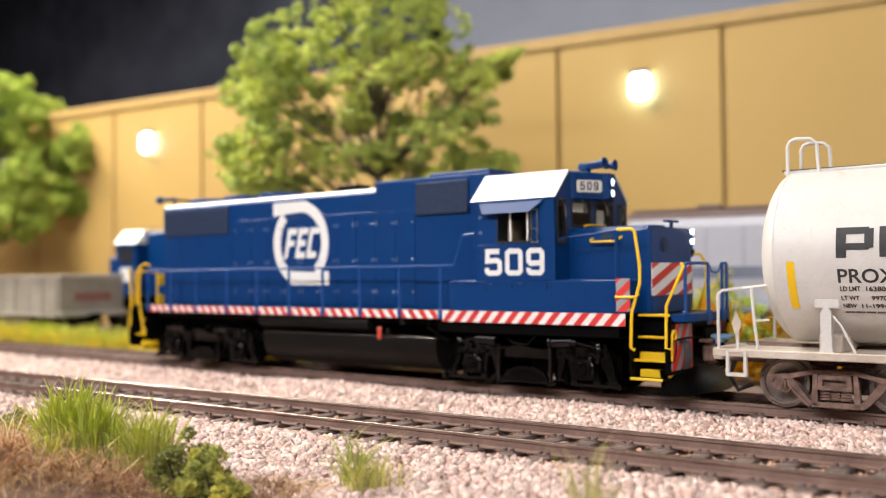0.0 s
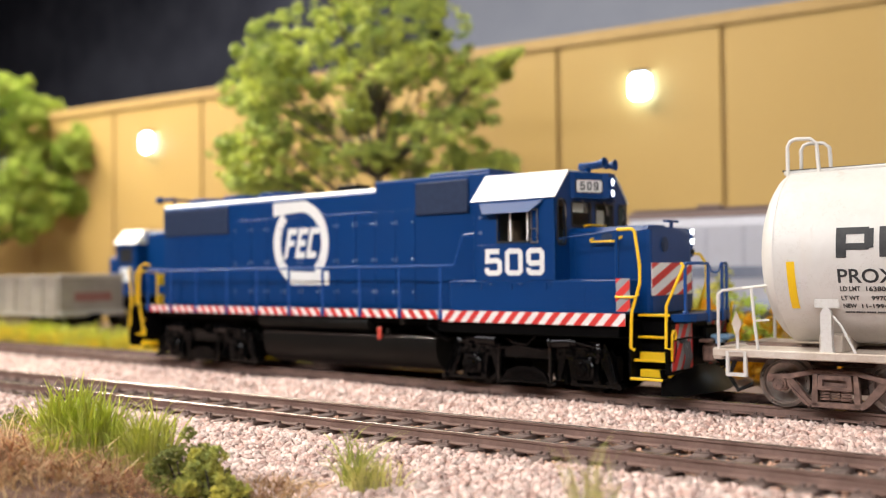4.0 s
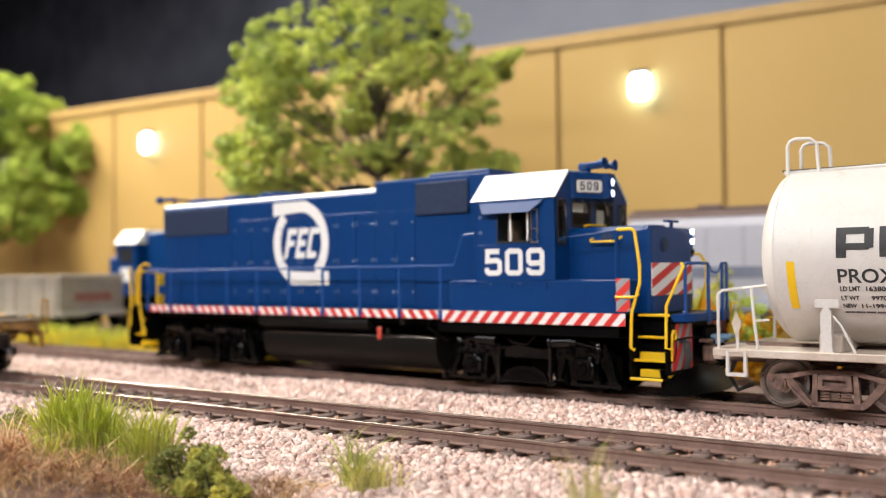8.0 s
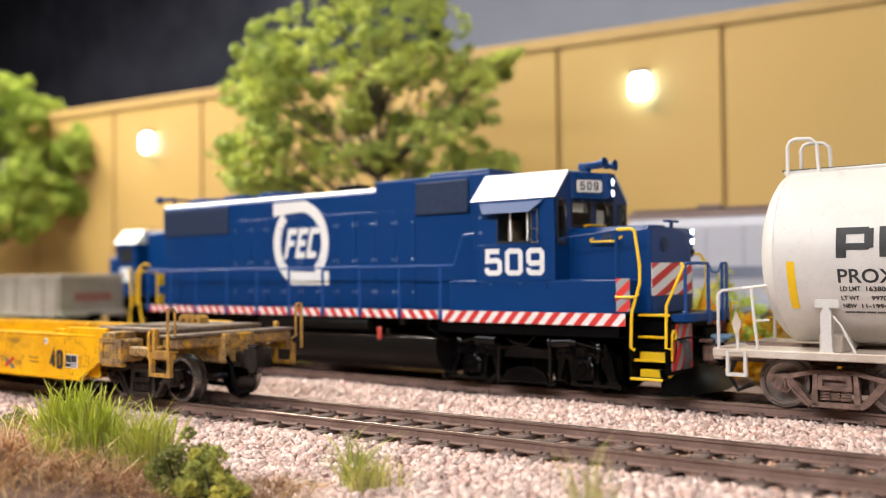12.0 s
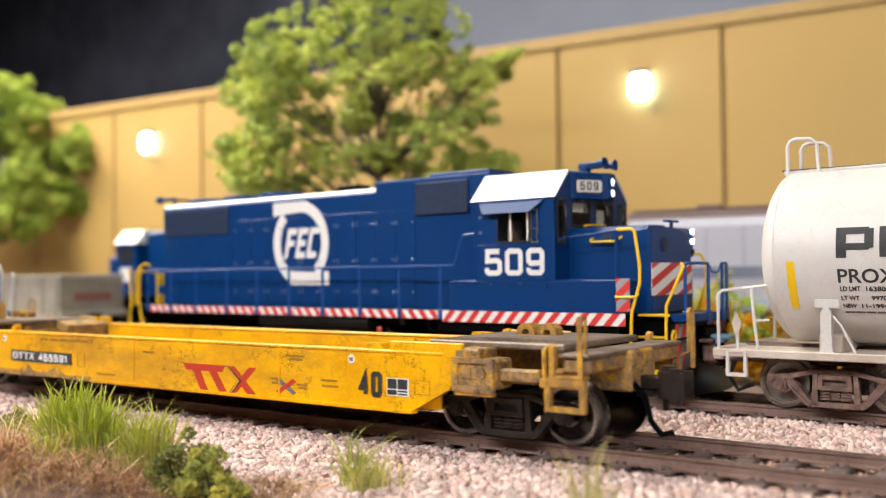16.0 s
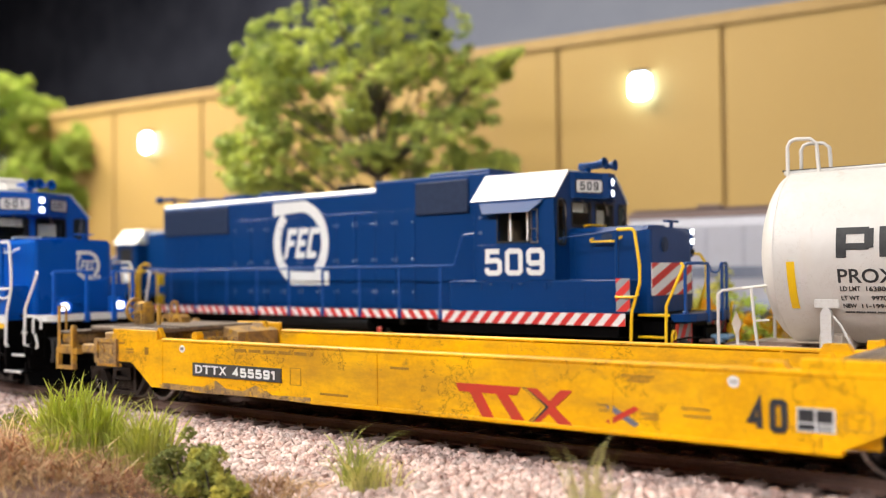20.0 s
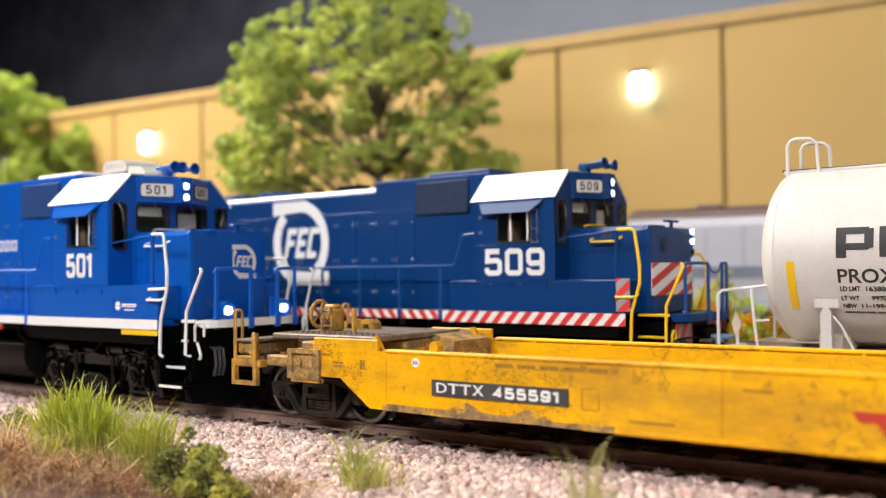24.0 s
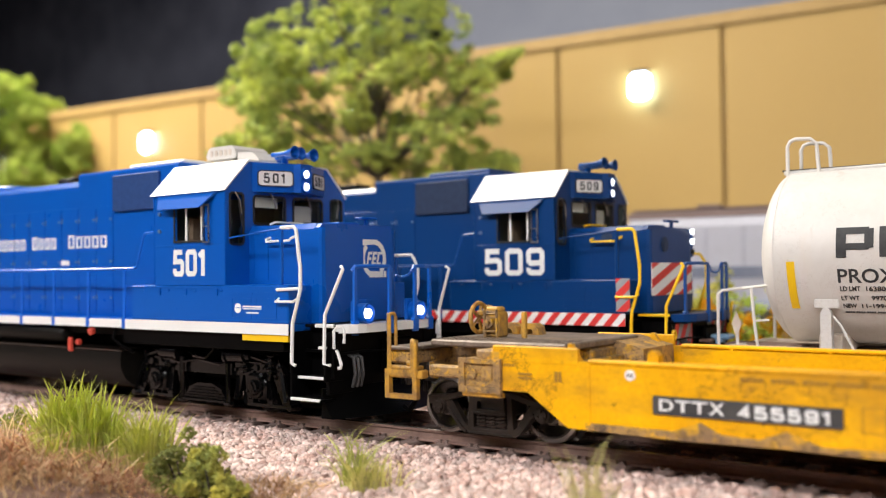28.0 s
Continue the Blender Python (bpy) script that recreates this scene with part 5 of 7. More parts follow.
# running blue engine pushing on the front track
engine_501, wheels_501 = diesel_engine("bright royal blue model diesel engine with white trim, running", "501", BLUE, GRILLE_BLUE, WHITE, BLUE, True)
block_figures("cab_figure", "501", 11.6, 5.5, LETTER, engine_501, on_side(54.6, -17.42, 27.5), 1.05, gap=0.16)
stripe_posts = [-83.0, -70.8, -58.0, -43.5, -30.1, -16.5, -3.2, 10.6, 24.4, 37.8]
for i in range(len(stripe_posts) - 1):
    part("white_sill_stripe", Shape().box(stripe_posts[i] + 0.5, stripe_posts[i + 1] - 0.5, -17.75, -17.5, 16.5, 18.35), WHITE, engine_501)
part("white_sill_stripe", Shape().box(38.3, 88.4, -17.75, -17.5, 16.3, 18.4), WHITE, engine_501)
part("yellow_sill_stripe", Shape().box(75.5, 88.0, -17.4, -16.6, 15.0, 16.2), YELLOW, engine_501, "yellow sill stripe")
# company name on the hood as plain blocks, one per letter
for x0, pitch, count in ((-32.4, 2.9, 7), (-9.5, 2.8, 4), (6.4, 3.28, 5)):
    for k in range(count):
        xa, top = x0 + k * pitch, 37.7 if k == 0 else 37.3
        xb = xa + pitch * 0.74
        blk = Shape().ring([(xa, 34.5), (xb, 34.5), (xb, top), (xa, top)], [(xa + 0.62, 35.0), (xb - 0.62, 35.0), (xb - 0.62, top - 0.5), (xa + 0.62, top - 0.5)], -11.0, -11.12)
        part("name_block", blk, LETTER, engine_501, "white lettering block on the hood")
part("builder_plate", Shape().box(3.5, 6.8, -11.35, -11.0, 30.4, 31.6, 0.1), WHITE, engine_501, "small white maker's plate")
sub = Shape().rod((74.4, -17.45, 21.2), (74.4, -17.55, 21.2), 0.95, 12).box(75.8, 81.0, -17.55, -17.45, 21.0, 21.7).box(76.8, 80.2, -17.55, -17.45, 20.2, 20.5)
part("owner_mark", sub, LETTER, engine_501, "small white owner's mark as plain shapes")
FRONT = Matrix(((0, 0, 1, 0), (1, 0, 0, 0), (0, 1, 0, 0), (0, 0, 0, 1)))
em = emblem(engine_501, 0, 0, 3.6, 0, LETTER)
turn = Matrix.Translation((91.08 * MM, 3.8 * MM, 30.7 * MM)) @ Matrix.Rotation(radians(-3.0), 4, "Z") @ FRONT @ Matrix(((1, 0, 0, 0), (0, 0, 1, 0), (0, -1, 0, 0), (0, 0, 0, 1)))
for ob in (em, *em.children):
    ob.data.transform(turn)
for y in (-8.0, 8.0):
    part("ditch_light", Shape().rod((98.2, y, 20.2), (99.9, y, 20.2), 0.95, 16), LAMP, engine_501, "lit white ditch light")
    part("ditch_light_can", Shape().lathe([(1.6, 0), (1.9, 0), (1.9, 2.6), (1.6, 2.6)], 16, Matrix.Translation((97.4, y, 20.2)) @ Matrix.Rotation(radians(90), 4, "Y"), cap=False).box(97.0, 97.8, y - 2.2, y + 2.2, 18.2, 22.6, 0.3), BLUE, engine_501)
ac = part("roof_air_conditioner", Shape().prism([(50.4, 53.0), (50.0, 53.8), (50.6, 55.2), (51.6, 55.8), (58.2, 55.8), (59.2, 55.0), (59.8, 53.6), (59.4, 53.0)], -4.8, 4.8).box(51.5, 58, -4, 4, 50.9, 53.1, 0.3).prism([(59.9, 51.0), (59.9, 54.2), (64.6, 53.8), (66.4, 52.2), (66.4, 51.0)], -4.4, 4.4), TANKWHITE, engine_501, "cream roof air conditioner")
lou = Shape()
for k in range(5):
    lou.box(51.4 + k * 1.5, 52.3 + k * 1.5, -4.95, -4.8, 53.7, 55.0, 0.05)
part("louvre", lou, TANKDECK, ac)
part("nose_light_bracket", Shape().box(90.9, 91.6, -3, 3, 20.5, 22.5, 0.2), BLUE, engine_501)
for s in (-1,):
    part("cab_ladder_rung", Shape().wire([(85.0, s * 17.0, 24.8), (85.4, s * 17.6, 24.8), (91.2, s * 17.6, 25.0)], 0.34, 6), WHITE, engine_501)
for s in (-1, 1):
    part("pilot_grab", Shape().wire([(98.0, s * 15.6, 14.0), (98.0, s * 15.6, 17.2), (98.5, s * 15.4, 17.9), (99.3, s * 14.6, 17.9), (99.5, s * 14.4, 17.2), (99.4, s * 14.4, 15.0)], 0.3, 6), WHITE, engine_501)
    part("pilot_grab", Shape().wire([(98.4, s * 15.4, 13.8), (98.8, s * 15.4, 13.2), (99.6, s * 15.4, 11.2), (99.4, s * 15.4, 10.6), (98.7, s * 15.2, 10.5)], 0.3, 6), WHITE, engine_501)
    part("step_peg", Shape().box(95.6, 97.4, min(s * 16.6, s * 17.3), max(s * 16.6, s * 17.3), 14.0, 14.5, 0.1), WHITE, engine_501)
part("platform_mark", Shape().box(92.0, 96.6, -14.4, -13.7, 17.7, 18.4, 0.1), WHITE, engine_501)


# ---- well car ----
def freight_truck(parent, x, mat, r=4.9, base=20.4, name="truck", half=11.6, face=WHEELBROWN):
    tr = new(name)
    tr.parent = parent
    tr.location = (x * MM, 0, 0)
    ws = [wheelset(tr, -base / 2, r, face=face), wheelset(tr, base / 2, r, face=face)]
    part("bolster", Shape().box(-2.6, 2.6, -half, half, 3.6, 7.4, 0.4), mat, tr)
    b = base / 2
    for s in (-1, 1):
        y0, y1 = s * (half - 0.8), s * (half + 0.5)
        f = Shape()
        # cast side frame: top chord, diagonal arms, columns, bottom tie and journal ends
        f.prism([(-b - 2.5, 5.2), (-b - 2.3, 6.7), (-b + 1.6, 7.0), (-4.0, 8.2), (4.0, 8.2), (b - 1.6, 7.0), (b + 2.3, 6.7), (b + 2.5, 5.2), (b + 1.7, 5.2), (b + 1.2, 5.9), (b - 1.9, 6.0), (3.8, 7.2), (-3.8, 7.2), (-b + 1.9, 6.0), (-b - 1.2, 5.9), (-b - 1.7, 5.2)], y0, y1)
        for e in (-1, 1):
            f.prism([(e * (b - 1.2), 6.1), (e * (b - 2.6), 6.0), (e * 5.2, 2.5), (e * 4.2, 1.7), (e * 4.4, 0.8), (e * 5.2, 1.0), (e * 6.4, 1.9), (e * (b - 1.5), 4.6)], y0, y1)
            f.prism([(e * 4.6, 0.8), (e * 3.4, 0.8), (e * 3.3, 7.4), (e * 4.1, 7.4)], y0, y1)
            f.box(e * b - 1.5, e * b + 1.5, min(y0, y1), max(y0, y1), 3.6, 6.2, 0.4)
            f.rod((e * b, y1, 4.9), (e * b, y1 + s * 0.5, 4.9), 1.35, 14).rod((e * b, y1 + s * 0.5, 4.9), (e * b, y1 + s * 0.9, 4.9), 1.0, 12)
            for k in range(3):
                a = radians(90 + 120 * k)
                f.rod((e * b + 0.62 * math.cos(a), y1 + s * 0.8, 4.9 + 0.62 * math.sin(a)), (e * b + 0.62 * math.cos(a), y1 + s * 1.15, 4.9 + 0.62 * math.sin(a)), 0.24, 6)
            # raised ribs that edge the casting
            f.prism([(e * (b - 1.9), 6.0), (e * (b + 2.3), 6.2), (e * (b + 2.3), 6.6), (e * (b - 1.6), 6.9), (e * 4.0, 8.1), (e * 4.0, 7.6)], y1, y1 + s * 0.35)
            f.prism([(e * (b - 1.6), 4.7), (e * (b - 1.9), 5.0), (e * 5.4, 1.7), (e * 4.6, 1.2), (e * 4.8, 0.8), (e * 5.9, 1.4)], y1, y1 + s * 0.35)
        f.box(-4.5, 4.5, min(y0, y1), max(y0, y1), 0.8, 1.9, 0.2)
        f.box(-4.4, 4.4, min(y1, y1 + s * 0.45), max(y1, y1 + s * 0.45), 0.8, 1.2, 0.12).box(-4.0, 4.0, min(y1, y1 + s * 0.35), max(y1, y1 + s * 0.35), 7.6, 8.1, 0.12)
        part("side_frame", f, mat, tr)
        for k in (-1.9, 0, 1.9):
            part("coil_spring", coil(k, s * (half - 0.1), 2.1, 4.3, 0.86, 0.22, 4), mat, tr)
        be = Shape().ring([(-3.2, 4.3), (3.2, 4.3), (3.0, 7.1), (-3.0, 7.1)], [(-2.3, 5.0), (2.3, 5.0), (2.2, 6.3), (-2.2, 6.3)], s * (half + 0.1), s * (half + 1.0))
        be.box(-2.4, 2.4, min(s * (half - 1), s * (half - 0.2)), max(s * (half - 1), s * (half - 0.2)), 4.4, 7.0, 0.1).box(-3.3, 3.3, min(s * half, s * (half + 1.2)), max(s * half, s * (half + 1.2)), 4.2, 4.6, 0.12)
        part("bolster_end", be, mat, tr)
    part("brake_beam", Shape().box(-b + 5.6, -b + 6.4, -8, 8, 3.4, 4.4, 0.1).box(b - 6.4, b - 5.6, -8, 8, 3.4, 4.4, 0.1), mat, tr)
    return tr, ws


well_car = thing("well_car", "weathered yellow double-stack container well car, empty and rusty", "freight car")
W0, W1, YW = 147.0, 287.0, 18.0
for s in (-1, 1):
    side = [(W0 + 4.4, 4.3), (W1 - 1.8, 4.3), (293.5, 8.6), (296.4, 14.3), (151.0, 14.3), (136.0, 14.3), (136.0, 9.2), (140.5, 9.2), (W0 + 0.5, 4.3)]
    sd = part("side_sill", Shape().prism(side, s * (YW - 0.9), s * YW), WELLYEL, well_car, "scraped yellow car side")
    part("top_chord", Shape().box(151.0, 292.5, min(s * (YW - 1.8), s * (YW + 0.25)), max(s * (YW - 1.8), s * (YW + 0.25)), 13.95, 14.65, 0.2), WELLYEL, well_car)
    part("bottom_chord", Shape().box(194.0, 286.0, min(s * (YW - 1.6), s * (YW + 0.35)), max(s * (YW - 1.6), s * (YW + 0.35)), 4.05, 4.8, 0.2), WELLYEL, well_car)
    part("bottom_lip", Shape().prism([(150.5, 4.3), (165.0, 4.1), (178.0, 4.35), (194.0, 4.2), (194.0, 5.2), (184.0, 5.0), (179.5, 6.6), (176.0, 5.2), (171.0, 5.4), (168.0, 6.8), (164.0, 5.3), (150.5, 5.4)], s * YW, s * (YW + 0.14)), WELLRUST, well_car, "torn grimy lower plate edge")
    for x in (150.8, 209.5, 254.0):
        part("weld_strip", Shape().box(x, x + 0.5, min(s * YW, s * (YW + 0.18)), max(s * YW, s * (YW + 0.18)), 5.0, 13.9), WELLYEL, well_car)
    for x, z, w, h in ((239, 10.4, 16, 3.4), (262, 9.6, 9, 4.0), (284, 10.4, 8, 3.8)):
        part("patch_plate", Shape().box(x, x + w, min(s * YW, s * (YW + 0.1)), max(s * YW, s * (YW + 0.1)), z, z + h), WELLYEL, well_car, "welded patch plate")
    inner = Shape().box(152, 290, min(s * 15.2, s * 15.8), max(s * 15.2, s * 15.8), 4.8, 13.9)
    part("inner_wall", inner, WELLYEL, well_car)
    for x in (274,):
        part("container_guide", Shape().prism([(x, 13.6), (x + 1.0, 15.6), (x + 4.6, 15.6), (x + 6.0, 13.6)], s * 15.4, s * 17.6), WELLYEL, well_car)
for s in (-1, 1):
    for x in (160, 176, 204, 220, 246, 268):
        part("chord_stiffener", Shape().prism([(x, 14.2), (x + 0.5, 14.2), (x + 0.5, 6.2), (x, 6.2)], s * 15.78, s * 16.5), WELLYEL, well_car)
    rv = Shape()
    for k in range(46):
        x = 153.0 + k * 3.0
        rv.rod((x, s * (YW + 0.2), 14.3), (x, s * (YW + 0.38), 14.3), 0.2, 6)
    tagged(part("rivet", rv, WELLYEL, well_car), kind="stuff")
part("well_floor", Shape().box(150, 288, -15.4, 15.4, 4.4, 5.0, 0.1), WELLRUST, well_car)
for x in (152, 186, 219, 252, 286):
    part("cross_member", Shape().box(x - 1.6, x + 1.6, -15.4, 15.4, 5.0, 6.0, 0.2), WELLRUST, well_car)


def well_end(e, xc):
    """End platform over a truck; e=1 at the leading end, -1 at the engine; xc the truck's centre."""
    def X(a, b):
        return (min(xc + e * a, xc + e * b), max(xc + e * a, xc + e * b))
    part("bulkhead", Shape().prism([(xc - e * 12.4, 4.3), (xc - e * 12.4, 16.2), (xc - e * 13.6, 16.2), (xc - e * 20.0, 14.6), (xc - e * 20.6, 4.3)], 4.0, 16.4), WELLRUST, well_car, "sloped rusty bulkhead plate")
    part("bulkhead_wall", Shape().box(*X(-16.6, -15.4), -16.6, 4.0, 4.3, 13.6, 0.2), WELLRUST, well_car)
    for s in (-1, 1):
        part("gusset", Shape().prism([(xc - e * 19.0, 13.8), (xc - e * 17.2, 16.6), (xc - e * 16.6, 16.6), (xc - e * 16.4, 13.8)], s * 14.6, s * 15.4), WELLYEL, well_car)
        part("end_side_plate", Shape().box(*X(-19.8, -4.6), min(s * 17.3, s * 18.08), max(s * 17.3, s * 18.08), 13.6, 16.2, 0.15), WELLYEL, well_car, "raised yellow side plate")
        part("end_box", Shape().box(*X(-6.4, 1.6), min(s * 12.5, s * 18.2), max(s * 12.5, s * 18.2), 9.0, 13.9, 0.5).box(*X(-6.2, -1.4), min(s * 12.5, s * 18.1), max(s * 12.5, s * 18.1), 13.8, 15.4, 0.3), WELLRUST, well_car, "grimy rusted end box")
        fx = sorted((xc + e * -6.4, xc + e * 1.6))
        part("box_frame", Shape().ring([(fx[0], 8.6), (fx[1], 8.6), (fx[1], 14.0), (fx[0], 14.0)], [(fx[0] + 1.1, 9.6), (fx[1] - 1.1, 9.6), (fx[1] - 1.1, 13.2), (fx[0] + 1.1, 13.2)], s * 18.0, s * 18.7), WELLRUST, well_car, "raised rusty box frame")
        part("box_strap", Shape().box(*X(-6.2, 1.2), min(s * 17.0, s * 18.3), max(s * 17.0, s * 18.3), 7.9, 8.7, 0.15), WELLOCHRE, well_car)
        part("step_shelf", Shape().box(*X(11.0, 17.0), min(s * 15.4, s * 17.9), max(s * 15.4, s * 17.9), 11.3, 12.0, 0.2).box(*X(11.4, 13.4), min(s * 16.0, s * 17.6), max(s * 16.0, s * 17.6), 12.0, 12.9, 0.3), WELLOCHRE, well_car)
        part("grab_iron", Shape().wire([(xc + e * 10.9, s * 17.9, 9.9), (xc + e * 10.7, s * 18.3, 12.2), (xc + e * 10.7, s * 18.3, 15.6), (xc + e * 11.2, s * 17.9, 16.3), (xc + e * 12.2, s * 17.2, 16.3)], 0.34, 7), WELLOCHRE, well_car)
        part("jacking_pad", Shape().box(*X(-4.6, -2.8), min(s * 18.1, s * 18.5), max(s * 18.1, s * 18.5), 10.6, 12.4, 0.1).rod((xc + e * -0.9, s * 18.1, 11.6), (xc + e * -0.9, s * 18.6, 11.6), 0.9, 10), WELLRUST, well_car)
        part("corner_sill", Shape().box(*X(1.6, 9.0), min(s * 15.0, s * 17.0), max(s * 15.0, s * 17.0), 10.4, 12.4, 0.3), WELLRUST, well_car)
        stp = Shape().ring([(X(10.6, 10.6)[0], 6.5), (X(17.4, 17.4)[0], 6.5), (X(17.4, 17.4)[0], 11.4), (X(10.6, 10.6)[0], 11.4)], [(X(11.5, 11.5)[0], 7.3), (X(16.5, 16.5)[0], 7.3), (X(16.5, 16.5)[0], 10.4), (X(11.5, 11.5)[0], 10.4)], s * 17.2, s * 18.2)
        part("side_step", stp, WELLOCHRE, well_car, "ochre hanging step")
        px = xc + e * (16.6 if s < 0 else 19.6)
        part("post", Shape().box(px - 0.42, px + 0.42, min(s * 17.7, s * 18.15), max(s * 17.7, s * 18.15), 10.4, 20.9, 0.15), WELLOCHRE, well_car, "flat ochre corner post")
        part("post_loop", Shape().wire([(px, s * 17.9, 20.2), (px, s * 17.4, 20.8), (px, s * 16.6, 20.8), (px, s * 16.1, 20.2), (px, s * 16.1, 13.4), (px - e * 1.6, s * 16.1, 12.6)], 0.3, 7), WELLOCHRE, well_car)
        part("corner_bracket", Shape().box(*X(11.2, 12.2), min(s * 16.6, s * 18.0), max(s * 16.6, s * 18.0), 10.4, 16.4, 0.2).box(*X(9.6, 17.0), min(s * 16.0, s * 18.0), max(s * 16.0, s * 18.0), 10.0, 11.4, 0.2), WELLOCHRE, well_car)
    deck = part("deck", Shape().box(*X(-15.0, 11.4), -13.2, 13.2, 15.2, 16.3, 0.25), WELLGREY, well_car, "grimy grey walkway deck")
    holes = Shape()
    for i in range(18):
        for j in range(5):
            x = xc + e * (-13.5 + i * 1.4)
            holes.box(x - 0.35, x + 0.35, -12.4 + j * 1.5, -11.6 + j * 1.5, 16.3, 16.42)
    part("tread_stud", holes, WELLGREY, deck)
    part("end_beam", Shape().box(*X(13.0, 17.6), -16.6, 16.6, 12.2, 14.6, 0.4), WELLRUST, well_car)
    part("end_walkway", Shape().box(*X(12.4, 17.8), -17.2, 17.2, 14.6, 15.2, 0.15), WELLGREY, well_car)
    part("center_sill", Shape().box(*X(-15, 18.5), -4.6, 4.6, 8.4, 15.0, 0.4), WELLRUST, well_car)
    cp = Shape().box(*X(17.6, 22.6), -1.3, 1.3, 8.4, 10.8, 0.4)
    head = [(21.6, -1.6), (22.6, -2.6), (25.2, -2.9), (26.2, -2.2), (25.6, -1.4), (24.4, -1.2), (24.0, 0.2), (24.4, 1.6), (26.0, 2.2), (25.4, 3.0), (23.6, 3.0), (21.8, 1.8)]
    cp.prism([(xc + e * a, q) for a, q in head], 7.4, 11.6, "z")
    cp.rod((xc + e * 24.7, -2.0, 6.7), (xc + e * 24.7, -2.0, 12.2), 0.95, 12).rod((xc + e * 22.6, 0.2, 11.4), (xc + e * 22.6, 0.2, 12.4), 1.3, 12)
    cp.box(*X(18.2, 21.0), -2.4, 2.4, 7.6, 8.5, 0.2).rod((xc + e * 22.4, -0.4, 5.4), (xc + e * 22.4, -0.4, 7.6), 0.45, 8)
    part("coupler", cp, WELLTRUCK, well_car, "dark knuckle coupler")
    part("air_hose", Shape().wire([(xc + e * 18.2, -3.6, 9.8), (xc + e * 20.5, -4.2, 8.0), (xc + e * 21.6, -4.4, 4.2), (xc + e * 23.2, -4.2, 2.2), (xc + e * 25.0, -3.4, 2.6)], 0.5, 8), BLACK, well_car)
    for k in range(2):
        lx = xc + (-2.0 if e > 0 else -2.2) - k * 4.4
        lug = Shape().ring([(lx - 2.0, 16.3), (lx + 2.0, 16.3), (lx + 1.7, 17.6), (lx + 0.8, 18.3), (lx - 0.8, 18.3), (lx - 1.7, 17.6)], [(lx - 0.8, 16.35), (lx + 0.8, 16.35), (lx + 0.7, 17.0), (lx + 0.4, 17.3), (lx - 0.4, 17.3), (lx - 0.7, 17.0)], 4.2, 6.8)
        part("deck_lug", lug, WELLOCHRE, well_car, "worn ochre deck lug")
    return freight_truck(well_car, xc, WELLTRUCK)


_, wa = well_end(1, 300.9)
_, wb = well_end(-1, 129.6)
wheels_well = wa + wb
# brake wheel and its stand at the engine's end
bw = part("brake_wheel", Shape().wire([(121.4, -3.0 + 2.6 * math.cos(2 * math.pi * i / 20), 19.6 + 2.6 * math.sin(2 * math.pi * i / 20)) for i in range(20)], 0.42, 6, True), WELLOCHRE, well_car, "ochre brake wheel")
spokes = Shape()
for i in range(5):
    a = 2 * math.pi * i / 5
    spokes.rod((121.4, -3.0, 19.6), (121.4, -3.0 + 2.5 * math.cos(a), 19.6 + 2.5 * math.sin(a)), 0.3, 5)
part("spoke", spokes, WELLOCHRE, bw)
part("brake_stand", Shape().box(123.2, 126.6, -4.6, -1.2, 16.2, 20.8, 0.4).box(121.2, 123.4, -3.5, -2.5, 19.9, 20.9, 0.2).box(123.6, 126.2, -4.2, -1.6, 20.7, 21.6, 0.3), WELLOCHRE, well_car, "rusty brake stand")
rib = Shape()
for z in (17.2, 18.4, 19.6, 20.6):
    rib.box(123.6, 126.8, -5.3, -4.9, z, z + 0.35, 0.08)
for x in (123.9, 126.4):
    rib.box(x, x + 0.4, -5.5, -5.0, 16.3, 21.2, 0.08)
rib.rod((125.3, -5.2, 18.9), (125.3, -5.9, 18.9), 0.9, 10).rod((125.3, -5.9, 18.9), (125.3, -6.3, 18.9), 0.4, 8)
part("stand_rib", rib, WELLRUST, well_car, "rusty gear housing ribs")
part("deck_post", Shape().box(131.0, 131.8, -4.4, -3.4, 16.2, 20.8, 0.2), WELLOCHRE, well_car)
# lettering of the near side
plate = part("number_plate", Shape().box(161.2, 186.6, -18.3, -18.0, 7.5, 10.1), material("dull_black_panel", (0.03, 0.03, 0.032, 1), 0.6, 0, (0.07, 0.065, 0.06, 1), 1500, 200, 0.8), well_car, "black panel with white car number")
figures("car_letter", "DTTX", 9.3, 1.65, LETTER, plate, on_side(162.2, -18.32, 8.05), bold=0.015)
block_figures("car_figure", "455591", 12.4, 1.75, LETTER, plate, on_side(173.4, -18.32, 7.9), 0.42, gap=0.3)
block_figures("load_figure", "40", 5.2, 4.4, INK, well_car, on_side(274.2, -18.2, 6.4), 0.85, "large black figures", gap=0.2)
lg = Shape()
lg.prism([(226.6, 9.9), (239.0, 9.9), (238.2, 8.6), (227.2, 8.6)], -18.0, -18.14)
lg.prism([(229.4, 8.6), (231.6, 8.6), (234.0, 4.7), (231.8, 4.7)], -18.0, -18.14)
lg.prism([(234.4, 8.6), (236.6, 8.6), (239.6, 4.7), (237.4, 4.7)], -18.0, -18.14)
lg.prism([(239.6, 9.9), (241.8, 9.9), (248.0, 4.7), (245.6, 4.7)], -18.0, -18.14)
lg.prism([(246.0, 9.9), (248.0, 9.9), (242.2, 4.7), (240.2, 4.7)], -18.0, -18.15)
em2 = part("red_emblem", lg, RUSTRED, well_car, "faded red slanted-bar emblem")
part("emblem_chevron", Shape().prism([(239.3, 9.9), (240.0, 9.9), (244.0, 7.2), (241.2, 4.7), (240.3, 4.7), (242.8, 7.2)], -18.0, -18.2), INK, em2, "dark chevron")
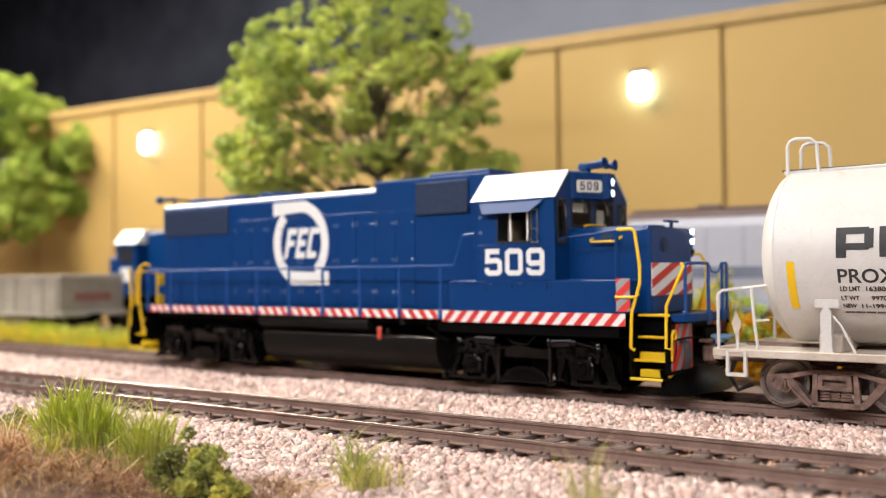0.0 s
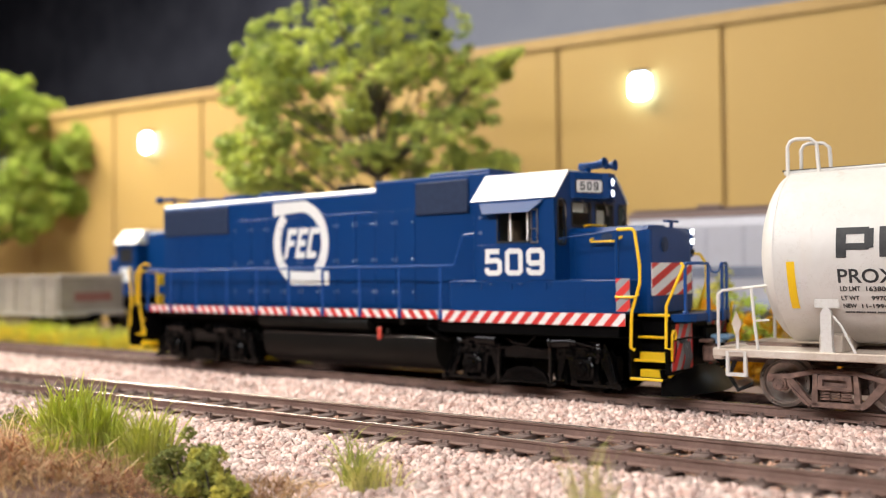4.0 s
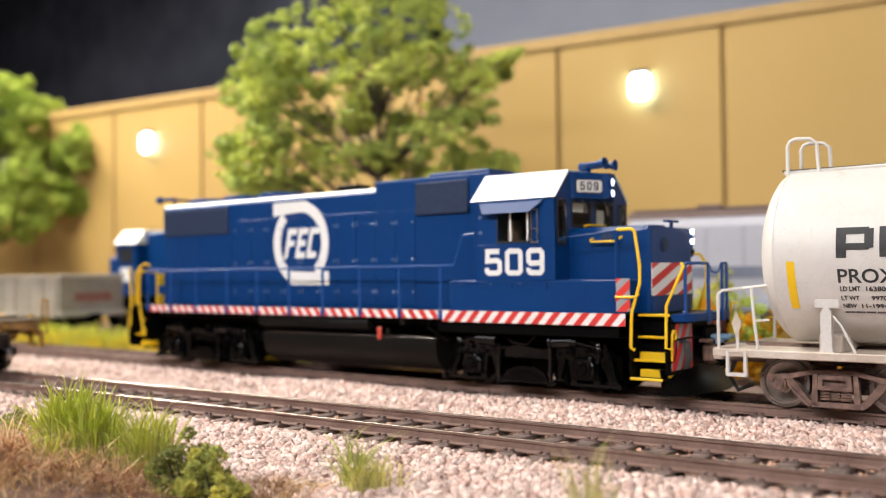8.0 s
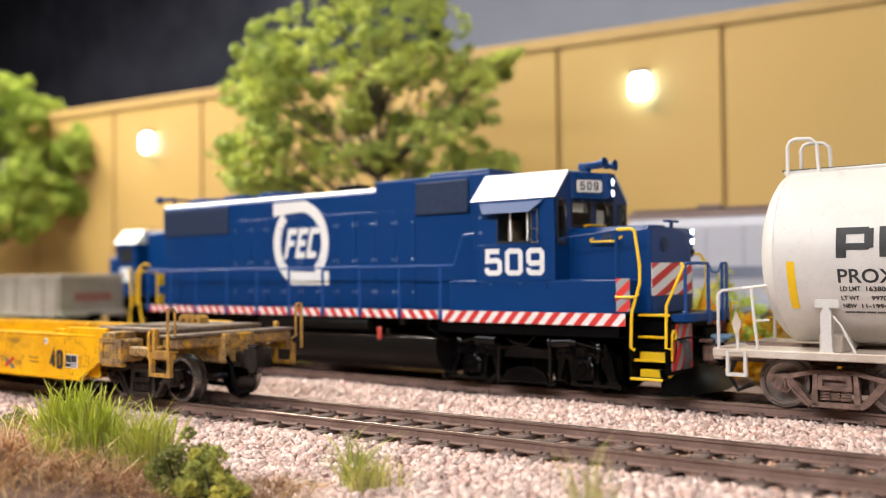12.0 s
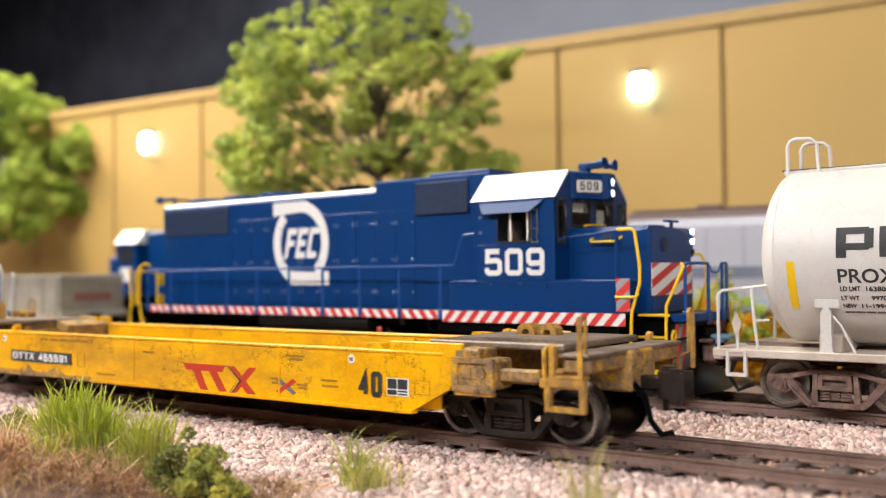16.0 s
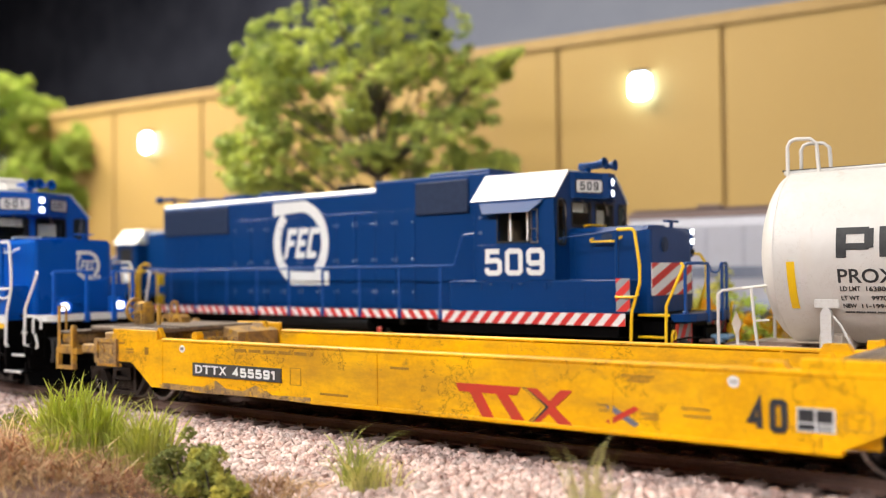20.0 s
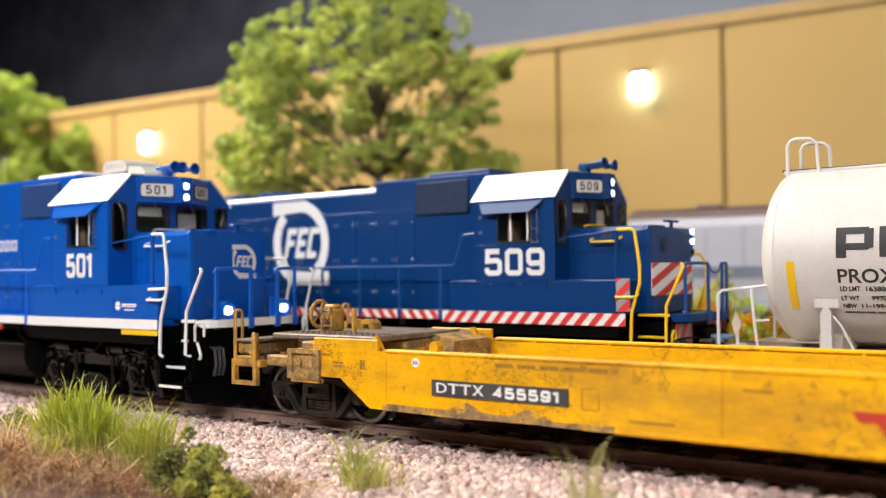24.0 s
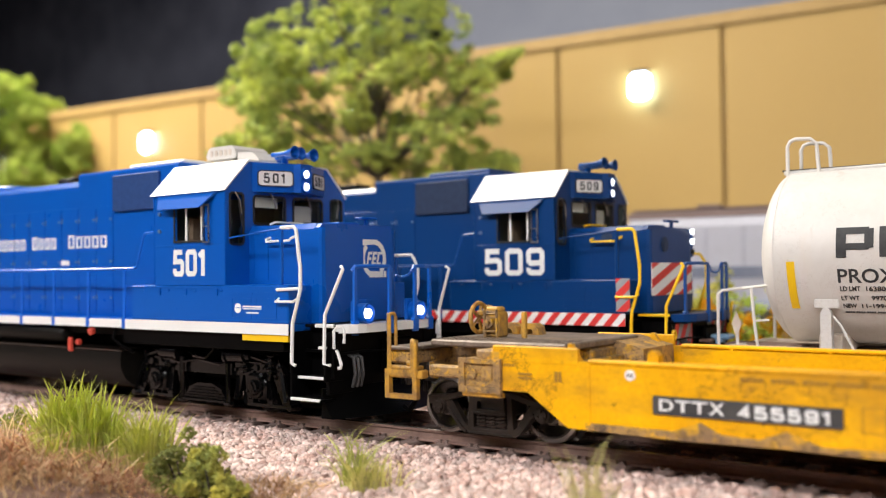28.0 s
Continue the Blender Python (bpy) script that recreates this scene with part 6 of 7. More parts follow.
part("chevron_line", Shape().prism([(239.62, 9.8), (239.95, 9.8), (243.35, 7.2), (241.0, 4.8), (240.7, 4.8), (242.95, 7.2)], -18.2, -18.24), WELLYEL, em2)
cross = Shape()
cross.prism([(257.9, 8.4), (258.6, 7.9), (254.1, 5.4), (253.4, 5.9)], -18.0, -18.16)
xm = part("cross_mark", cross, RUSTRED, well_car, "small red and blue cross mark")
part("cross_bar", Shape().prism([(254.1, 8.4), (253.4, 7.9), (257.9, 5.4), (258.6, 5.9)], -18.0, -18.13), material("faded_blue_mark", (0.10, 0.12, 0.20, 1), 0.6, 0, (0.25, 0.16, 0.08, 1), 900, 250, 0.7), xm)
info = part("data_panel", Shape().box(280.5, 285.2, -18.2, -18.0, 6.9, 9.9), LETTER, well_car, "white data panel with black blocks")
part("data_block", Shape().box(280.7, 282.7, -18.28, -18.2, 8.1, 9.75).box(282.95, 285.0, -18.28, -18.2, 8.1, 9.75).box(280.7, 282.7, -18.28, -18.2, 7.1, 7.9).box(282.95, 285.0, -18.28, -18.2, 7.1, 7.35).box(282.95, 285.0, -18.28, -18.2, 7.6, 7.85), INK, info)
part("data_outline", Shape().ring([(286.4, 7.4), (289.6, 7.4), (289.6, 9.8), (286.4, 9.8)], [(286.5, 7.5), (289.5, 7.5), (289.5, 9.7), (286.5, 9.7)], -18.0, -18.12), STENCIL, well_car)
part("data_outline", Shape().ring([(188.8, 7.2), (191.6, 7.2), (191.6, 10.4), (188.8, 10.4)], [(188.9, 7.3), (191.5, 7.3), (191.5, 10.3), (188.9, 10.3)], -18.0, -18.12), STENCIL, well_car)
for x in (157.7, 272.3):
    tag = part("white_tag", Shape().prism([(x + 0.8 * math.cos(a * 0.3927), 12.7 + 0.8 * math.sin(a * 0.3927)) for a in range(16)], -18.0, -18.1), BOARD, well_car, "round white stencil tag")
    part("tag_bar", Shape().box(x - 0.45, x - 0.28, -18.16, -18.08, 12.4, 13.0).box(x - 0.1, x + 0.08, -18.16, -18.08, 12.4, 13.0).box(x + 0.22, x + 0.45, -18.16, -18.08, 12.4, 13.0), WELLGREY, tag)
part("chord_hook", Shape().prism([(160.2, 14.5), (160.2, 15.7), (160.6, 16.2), (161.4, 16.2), (161.9, 15.6), (161.9, 14.5)], -17.6, -16.0), WELLYEL, well_car, "yellow locking hook on the top chord")
lines = Shape()
rnd = random.Random(4)
for x0, x1, z in ((213, 217, 11.4), (256, 261, 12.4), (257, 260, 11.8), (196.5, 203, 5.9), (252, 254.4, 8.0), (252.4, 254.2, 7.2), (259, 261.4, 7.2), (259.4, 261.6, 6.6), (265, 269, 8.4), (265.3, 268.8, 7.4), (135.5, 138, 13.0)):
    x = x0
    while x < x1:
        w = rnd.uniform(0.14, 0.4)
        lines.box(x, x + w, -18.16, -18.0, z, z + 0.4)
        x += w + 0.2
for k in range(26):
    x = 173.6 + k * 0.82
    if k % 5 != 4:
        lines.box(x, x + 0.26, -18.16, -18.0, 12.75, 13.35).box(x + 0.36, x + 0.6, -18.16, -18.0, 12.75, 13.35)
for k in range(2):
    lines.box(145.4 + k * 0.7, 145.8 + k * 0.7, -18.2, -18.0, 11.0, 12.6)
    lines.box(139.0, 141.4, -18.2, -18.0, 11.2 + k * 0.6, 11.5 + k * 0.6)
tagged(part("stencil_bar", lines, STENCIL, well_car), "rows of small unreadable stencils", kind="stuff")


# ---- tank car behind the parked engine ----
tank_car = thing("tank_car", "white cylindrical tank car with dusty rust-brown trucks, parked", "freight car", BACK)
R, ZC, TX0, TX1 = 17.6, 30.2, 114.0, 300.0
prof = [(R * math.sin(radians(a)), 6.2 * (1 - math.cos(radians(a)))) for a in (2, 18, 34, 48, 60, 70, 78, 84, 88)]
rows = [(max(r, 0.3), z) for r, z in prof] + [(R, 7.5), (R, TX1 - TX0 - 7.5)] + [(max(r, 0.3), TX1 - TX0 - z) for r, z in reversed(prof)]
part("tank", Shape().lathe(rows, 64, Matrix.Translation((TX0, 0, ZC)) @ Matrix.Rotation(radians(90), 4, "Y")), TANKWHITE, tank_car, "dusty white steel tank", smooth=True)
for x in (119.5, 175, 235, 293):
    part("weld_band", Shape().lathe([(R, 0), (R + 0.06, 0.1), (R + 0.06, 0.3), (R, 0.4)], 64, Matrix.Translation((x, 0, ZC)) @ Matrix.Rotation(radians(90), 4, "Y"), cap=False), TANKWHITE, tank_car, smooth=True)
part("end_deck", Shape().box(106.5, 141, -14.5, 14.5, 10.6, 11.6, 0.2).box(107, 109, -16.6, 16.6, 9.6, 12.0, 0.3), TANKDECK, tank_car)
part("side_deck", Shape().box(107, 304, -16.8, -15.6, 10.2, 11.8, 0.2).box(107, 304, 15.6, 16.8, 10.2, 11.8, 0.2), TANKDECK, tank_car)
part("center_sill", Shape().box(104, 306, -3.2, 3.2, 8.0, 12.0, 0.3), TRUCKRUST, tank_car)
for x in (129.0, 282.0):
    for s in (-1, 1):
        part("saddle_post", Shape().prism([(x - 1.2, 11.6), (x - 0.9, 13.0), (x - 0.9, 19.2), (x - 0.3, 20.2), (x + 0.5, 20.2), (x + 1.1, 19.2), (x + 1.1, 13.0), (x + 1.4, 11.6)], s * 14.8, s * 16.2), TANKWHITE, tank_car)
        part("saddle_pad", Shape().box(x - 2.2, x + 2.4, min(s * 14.2, s * 15.7), max(s * 14.2, s * 15.7), 20.0, 21.8, 0.2), TANKWHITE, tank_car)
        part("saddle_brace", Shape().wire([(x + 1.4, s * 16.0, 18.6), (x + 2.8, s * 16.2, 17.0), (x + 5.4, s * 16.3, 11.8)], 0.26, 6), TANKWHITE, tank_car)
    part("saddle", Shape().box(x - 2.2, x + 2.2, -13, 13, 11.4, 15.0, 0.3), TANKDECK, tank_car)
for s in (-1, 1):
    part("end_rail", Shape().wire([(108.2, s * 16.4, 11.6), (108.2, s * 16.4, 22.6), (108.9, s * 16.0, 23.4), (112, s * 13.2, 23.8), (118, s * 14.6, 24.4)], 0.32, 7), TANKWHITE, tank_car)
    part("end_rail_post", Shape().wire([(114.5, s * 15.0, 23.9), (115.2, s * 15.4, 17.0), (116.0, s * 15.8, 11.7)], 0.32, 7), TANKWHITE, tank_car)
    part("ladder_rung", Shape().wire([(115.2, s * 15.4, 17.4), (118, s * 15.2, 17.6)], 0.22, 6), TANKWHITE, tank_car)
    stp = Shape().ring([(109.8, 6.4), (114.0, 6.4), (114.0, 11.4), (109.8, 11.4)], [(110.4, 7.1), (113.4, 7.1), (113.4, 11.2), (110.4, 11.2)], s * 16.2, s * 17.0)
    part("side_step", stp, TANKWHITE, tank_car)
    part("walk_rail", Shape().wire([(118.2, s * 4.8, 47.2), (200, s * 4.8, 47.8), (292, s * 4.8, 47.2)], 0.4, 6), TANKWHITE, tank_car)
for y in (-5.2, 3.4):
    part("top_hoop", Shape().wire([(119.0, y, 46.2), (119.0, y, 52.6), (119.6, y, 53.6), (120.6, y, 54.0), (123.6, y, 53.8), (124.8, y, 52.8), (125.2, y, 46.6)], 0.38, 8), TANKWHITE, tank_car, "white hoop grab rail")
part("running_board", Shape().box(117.5, 200, -4.4, 4.4, 47.6, 47.9, 0.1), GASKET, tank_car, "dark roof walkway")
for k in range(8):
    part("board_support", Shape().box(119 + k * 11, 120.6 + k * 11, -4.8, 4.8, 46.6, 47.6, 0.1), TANKWHITE, tank_car)


def tank_wrap(ob):
    """Lays flat lettering onto the tank's curve."""
    for v in ob.data.vertices:
        x, y, z = v.co / MM
        proud = -(y + R)
        a = (z - ZC) / R
        v.co = Vector((x, -(R + 0.05 + proud) * math.cos(a), ZC + (R + 0.05 + proud) * math.sin(a))) * MM
    return ob


def tank_block(name, shape, mat, label=""):
    ob = part(name, shape, mat, tank_car, label)
    bm = bmesh.new()
    bm.from_mesh(ob.data)
    bmesh.ops.subdivide_edges(bm, edges=[e for e in bm.edges if abs(e.verts[0].co.z - e.verts[1].co.z) > 0.002], cuts=5, use_grid_fill=True)
    bm.to_mesh(ob.data)
    bm.free()
    return tank_wrap(ob)


tank_block("conspicuity_bar", Shape().box(122.4, 123.9, -R - 0.1, -R, 19.4, 29.0), YELLOW, "tall yellow safety bar")
blk = Shape()
blk.box(131.6, 133.4, -R - 0.1, -R, 29.6, 35.2)
blk.box(133.4, 137.4, -R - 0.1, -R, 33.9, 35.2).box(133.4, 137.4, -R - 0.1, -R, 31.0, 32.2).box(136.6, 138.2, -R - 0.1, -R, 31.3, 34.9)
blk.box(139.2, 141.0, -R - 0.1, -R, 29.6, 35.2).box(141, 146, -R - 0.1, -R, 33.9, 35.2)
tank_block("owner_block", blk, INK, "bold black block lettering shapes")
for text, x, z, w, h in (("PROX", 131.7, 24.8, 10.2, 2.7), ("LD LMT", 131.9, 23.2, 3.6, 0.95), ("163800 LB", 136.5, 23.2, 6.0, 0.95), ("LT WT", 131.9, 21.3, 3.2, 0.95), ("99700 LB", 137.2, 21.3, 5.3, 0.95), ("NEW", 132.0, 19.6, 2.4, 0.95), ("11-1994", 135.3, 19.6, 4.6, 0.95)):
    tank_wrap(lettering("car_mark", text, w, h, INK, tank_car, on_side(x, -R, z), bold=0.015))
small = Shape()
for k in range(17):
    small.box(132.2 + k * 0.42 + (k // 4) * 0.2, 132.5 + k * 0.42 + (k // 4) * 0.2, -R - 0.08, -R, 18.45, 18.8)
tank_block("small_print", small, INK)
for x in (129.4, 282.0):
    tr, _ = freight_truck(tank_car, x, TRUCKRUST, r=5.0, base=21.0, face=WHEELBRIGHT)
part("coupler", Shape().box(99.5, 105, -1.3, 1.3, 8.2, 10.8, 0.3).box(98.6, 101.5, -2.4, 2.0, 7.4, 11.4, 0.5), TRUCKRUST, tank_car)
part("hazard_placard", Shape().prism([(111.0, 16.8), (112.0, 14.0), (113.0, 16.8), (112.0, 19.4)], -16.6, -16.4), TANKDECK, tank_car, "weathered pale diamond placard")
part("placard_bracket", Shape().box(111.7, 112.3, -16.4, -16.0, 11.6, 17.0), TANKWHITE, tank_car)
part("air_hose", Shape().wire([(106.5, -2.6, 9.0), (105, -3.2, 5.0), (107, -3.2, 2.0), (110, -2.8, 3.4)], 0.5, 7), GASKET, tank_car)

# ---- background rolling stock ----
def plain_track(x0, x1, m, label):
    t = thing("railway_track", label, "track", m, "tracks", "structure")
    for s in (-1, 1):
        part("rail", Shape().box(x0, x1, s * 8.25 - 0.5, s * 8.25 + 0.5, -2.1, 0, 0.1), RAILSIDE, t)
    tt = Shape()
    x = x0
    while x < x1:
        tt.box(x - 1.4, x + 1.4, -15, 15, -4.6, -2.1)
        x += 7.0
    part("tie_row", tt, TIE, t)
    return t


SIDING_A = pose(-0.191, 0.117, 0, 0, 0, -1.0)
SIDING_B = pose(-0.207, 0.172, 0, 0, 0, 3.0)
SIDING_C = pose(0.074, 0.222, 0, 0, 0, 5.4)
plain_track(-260, 240, SIDING_A, "far siding with rusty rails among weeds")
plain_track(-260, 160, SIDING_B, "far siding beside the warehouse")
plain_track(-80, 320, SIDING_C, "siding along the warehouse wall")

gon = thing("gondola_car", "weathered grey gondola car on a siding", "freight car", SIDING_A)
for s in (-1, 1):
    part("side", Shape().box(-160, 12, min(s * 15.6, s * 16.4), max(s * 15.6, s * 16.4), 10.5, 28.2, 0.2).box(-160, 12, min(s * 16.4, s * 17.2), max(s * 16.4, s * 17.2), 27.2, 28.6, 0.2), GONDOLA, gon)
    for k in range(15):
        part("side_post", Shape().box(-158 + k * 12, -156.6 + k * 12, min(s * 16.4, s * 17.2), max(s * 16.4, s * 17.2), 10.5, 27.2, 0.2), GONDOLA, gon)
    part("bottom_rail", Shape().box(-160, 12, min(s * 16.0, s * 17.4), max(s * 16.0, s * 17.4), 9.4, 11.0, 0.2), GONDOLA, gon)
part("floor", Shape().box(-160, 12, -15.6, 15.6, 10.5, 12), GONDOLA, gon)
for x in (12, -161.2):
    part("end", Shape().box(x, x + 1.2, -16.4, 16.4, 10.5, 28.2, 0.3), GONDOLA, gon)
part("center_sill", Shape().box(-164, 16, -3, 3, 7.5, 10.6), BLACK, gon)
part("end_rim", Shape().box(12.0, 14.2, -17.0, 17.0, 27.2, 28.8, 0.3).box(13.2, 14.4, -17.0, 17.0, 9.4, 12.2, 0.3), material("pale_end_rim", (0.46, 0.43, 0.38, 1), 0.7), gon, "pale rim, lighter than the car side")
part("red_patch", Shape().box(13.2, 13.5, -9.0, 10.0, 16.4, 20.4, 0.1), material("faded_red_patch", (0.30, 0.13, 0.11, 1), 0.8), gon, "faded red stencil band")
for x in (-138, -10):
    freight_truck(gon, x, WELLTRUCK)

far_engine = thing("diesel_engine", "blue model diesel engine with white cab roof, parked far back", "locomotive", SIDING_B, "diesel engines")
part("cab", Shape().prism([(-17, 18), (-17, 45), (-11.4, 50.8), (11.4, 50.8), (17, 45), (17, 18)], -8, 8, "x"), NAVY, far_engine)
part("cab_roof", Shape().prism([(-18, 44.5), (-11.6, 51.2), (11.6, 51.2), (18, 44.5)], -8.6, 8.6, "x"), WHITE, far_engine, "white cab roof")
part("side_window", Shape().box(-5, 5, -17.3, -17.0, 34.5, 42, 0.1), GASKET, far_engine)
part("front_window", Shape().box(8.0, 8.3, -9, 9, 38, 43.6, 0.1), GASKET, far_engine)
part("short_nose", Shape().box(-22, -8, -11, 11, 18, 37.5, 0.8), NAVY, far_engine)
part("long_hood", Shape().box(8, 140, -10.8, 10.8, 18, 50.4, 0.8), NAVY, far_engine)
part("emblem", Shape().box(-4, 4, -17.35, -17.0, 25, 32), LETTER, far_engine, "pale emblem block")
part("walkway", Shape().box(-40, 146, -17.4, 17.4, 15.8, 18, 0.2), BLACK, far_engine)
part("main_frame", Shape().box(-38, 144, -9, 9, 9, 16), BLACK, far_engine)
part("fuel_tank", Shape().box(24, 84, -16, 16, 3, 12, 1.5), TANKGREY, far_engine)
for x in (-4, 112):
    freight_truck(far_engine, x, BLACK, r=5.6, base=30)

hop = thing("covered_hopper", "pale grey covered hopper car with grimy brown roof", "freight car", SIDING_C)
part("body", Shape().prism([(-16.5, 16), (-17.2, 24), (-17.2, 44), (-13, 48.6), (13, 48.6), (17.2, 44), (17.2, 24), (16.5, 16)], -24, 150, "x"), HOPPER, hop)
part("roof", Shape().prism([(-14.4, 47.6), (-12.6, 50.2), (12.6, 50.2), (14.4, 47.6)], -25, 151, "x"), HOPPERROOF, hop, "grimy brown roof")
part("roof_walk", Shape().box(-26, 152, -5, 5, 51.0, 51.8, 0.1).box(0, 9, -5, 5, 50, 53, 0.5).box(60, 69, -5, 5, 50, 53, 0.5), HOPPERROOF, hop)
for k in range(13):
    part("side_rib", Shape().box(-22 + k * 14, -21 + k * 14, -17.5, -17.2, 29, 44, 0.1), HOPPER, hop)
for s in (-1, 1):
    part("side_sill", Shape().box(-26, 152, min(s * 16, s * 17.4), max(s * 16, s * 17.4), 12.5, 16.4, 0.2), PANEL, hop)
    part("name_band", Shape().box(-25.5, 151.5, min(s * 17.2, s * 17.6), max(s * 17.2, s * 17.6), 24.4, 28.7, 0.1), material("slate_blue_band", (0.13, 0.15, 0.21, 1), 0.7, 0, (0.20, 0.21, 0.26, 1), 400, 60, 0.8), hop, "slate-blue band along the lower side")
for x in (18, 62, 106):
    part("discharge_chute", Shape().prism([(x - 16, 18), (x + 16, 18), (x + 4, 5), (x - 4, 5)], -12, 12), PANEL, hop)
for x in (-8, 134):
    freight_truck(hop, x, WELLTRUCK)


# ---- greenery ----
def blades(name, spots, mat, seed, label, category, lean=0.35, kind="stuff", width=0.34):
    """A clump of grass: bent tapered blades. spots: rows of x, y, count, radius, height."""
    rnd = random.Random(seed)
    v, f = [], []
    for x, y, count, radius, height in spots:
        for _ in range(count):
            a, d = rnd.uniform(0, 6.283), radius * math.sqrt(rnd.random())
            px, py = x + d * math.cos(a), y + d * math.sin(a)
            z = land(px, py) - 0.3
            h = height * rnd.uniform(0.55, 1.0) * (1.0 - 0.3 * d / radius)
            b, c = rnd.uniform(0, 6.283), rnd.uniform(0, 6.283)
            out = lean * h * rnd.uniform(0.1, 1.0)
            ox, oy = (math.cos(a) * 0.5 + math.cos(b) * 0.7) * out, (math.sin(a) * 0.5 + math.sin(b) * 0.7) * out
            tip = h * rnd.choice((0.05, 0.1, 0.2, 0.4)) * (0.4 + lean)
            kx, ky = math.cos(c) * tip, math.sin(c) * tip
            droop = rnd.uniform(0.05, 0.22) + (0.25 if rnd.random() < 0.15 else 0)
            w = width * rnd.uniform(0.6, 1.2)
            t = rnd.uniform(0, 3.1416)
            wx, wy = math.cos(t) * w / 2, math.sin(t) * w / 2
            o = len(v)

            def at(q):
                return px + ox * q * q + kx * q ** 4, py + oy * q * q + ky * q ** 4, z + h * (q - droop * q ** 3)
            for q, k in ((0.0, 0.9), (0.35, 1.0), (0.65, 0.85), (0.85, 0.6)):
                cx, cy, cz = at(q)
                v += [(cx - wx * k, cy - wy * k, cz), (cx + wx * k, cy + wy * k, cz), (cx + wy * k * 0.5, cy - wx * k * 0.5, cz)]
            v.append(at(1.0))
            for q in (0, 3, 6):
                for i in range(3):
                    j = (i + 1) % 3
                    f.append((o + q + i, o + q + j, o + q + 3 + j, o + q + 3 + i))
            f += [(o + 9, o + 10, o + 12), (o + 10, o + 11, o + 12), (o + 11, o + 9, o + 12)]
    me = bpy.data.meshes.new(name)
    me.from_pydata([(a * MM, b * MM, c * MM) for a, b, c in v], [], f)
    me.materials.append(mat)
    return tagged(new(name, me), label, category, "", kind)


def clump_mesh(name, centres, mat, seed, grain, per):
    """Foliage: many small folded leaf flakes round the given clump centres (x, y, z, radius)."""
    rng = np.random.default_rng(seed)
    V, F, base = [], [], 0
    for x, y, z, r in centres:
        n = max(6, int(per * r * r))
        d = rng.normal(size=(n, 3))
        d /= np.linalg.norm(d, axis=1)[:, None]
        rad = r * rng.uniform(0.35, 1.05, n) ** 0.6
        c = np.array([x, y, z]) + d * rad[:, None] * np.array([1, 1, 0.8])
        a = rng.normal(size=(n, 3))
        a /= np.linalg.norm(a, axis=1)[:, None]
        b = np.cross(a, rng.normal(size=(n, 3)))
        b /= np.linalg.norm(b, axis=1)[:, None]
        s = (grain * rng.uniform(0.5, 1.3, n))[:, None]
        nrm = np.cross(a, b)
        p = np.stack([c - a * s, c - b * s * 0.7 + nrm * s * 0.3, c + a * s, c + b * s * 0.7 + nrm * s * 0.3, c + nrm * s * 0.7], 1)
        V.append(p.reshape(-1, 3))
        k = base + 5 * np.arange(n)
        F += [(i, i + 1, i + 4) for i in k] + [(i + 1, i + 2, i + 4) for i in k] + [(i + 2, i + 3, i + 4) for i in k] + [(i + 3, i, i + 4) for i in k]
        base += 5 * n
    V = np.concatenate(V) * MM
    me = bpy.data.meshes.new(name)
    me.from_pydata(V.tolist(), [], F)
    me.materials.append(mat)
    return me


def tree(x, y, height, lobes, seed, leaf, label, depth, grain=1.4, per=1.5, size=5.0, tufts=14, copies=2):
    """A model tree: forked trunk, bent limbs out to lobes (across, height, radius) and, round each, small leaf clumps with gaps."""
    rnd = random.Random(seed)
    z0 = land(x, y) - 0.5
    t = thing("tree", label, "tree", pose(x * MM, y * MM, z0 * MM), "trees")
    across, deep = Vector((0.804, 0.595, 0)), Vector((-0.595, 0.804, 0))
    forks = [Vector((0.5, 0.4, height * 0.30)), Vector((-1.5, 0.8, height * 0.44)), Vector((1.0, -0.6, height * 0.60))]
    trunk = Shape()
    for p, q, r, r2 in (((0, 0, -1), (0.8, 0.4, height * 0.14), 3.0, 2.5), ((0.8, 0.4, height * 0.14), forks[0], 2.5, 2.2), (forks[0], forks[1], 2.1, 1.6), (forks[1], forks[2], 1.6, 0.9)):
        trunk.rod(p, q, r, 10, r2)
    for k in range(5):
        a = k * 1.26
        trunk.rod((0, 0, 3), (math.cos(a) * 4.4, math.sin(a) * 4.4, -0.6), 1.3, 6, 0.4)
    part("trunk", trunk, BARK, t, "grey-brown forked trunk")
    cl = []
    for u, z, r in lobes:
        for c in range(copies):
            v = depth * math.sqrt(max(0.05, 1 - (u / 75) ** 2)) * rnd.uniform(-1, 1)
            e = across * (u + (rnd.uniform(-5, 5) if c else 0)) + deep * v + Vector((0, 0, z - z0 + (rnd.uniform(-4, 4) if c else 0)))
            f = forks[0] if z < height * 0.55 else forks[1] if z < height * 0.75 else forks[2]
            m = f.lerp(e, 0.5) + Vector((rnd.uniform(-3, 3), rnd.uniform(-3, 3), rnd.uniform(-1, 4)))
            w = rnd.uniform(0.3, 0.6)
            part("limb", Shape().rod(f, f.lerp(m, 0.55), w * 1.3, 6, w).rod(f.lerp(m, 0.55), m, w, 6, w * 0.8).rod(m, e, w * 0.8, 6, 0.25), BARK, t)
            for q in range(tufts):
                d = Vector((rnd.gauss(0, 1), rnd.gauss(0, 1), rnd.gauss(0, 0.75)))
                d = d / max(1.0, d.length / 1.7) * r * 0.64
                cl.append((e.x + d.x, e.y + d.y, e.z + d.z, size * rnd.uniform(0.5, 1.1)))
    cr = new("crown", clump_mesh("crown", cl, leaf, seed, grain, per))
    cr.parent = t
    return t


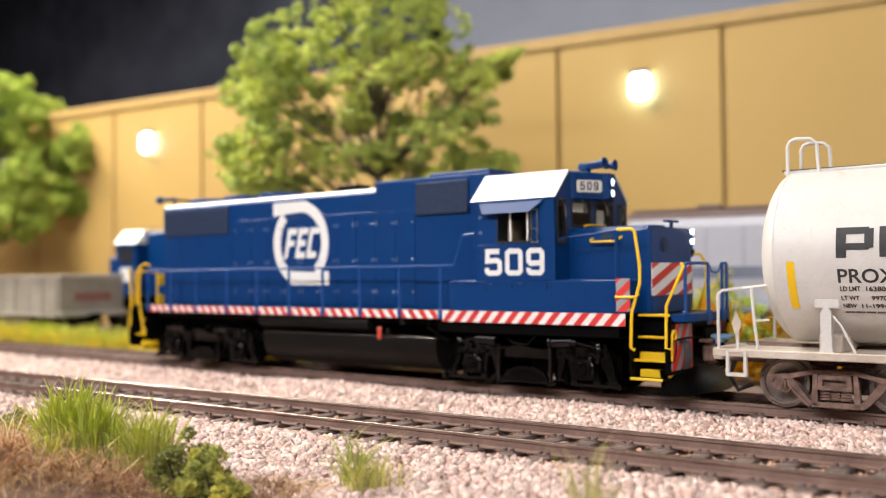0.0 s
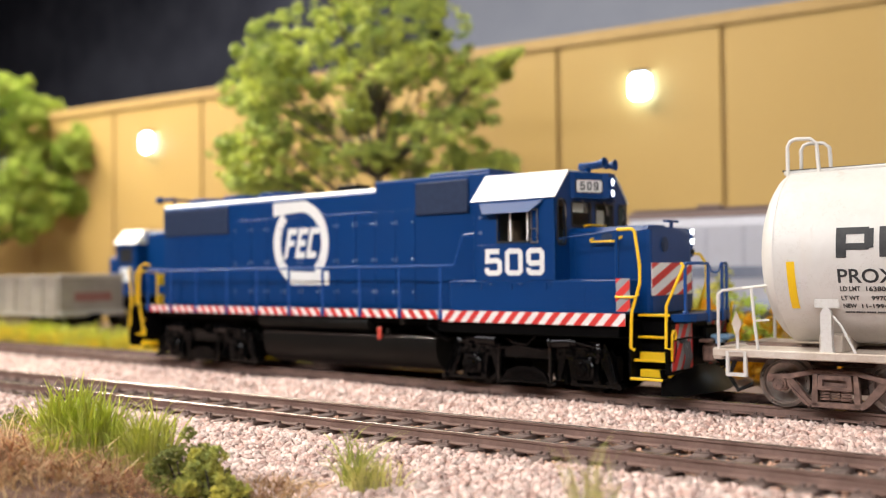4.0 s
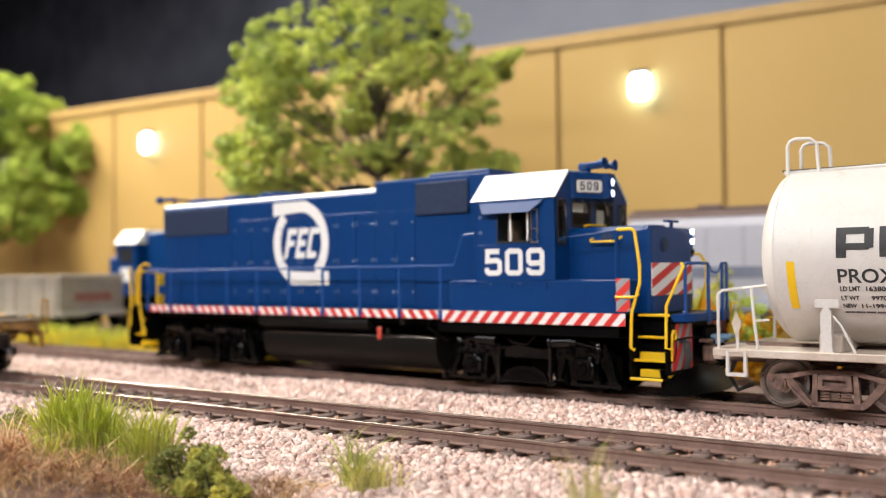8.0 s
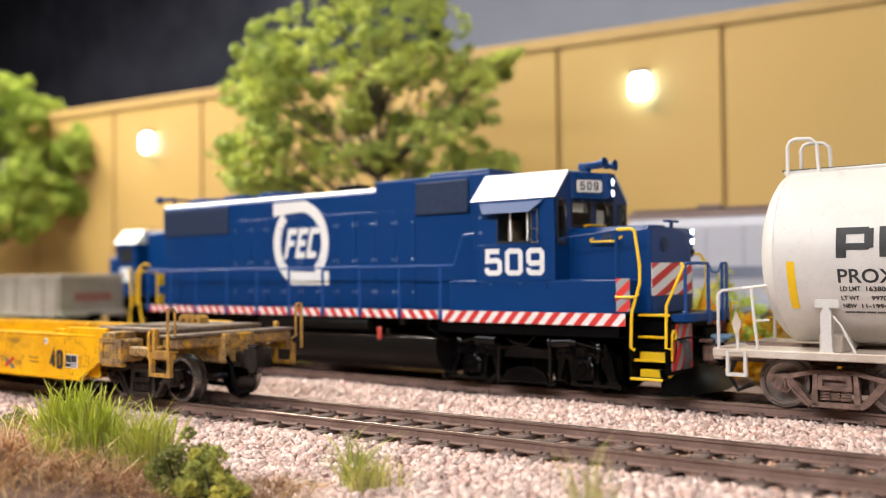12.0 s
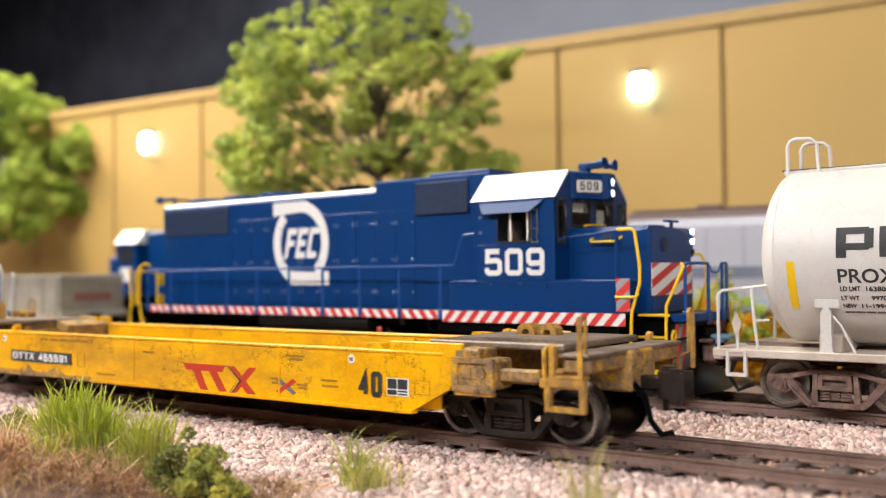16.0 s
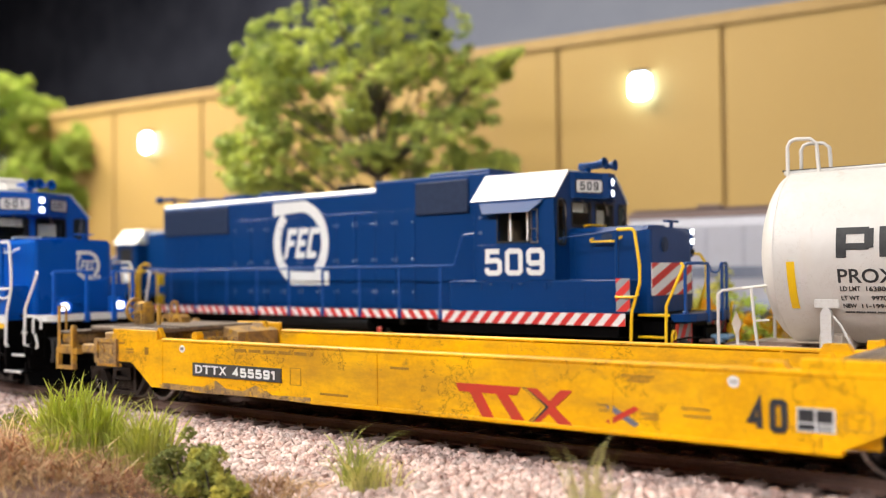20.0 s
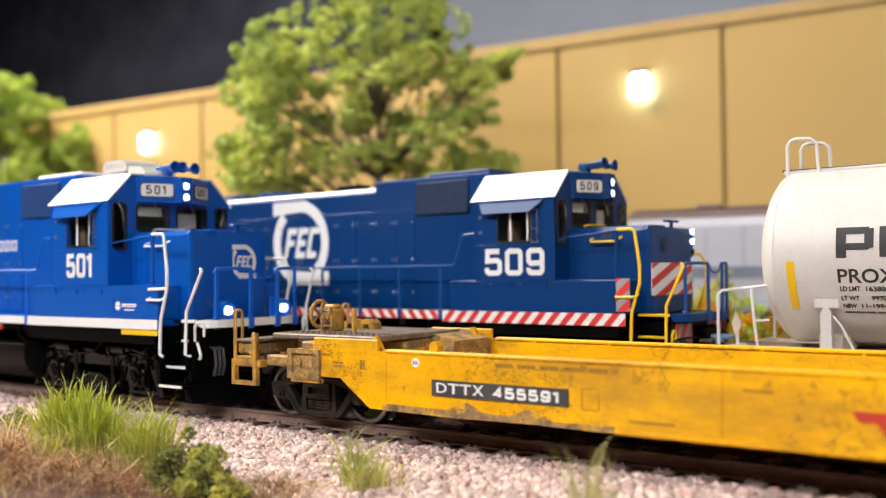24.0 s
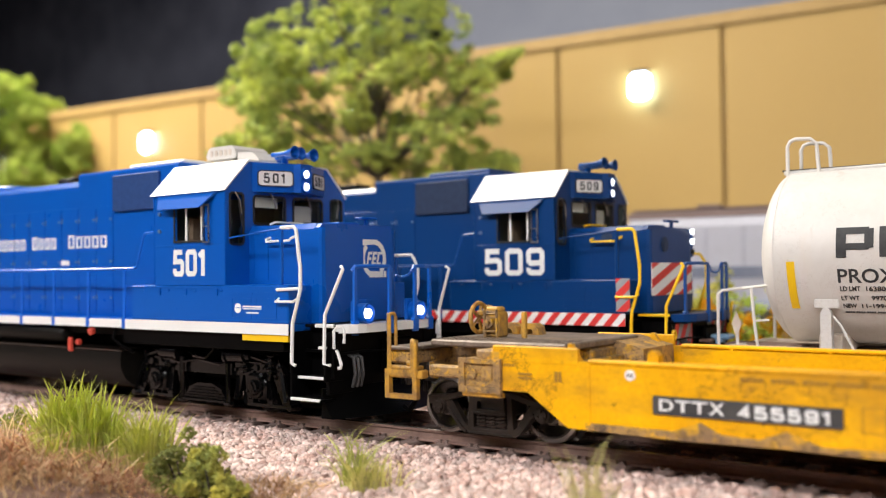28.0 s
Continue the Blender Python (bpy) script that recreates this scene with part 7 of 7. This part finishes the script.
OAK = [(-64, 84, 7), (-55, 84, 8), (-52, 64, 8), (-62, 70, 7), (-66, 112, 7), (-44, 132, 10), (-48, 118, 9), (56, 72, 7), (44, 110, 8), (-60, 77, 11), (-49, 70, 10), (-38, 70, 9), (-62, 118, 10), (-53, 128, 11), (-44, 107, 9), (-56, 105, 7), (-34, 137, 12), (-19, 147, 12), (2, 144, 12), (17, 147, 12), (30, 137, 12),
       (40, 123, 10), (47, 121, 6), (-14, 124, 11), (-29, 116, 11), (0, 128, 9), (12, 130, 10), (34, 108, 10), (27, 93, 10), (41, 84, 10), (51, 79, 8), (37, 75, 9), (18, 86, 10), (12, 73, 9),
       (-28, 86, 10), (-19, 77, 9), (-30, 100, 9), (-8, 160, 12), (8, 164, 11), (-22, 161, 11), (22, 160, 10), (-4, 112, 8), (46, 97, 7), (-44, 84, 7), (2, 82, 7), (28, 70, 7), (-10, 98, 7), (-12, 99, 4), (-7, 101, 4), (12, 112, 7), (-40, 120, 8), (-48, 92, 6), (20, 122, 7), (6, 96, 6)]
tree(-64, 189, 172, OAK + [(60, 124.5, 2.6), (54, 123, 3.4)], 3, LEAF, "olive green model tree with airy foliage before the warehouse", 34, 1.3, 2.7, 3.1, 18, 2)
ROUND = [(20, 158, 13), (36, 148, 12), (66, 122, 10), (62, 78, 11), (40, 66, 11), (20, 62, 11), (32, 142, 14), (14, 134, 14), (48, 122, 14), (60, 110, 12), (32, 106, 14), (57, 90, 12), (32, 82, 13), (14, 74, 12), (48, 76, 10), (5, 166, 12), (44, 98, 12), (24, 120, 14), (6, 100, 12)]
tree(-448, 212, 178, [(k * u, z, r) for u, z, r in ROUND for k in (1, -1)], 8, LEAF_LIGHT, "bright green bushy model tree beside the warehouse", 50, 2.0, 1.5, 6.0, 12, 2)


def shrub(name, x, y, r, h, seed, leaf, label, category="shrub", grain=0.55, count=26, per=14.0, size=0.3):
    """A low bush of foam clumps standing on the ground, with a few twigs."""
    rnd = random.Random(seed)
    b = thing(name, label, category, pose(x * MM, y * MM, land(x, y) * MM), "shrubs")
    cl = []
    for k in range(count):
        a, d = rnd.uniform(0, 6.283), math.sqrt(rnd.random())
        cl.append((math.cos(a) * d * r, math.sin(a) * d * r, h * rnd.uniform(0.1, 1.0) * math.sqrt(max(0.05, 1 - d * d)), r * size * rnd.uniform(0.6, 1.2)))
    f = new("foliage", clump_mesh("foliage", cl, leaf, seed, grain, per))
    f.parent = b
    tw = Shape()
    for k in range(5):
        a = k * 1.3
        tw.rod((0, 0, -0.4), (math.cos(a) * r * 0.6, math.sin(a) * r * 0.6, h * 0.6), 0.22, 5, 0.1)
    part("twig", tw, BARK, b)
    return b


# front bank
blades("grass_tuft", [(69.5, -51, 340, 4.4, 20.5), (75.5, -50, 300, 4.0, 20.5), (65, -51.5, 80, 3, 15), (87, -47.3, 230, 3.4, 17.5), (82, -48.2, 90, 3.0, 15), (74, -54, 90, 5, 10)], GRASS, 21, "bright green static grass tuft on the bank", "grass", 0.42, width=0.42)
blades("tuft_stubble", [(71, -52, 220, 6.0, 9.0), (84, -49, 160, 5.0, 7.0), (77, -53, 160, 6, 7.0)], GRASS_TIP, 26, "olive and brown stubble under the green tuft", "grass", 0.8, width=0.26)
blades("dry_grass", [(78, -60, 190, 11, 6.0), (90, -57, 110, 9, 4.4), (62, -59, 420, 10, 7.0), (70, -66, 240, 12, 5.5), (60, -72, 260, 10, 6.5), (74, -73, 220, 10, 6.0), (88, -66, 160, 8, 5.0), (56, -56, 200, 8, 6.0), (98, -54, 160, 7, 3.4), (114, -47, 200, 6, 4.0), (108, -41.5, 260, 5, 4.6), (113, -39.5, 120, 4, 3.6)], GRASS_DRY, 22, "dry straw-brown grass mat on the bank", "grass", 1.9, width=0.30)
blades("loose_straw", [(70, -56, 60, 12, 13.0), (84, -53, 40, 9, 9.0), (60, -57, 40, 8, 12.0)], material("pale_straw", (0.86, 0.70, 0.42, 1), 0.7, 0, (0.66, 0.46, 0.24, 1), 500, 90, 1.0, vary=0.4, thin=0.3), 29, "long pale straws on the bank", "grass", 2.2, width=0.26)
blades("dry_root_mat", [(66, -57, 240, 12, 10.0), (84, -55, 420, 10, 6.0), (74, -62, 160, 12, 9.0), (94, -55, 220, 7, 4.0)], material("dark_red_brown_fibre", (0.42, 0.19, 0.11, 1), 0.8, 0, (0.66, 0.42, 0.24, 1), 500, 90, 1.0, vary=0.5, thin=0.2), 27, "red-brown root fibres matted on the bank", "grass", 2.6, width=0.22)
blades("olive_grass_tuft", [(118.5, -33.6, 44, 1.6, 15.5), (120.5, -33.0, 26, 2.4, 12)], GRASS_OLIVE, 23, "olive grass tuft in the gravel", "grass", 0.7, width=0.30)
blades("brown_grass_tuft", [(121.0, -34.0, 90, 2.4, 10.5), (124.5, -32.4, 30, 2.6, 8)], GRASS_TIP, 28, "brown-tinged dry grass tuft in the gravel", "grass", 0.9, width=0.22)
blades("olive_grass_tuft", [(163.0, -41.6, 44, 1.8, 21.0), (165.4, -40.8, 26, 1.5, 17.0)], GRASS_TIP, 24, "pale olive grass tuft in the gravel before the rail", "grass", 0.35, width=0.20)
shrub("green_bush", 98.0, -49.2, 4.6, 10.0, 31, FOAM_DARK, "dark olive foam bush on the bank", grain=0.5, count=40, per=30.0, size=0.32)
shrub("green_bush", 104.0, -48.6, 4.8, 9.2, 33, FOAM, "mossy yellow-green foam bush on the bank", grain=0.5, count=44, per=30.0, size=0.32)
shrub("green_bush", 51, -48.5, 5.5, 8.5, 32, FOAM, "small light green foam bush on the bank", grain=0.5, count=30, per=20.0)
# weeds between the second track and the siding
blades("weed_strip", [(-232 + k * 9, 96 - k * 0.25 + (k % 3) * 2, 190, 7, (21, 16, 19, 12, 18)[k % 5] - k * 0.25) for k in range(24)], GRASS, 41, "green weeds along the siding", "grass", 0.5, width=0.6)
blades("yellow_weed_strip", [(-226 + k * 11, 92 - k * 0.25 + (k % 4), 150, 6, 12.0 + (k * 5 % 4) * 1.5 - k * 0.2) for k in range(19)], material("yellow_static_grass", (0.72, 0.58, 0.07, 1), 0.7, 0, (0.5, 0.5, 0.07, 1), 500, 60, 0.8, vary=0.4, thin=0.4), 42, "yellow weeds along the siding", "grass", 0.5, width=0.6)
for k in range(10):
    x = 80 + k * 9.2
    shrub("green_bush", x + 3, 143 + (k % 3) * 4, 8.5, (34, 39, 31, 40, 36)[k % 5], 50 + k, (FOAM, LEAF_LIGHT, FOAM)[k % 3], "green foam bush behind the parked train", grain=1.0, count=24, per=4.0, size=0.34)
    shrub("flowering_bush", x, 124 + (k % 2) * 5, 6.5, (24, 26, 21)[k % 3], 70 + k, FLOWER, "orange flowering bush behind the parked train", grain=1.0, count=22, per=4.0, size=0.36)


# ---- ballast ----
def stones(name, pts, mat, label, seed, lo, hi):
    """Crushed stones: jittered eight-cornered blocks at the given places."""
    rng = np.random.default_rng(seed)
    n = len(pts)
    cube = np.array([(x, y, z) for x in (-1, 1) for y in (-1, 1) for z in (-1, 1)], float)
    v = cube[None] * (1 + rng.uniform(-0.42, 0.30, (n, 8, 3)))
    v *= (rng.uniform(lo, hi, n)[:, None] * np.array([1.0, 0.8, 0.62]) * rng.uniform(0.75, 1.25, (n, 3)))[:, None, :] * 0.5
    q = rng.normal(size=(n, 4))
    q /= np.linalg.norm(q, axis=1)[:, None]
    w, x, y, z = q.T
    R = np.stack([1 - 2 * (y * y + z * z), 2 * (x * y - z * w), 2 * (x * z + y * w), 2 * (x * y + z * w), 1 - 2 * (x * x + z * z), 2 * (y * z - x * w), 2 * (x * z - y * w), 2 * (y * z + x * w), 1 - 2 * (x * x + y * y)], 1).reshape(n, 3, 3)
    v = np.einsum("nij,nkj->nki", R, v) + pts[:, None, :]
    quads = np.array([(0, 1, 3, 2), (4, 6, 7, 5), (0, 4, 5, 1), (2, 3, 7, 6), (0, 2, 6, 4), (1, 5, 7, 3)])
    f = (quads[None] + 8 * np.arange(n)[:, None, None]).reshape(-1, 4)
    me = bpy.data.meshes.new(name)
    me.vertices.add(8 * n)
    me.vertices.foreach_set("co", (v * MM).astype(np.float32).ravel())
    me.loops.add(f.size)
    me.loops.foreach_set("vertex_index", f.astype(np.int32).ravel())
    me.polygons.add(len(f))
    me.polygons.foreach_set("loop_start", np.arange(0, f.size, 4, dtype=np.int32))
    me.update(calc_edges=True)
    me.materials.append(mat)
    return tagged(new(name, me), label, "gravel", "", "stuff")


def scatter(count, x0, x1, y0, y1, keep, seed, lift):
    rng = np.random.default_rng(seed)
    out = []
    for x, y, u in zip(rng.uniform(x0, x1, count), rng.uniform(y0, y1, count), rng.uniform(0, 1, count)):
        if keep(x, y, u):
            out.append((x, y, land(x, y) + lift + u * 0.5))
    return np.array(out)


def bed(x, y, u):
    return not (abs(y) < 13.8 or abs(y - back_y(x)) < 13.8) and (y > -36 or x > 88 or u < 0.35)


stones("ballast", np.concatenate([scatter(56000, 20, 250, -44, 48, bed, 61, 0.15), scatter(34000, -260, 60, -30, 56, bed, 62, 0.15), scatter(9000, -260, 230, 74, 96, bed, 63, 0.1)]), STONE, "pink and grey crushed stone ballast", 64, 0.7, 1.5)


def between(x, y, u):
    return abs(abs(y) - 8.25) > 0.9


pts = scatter(15000, -200, 240, -14.5, 14.5, between, 65, -0.3)
pts[:, 2] -= 0.35
stones("track_ballast", pts, STONE_DARK, "rusty brown stones between the ties", 66, 0.7, 1.4)
pts = scatter(9000, -200, 240, -14.5, 14.5, between, 67, -0.3)
pts[:, 1] += np.array([back_y(x) for x in pts[:, 0]])
pts[:, 2] -= 0.3
stones("track_ballast", pts, STONE_DARK, "rusty brown stones between the ties", 68, 0.7, 1.4)
tagged(new("red_straw", Shape().wire([(141.5, 44.0, -2.9), (143.8, 45.2, -2.6), (146.0, 47.6, -2.4)], 0.3, 6).mesh("red_straw", REDTAG)), "small red plastic sliver on the ballast", "debris")


# ---- motion of the train ----
def motions():
    def place(t):
        for (a, p), (b, q) in zip(TRAVEL, TRAVEL[1:]):
            if t <= b:
                return p + (q - p) * (t - a) / (b - a)
        return TRAVEL[-1][1]
    for ob in (engine_501, well_car):
        walk(ob, [(t, pose(s * MM, 0, 0)) for t, s in TRAVEL])
    for ws, r in [(w, 5.75) for w in wheels_501] + [(w, 4.9) for w in wheels_well]:
        x, z = ws.location.x, ws.location.z
        rows, t = [], 0.0
        while t < 28.01:
            rows.append((t, pose(x, 0, z) @ Matrix.Rotation(place(t) / r, 4, "Y")))
            t += 0.2
        walk(ws, rows)


motions()
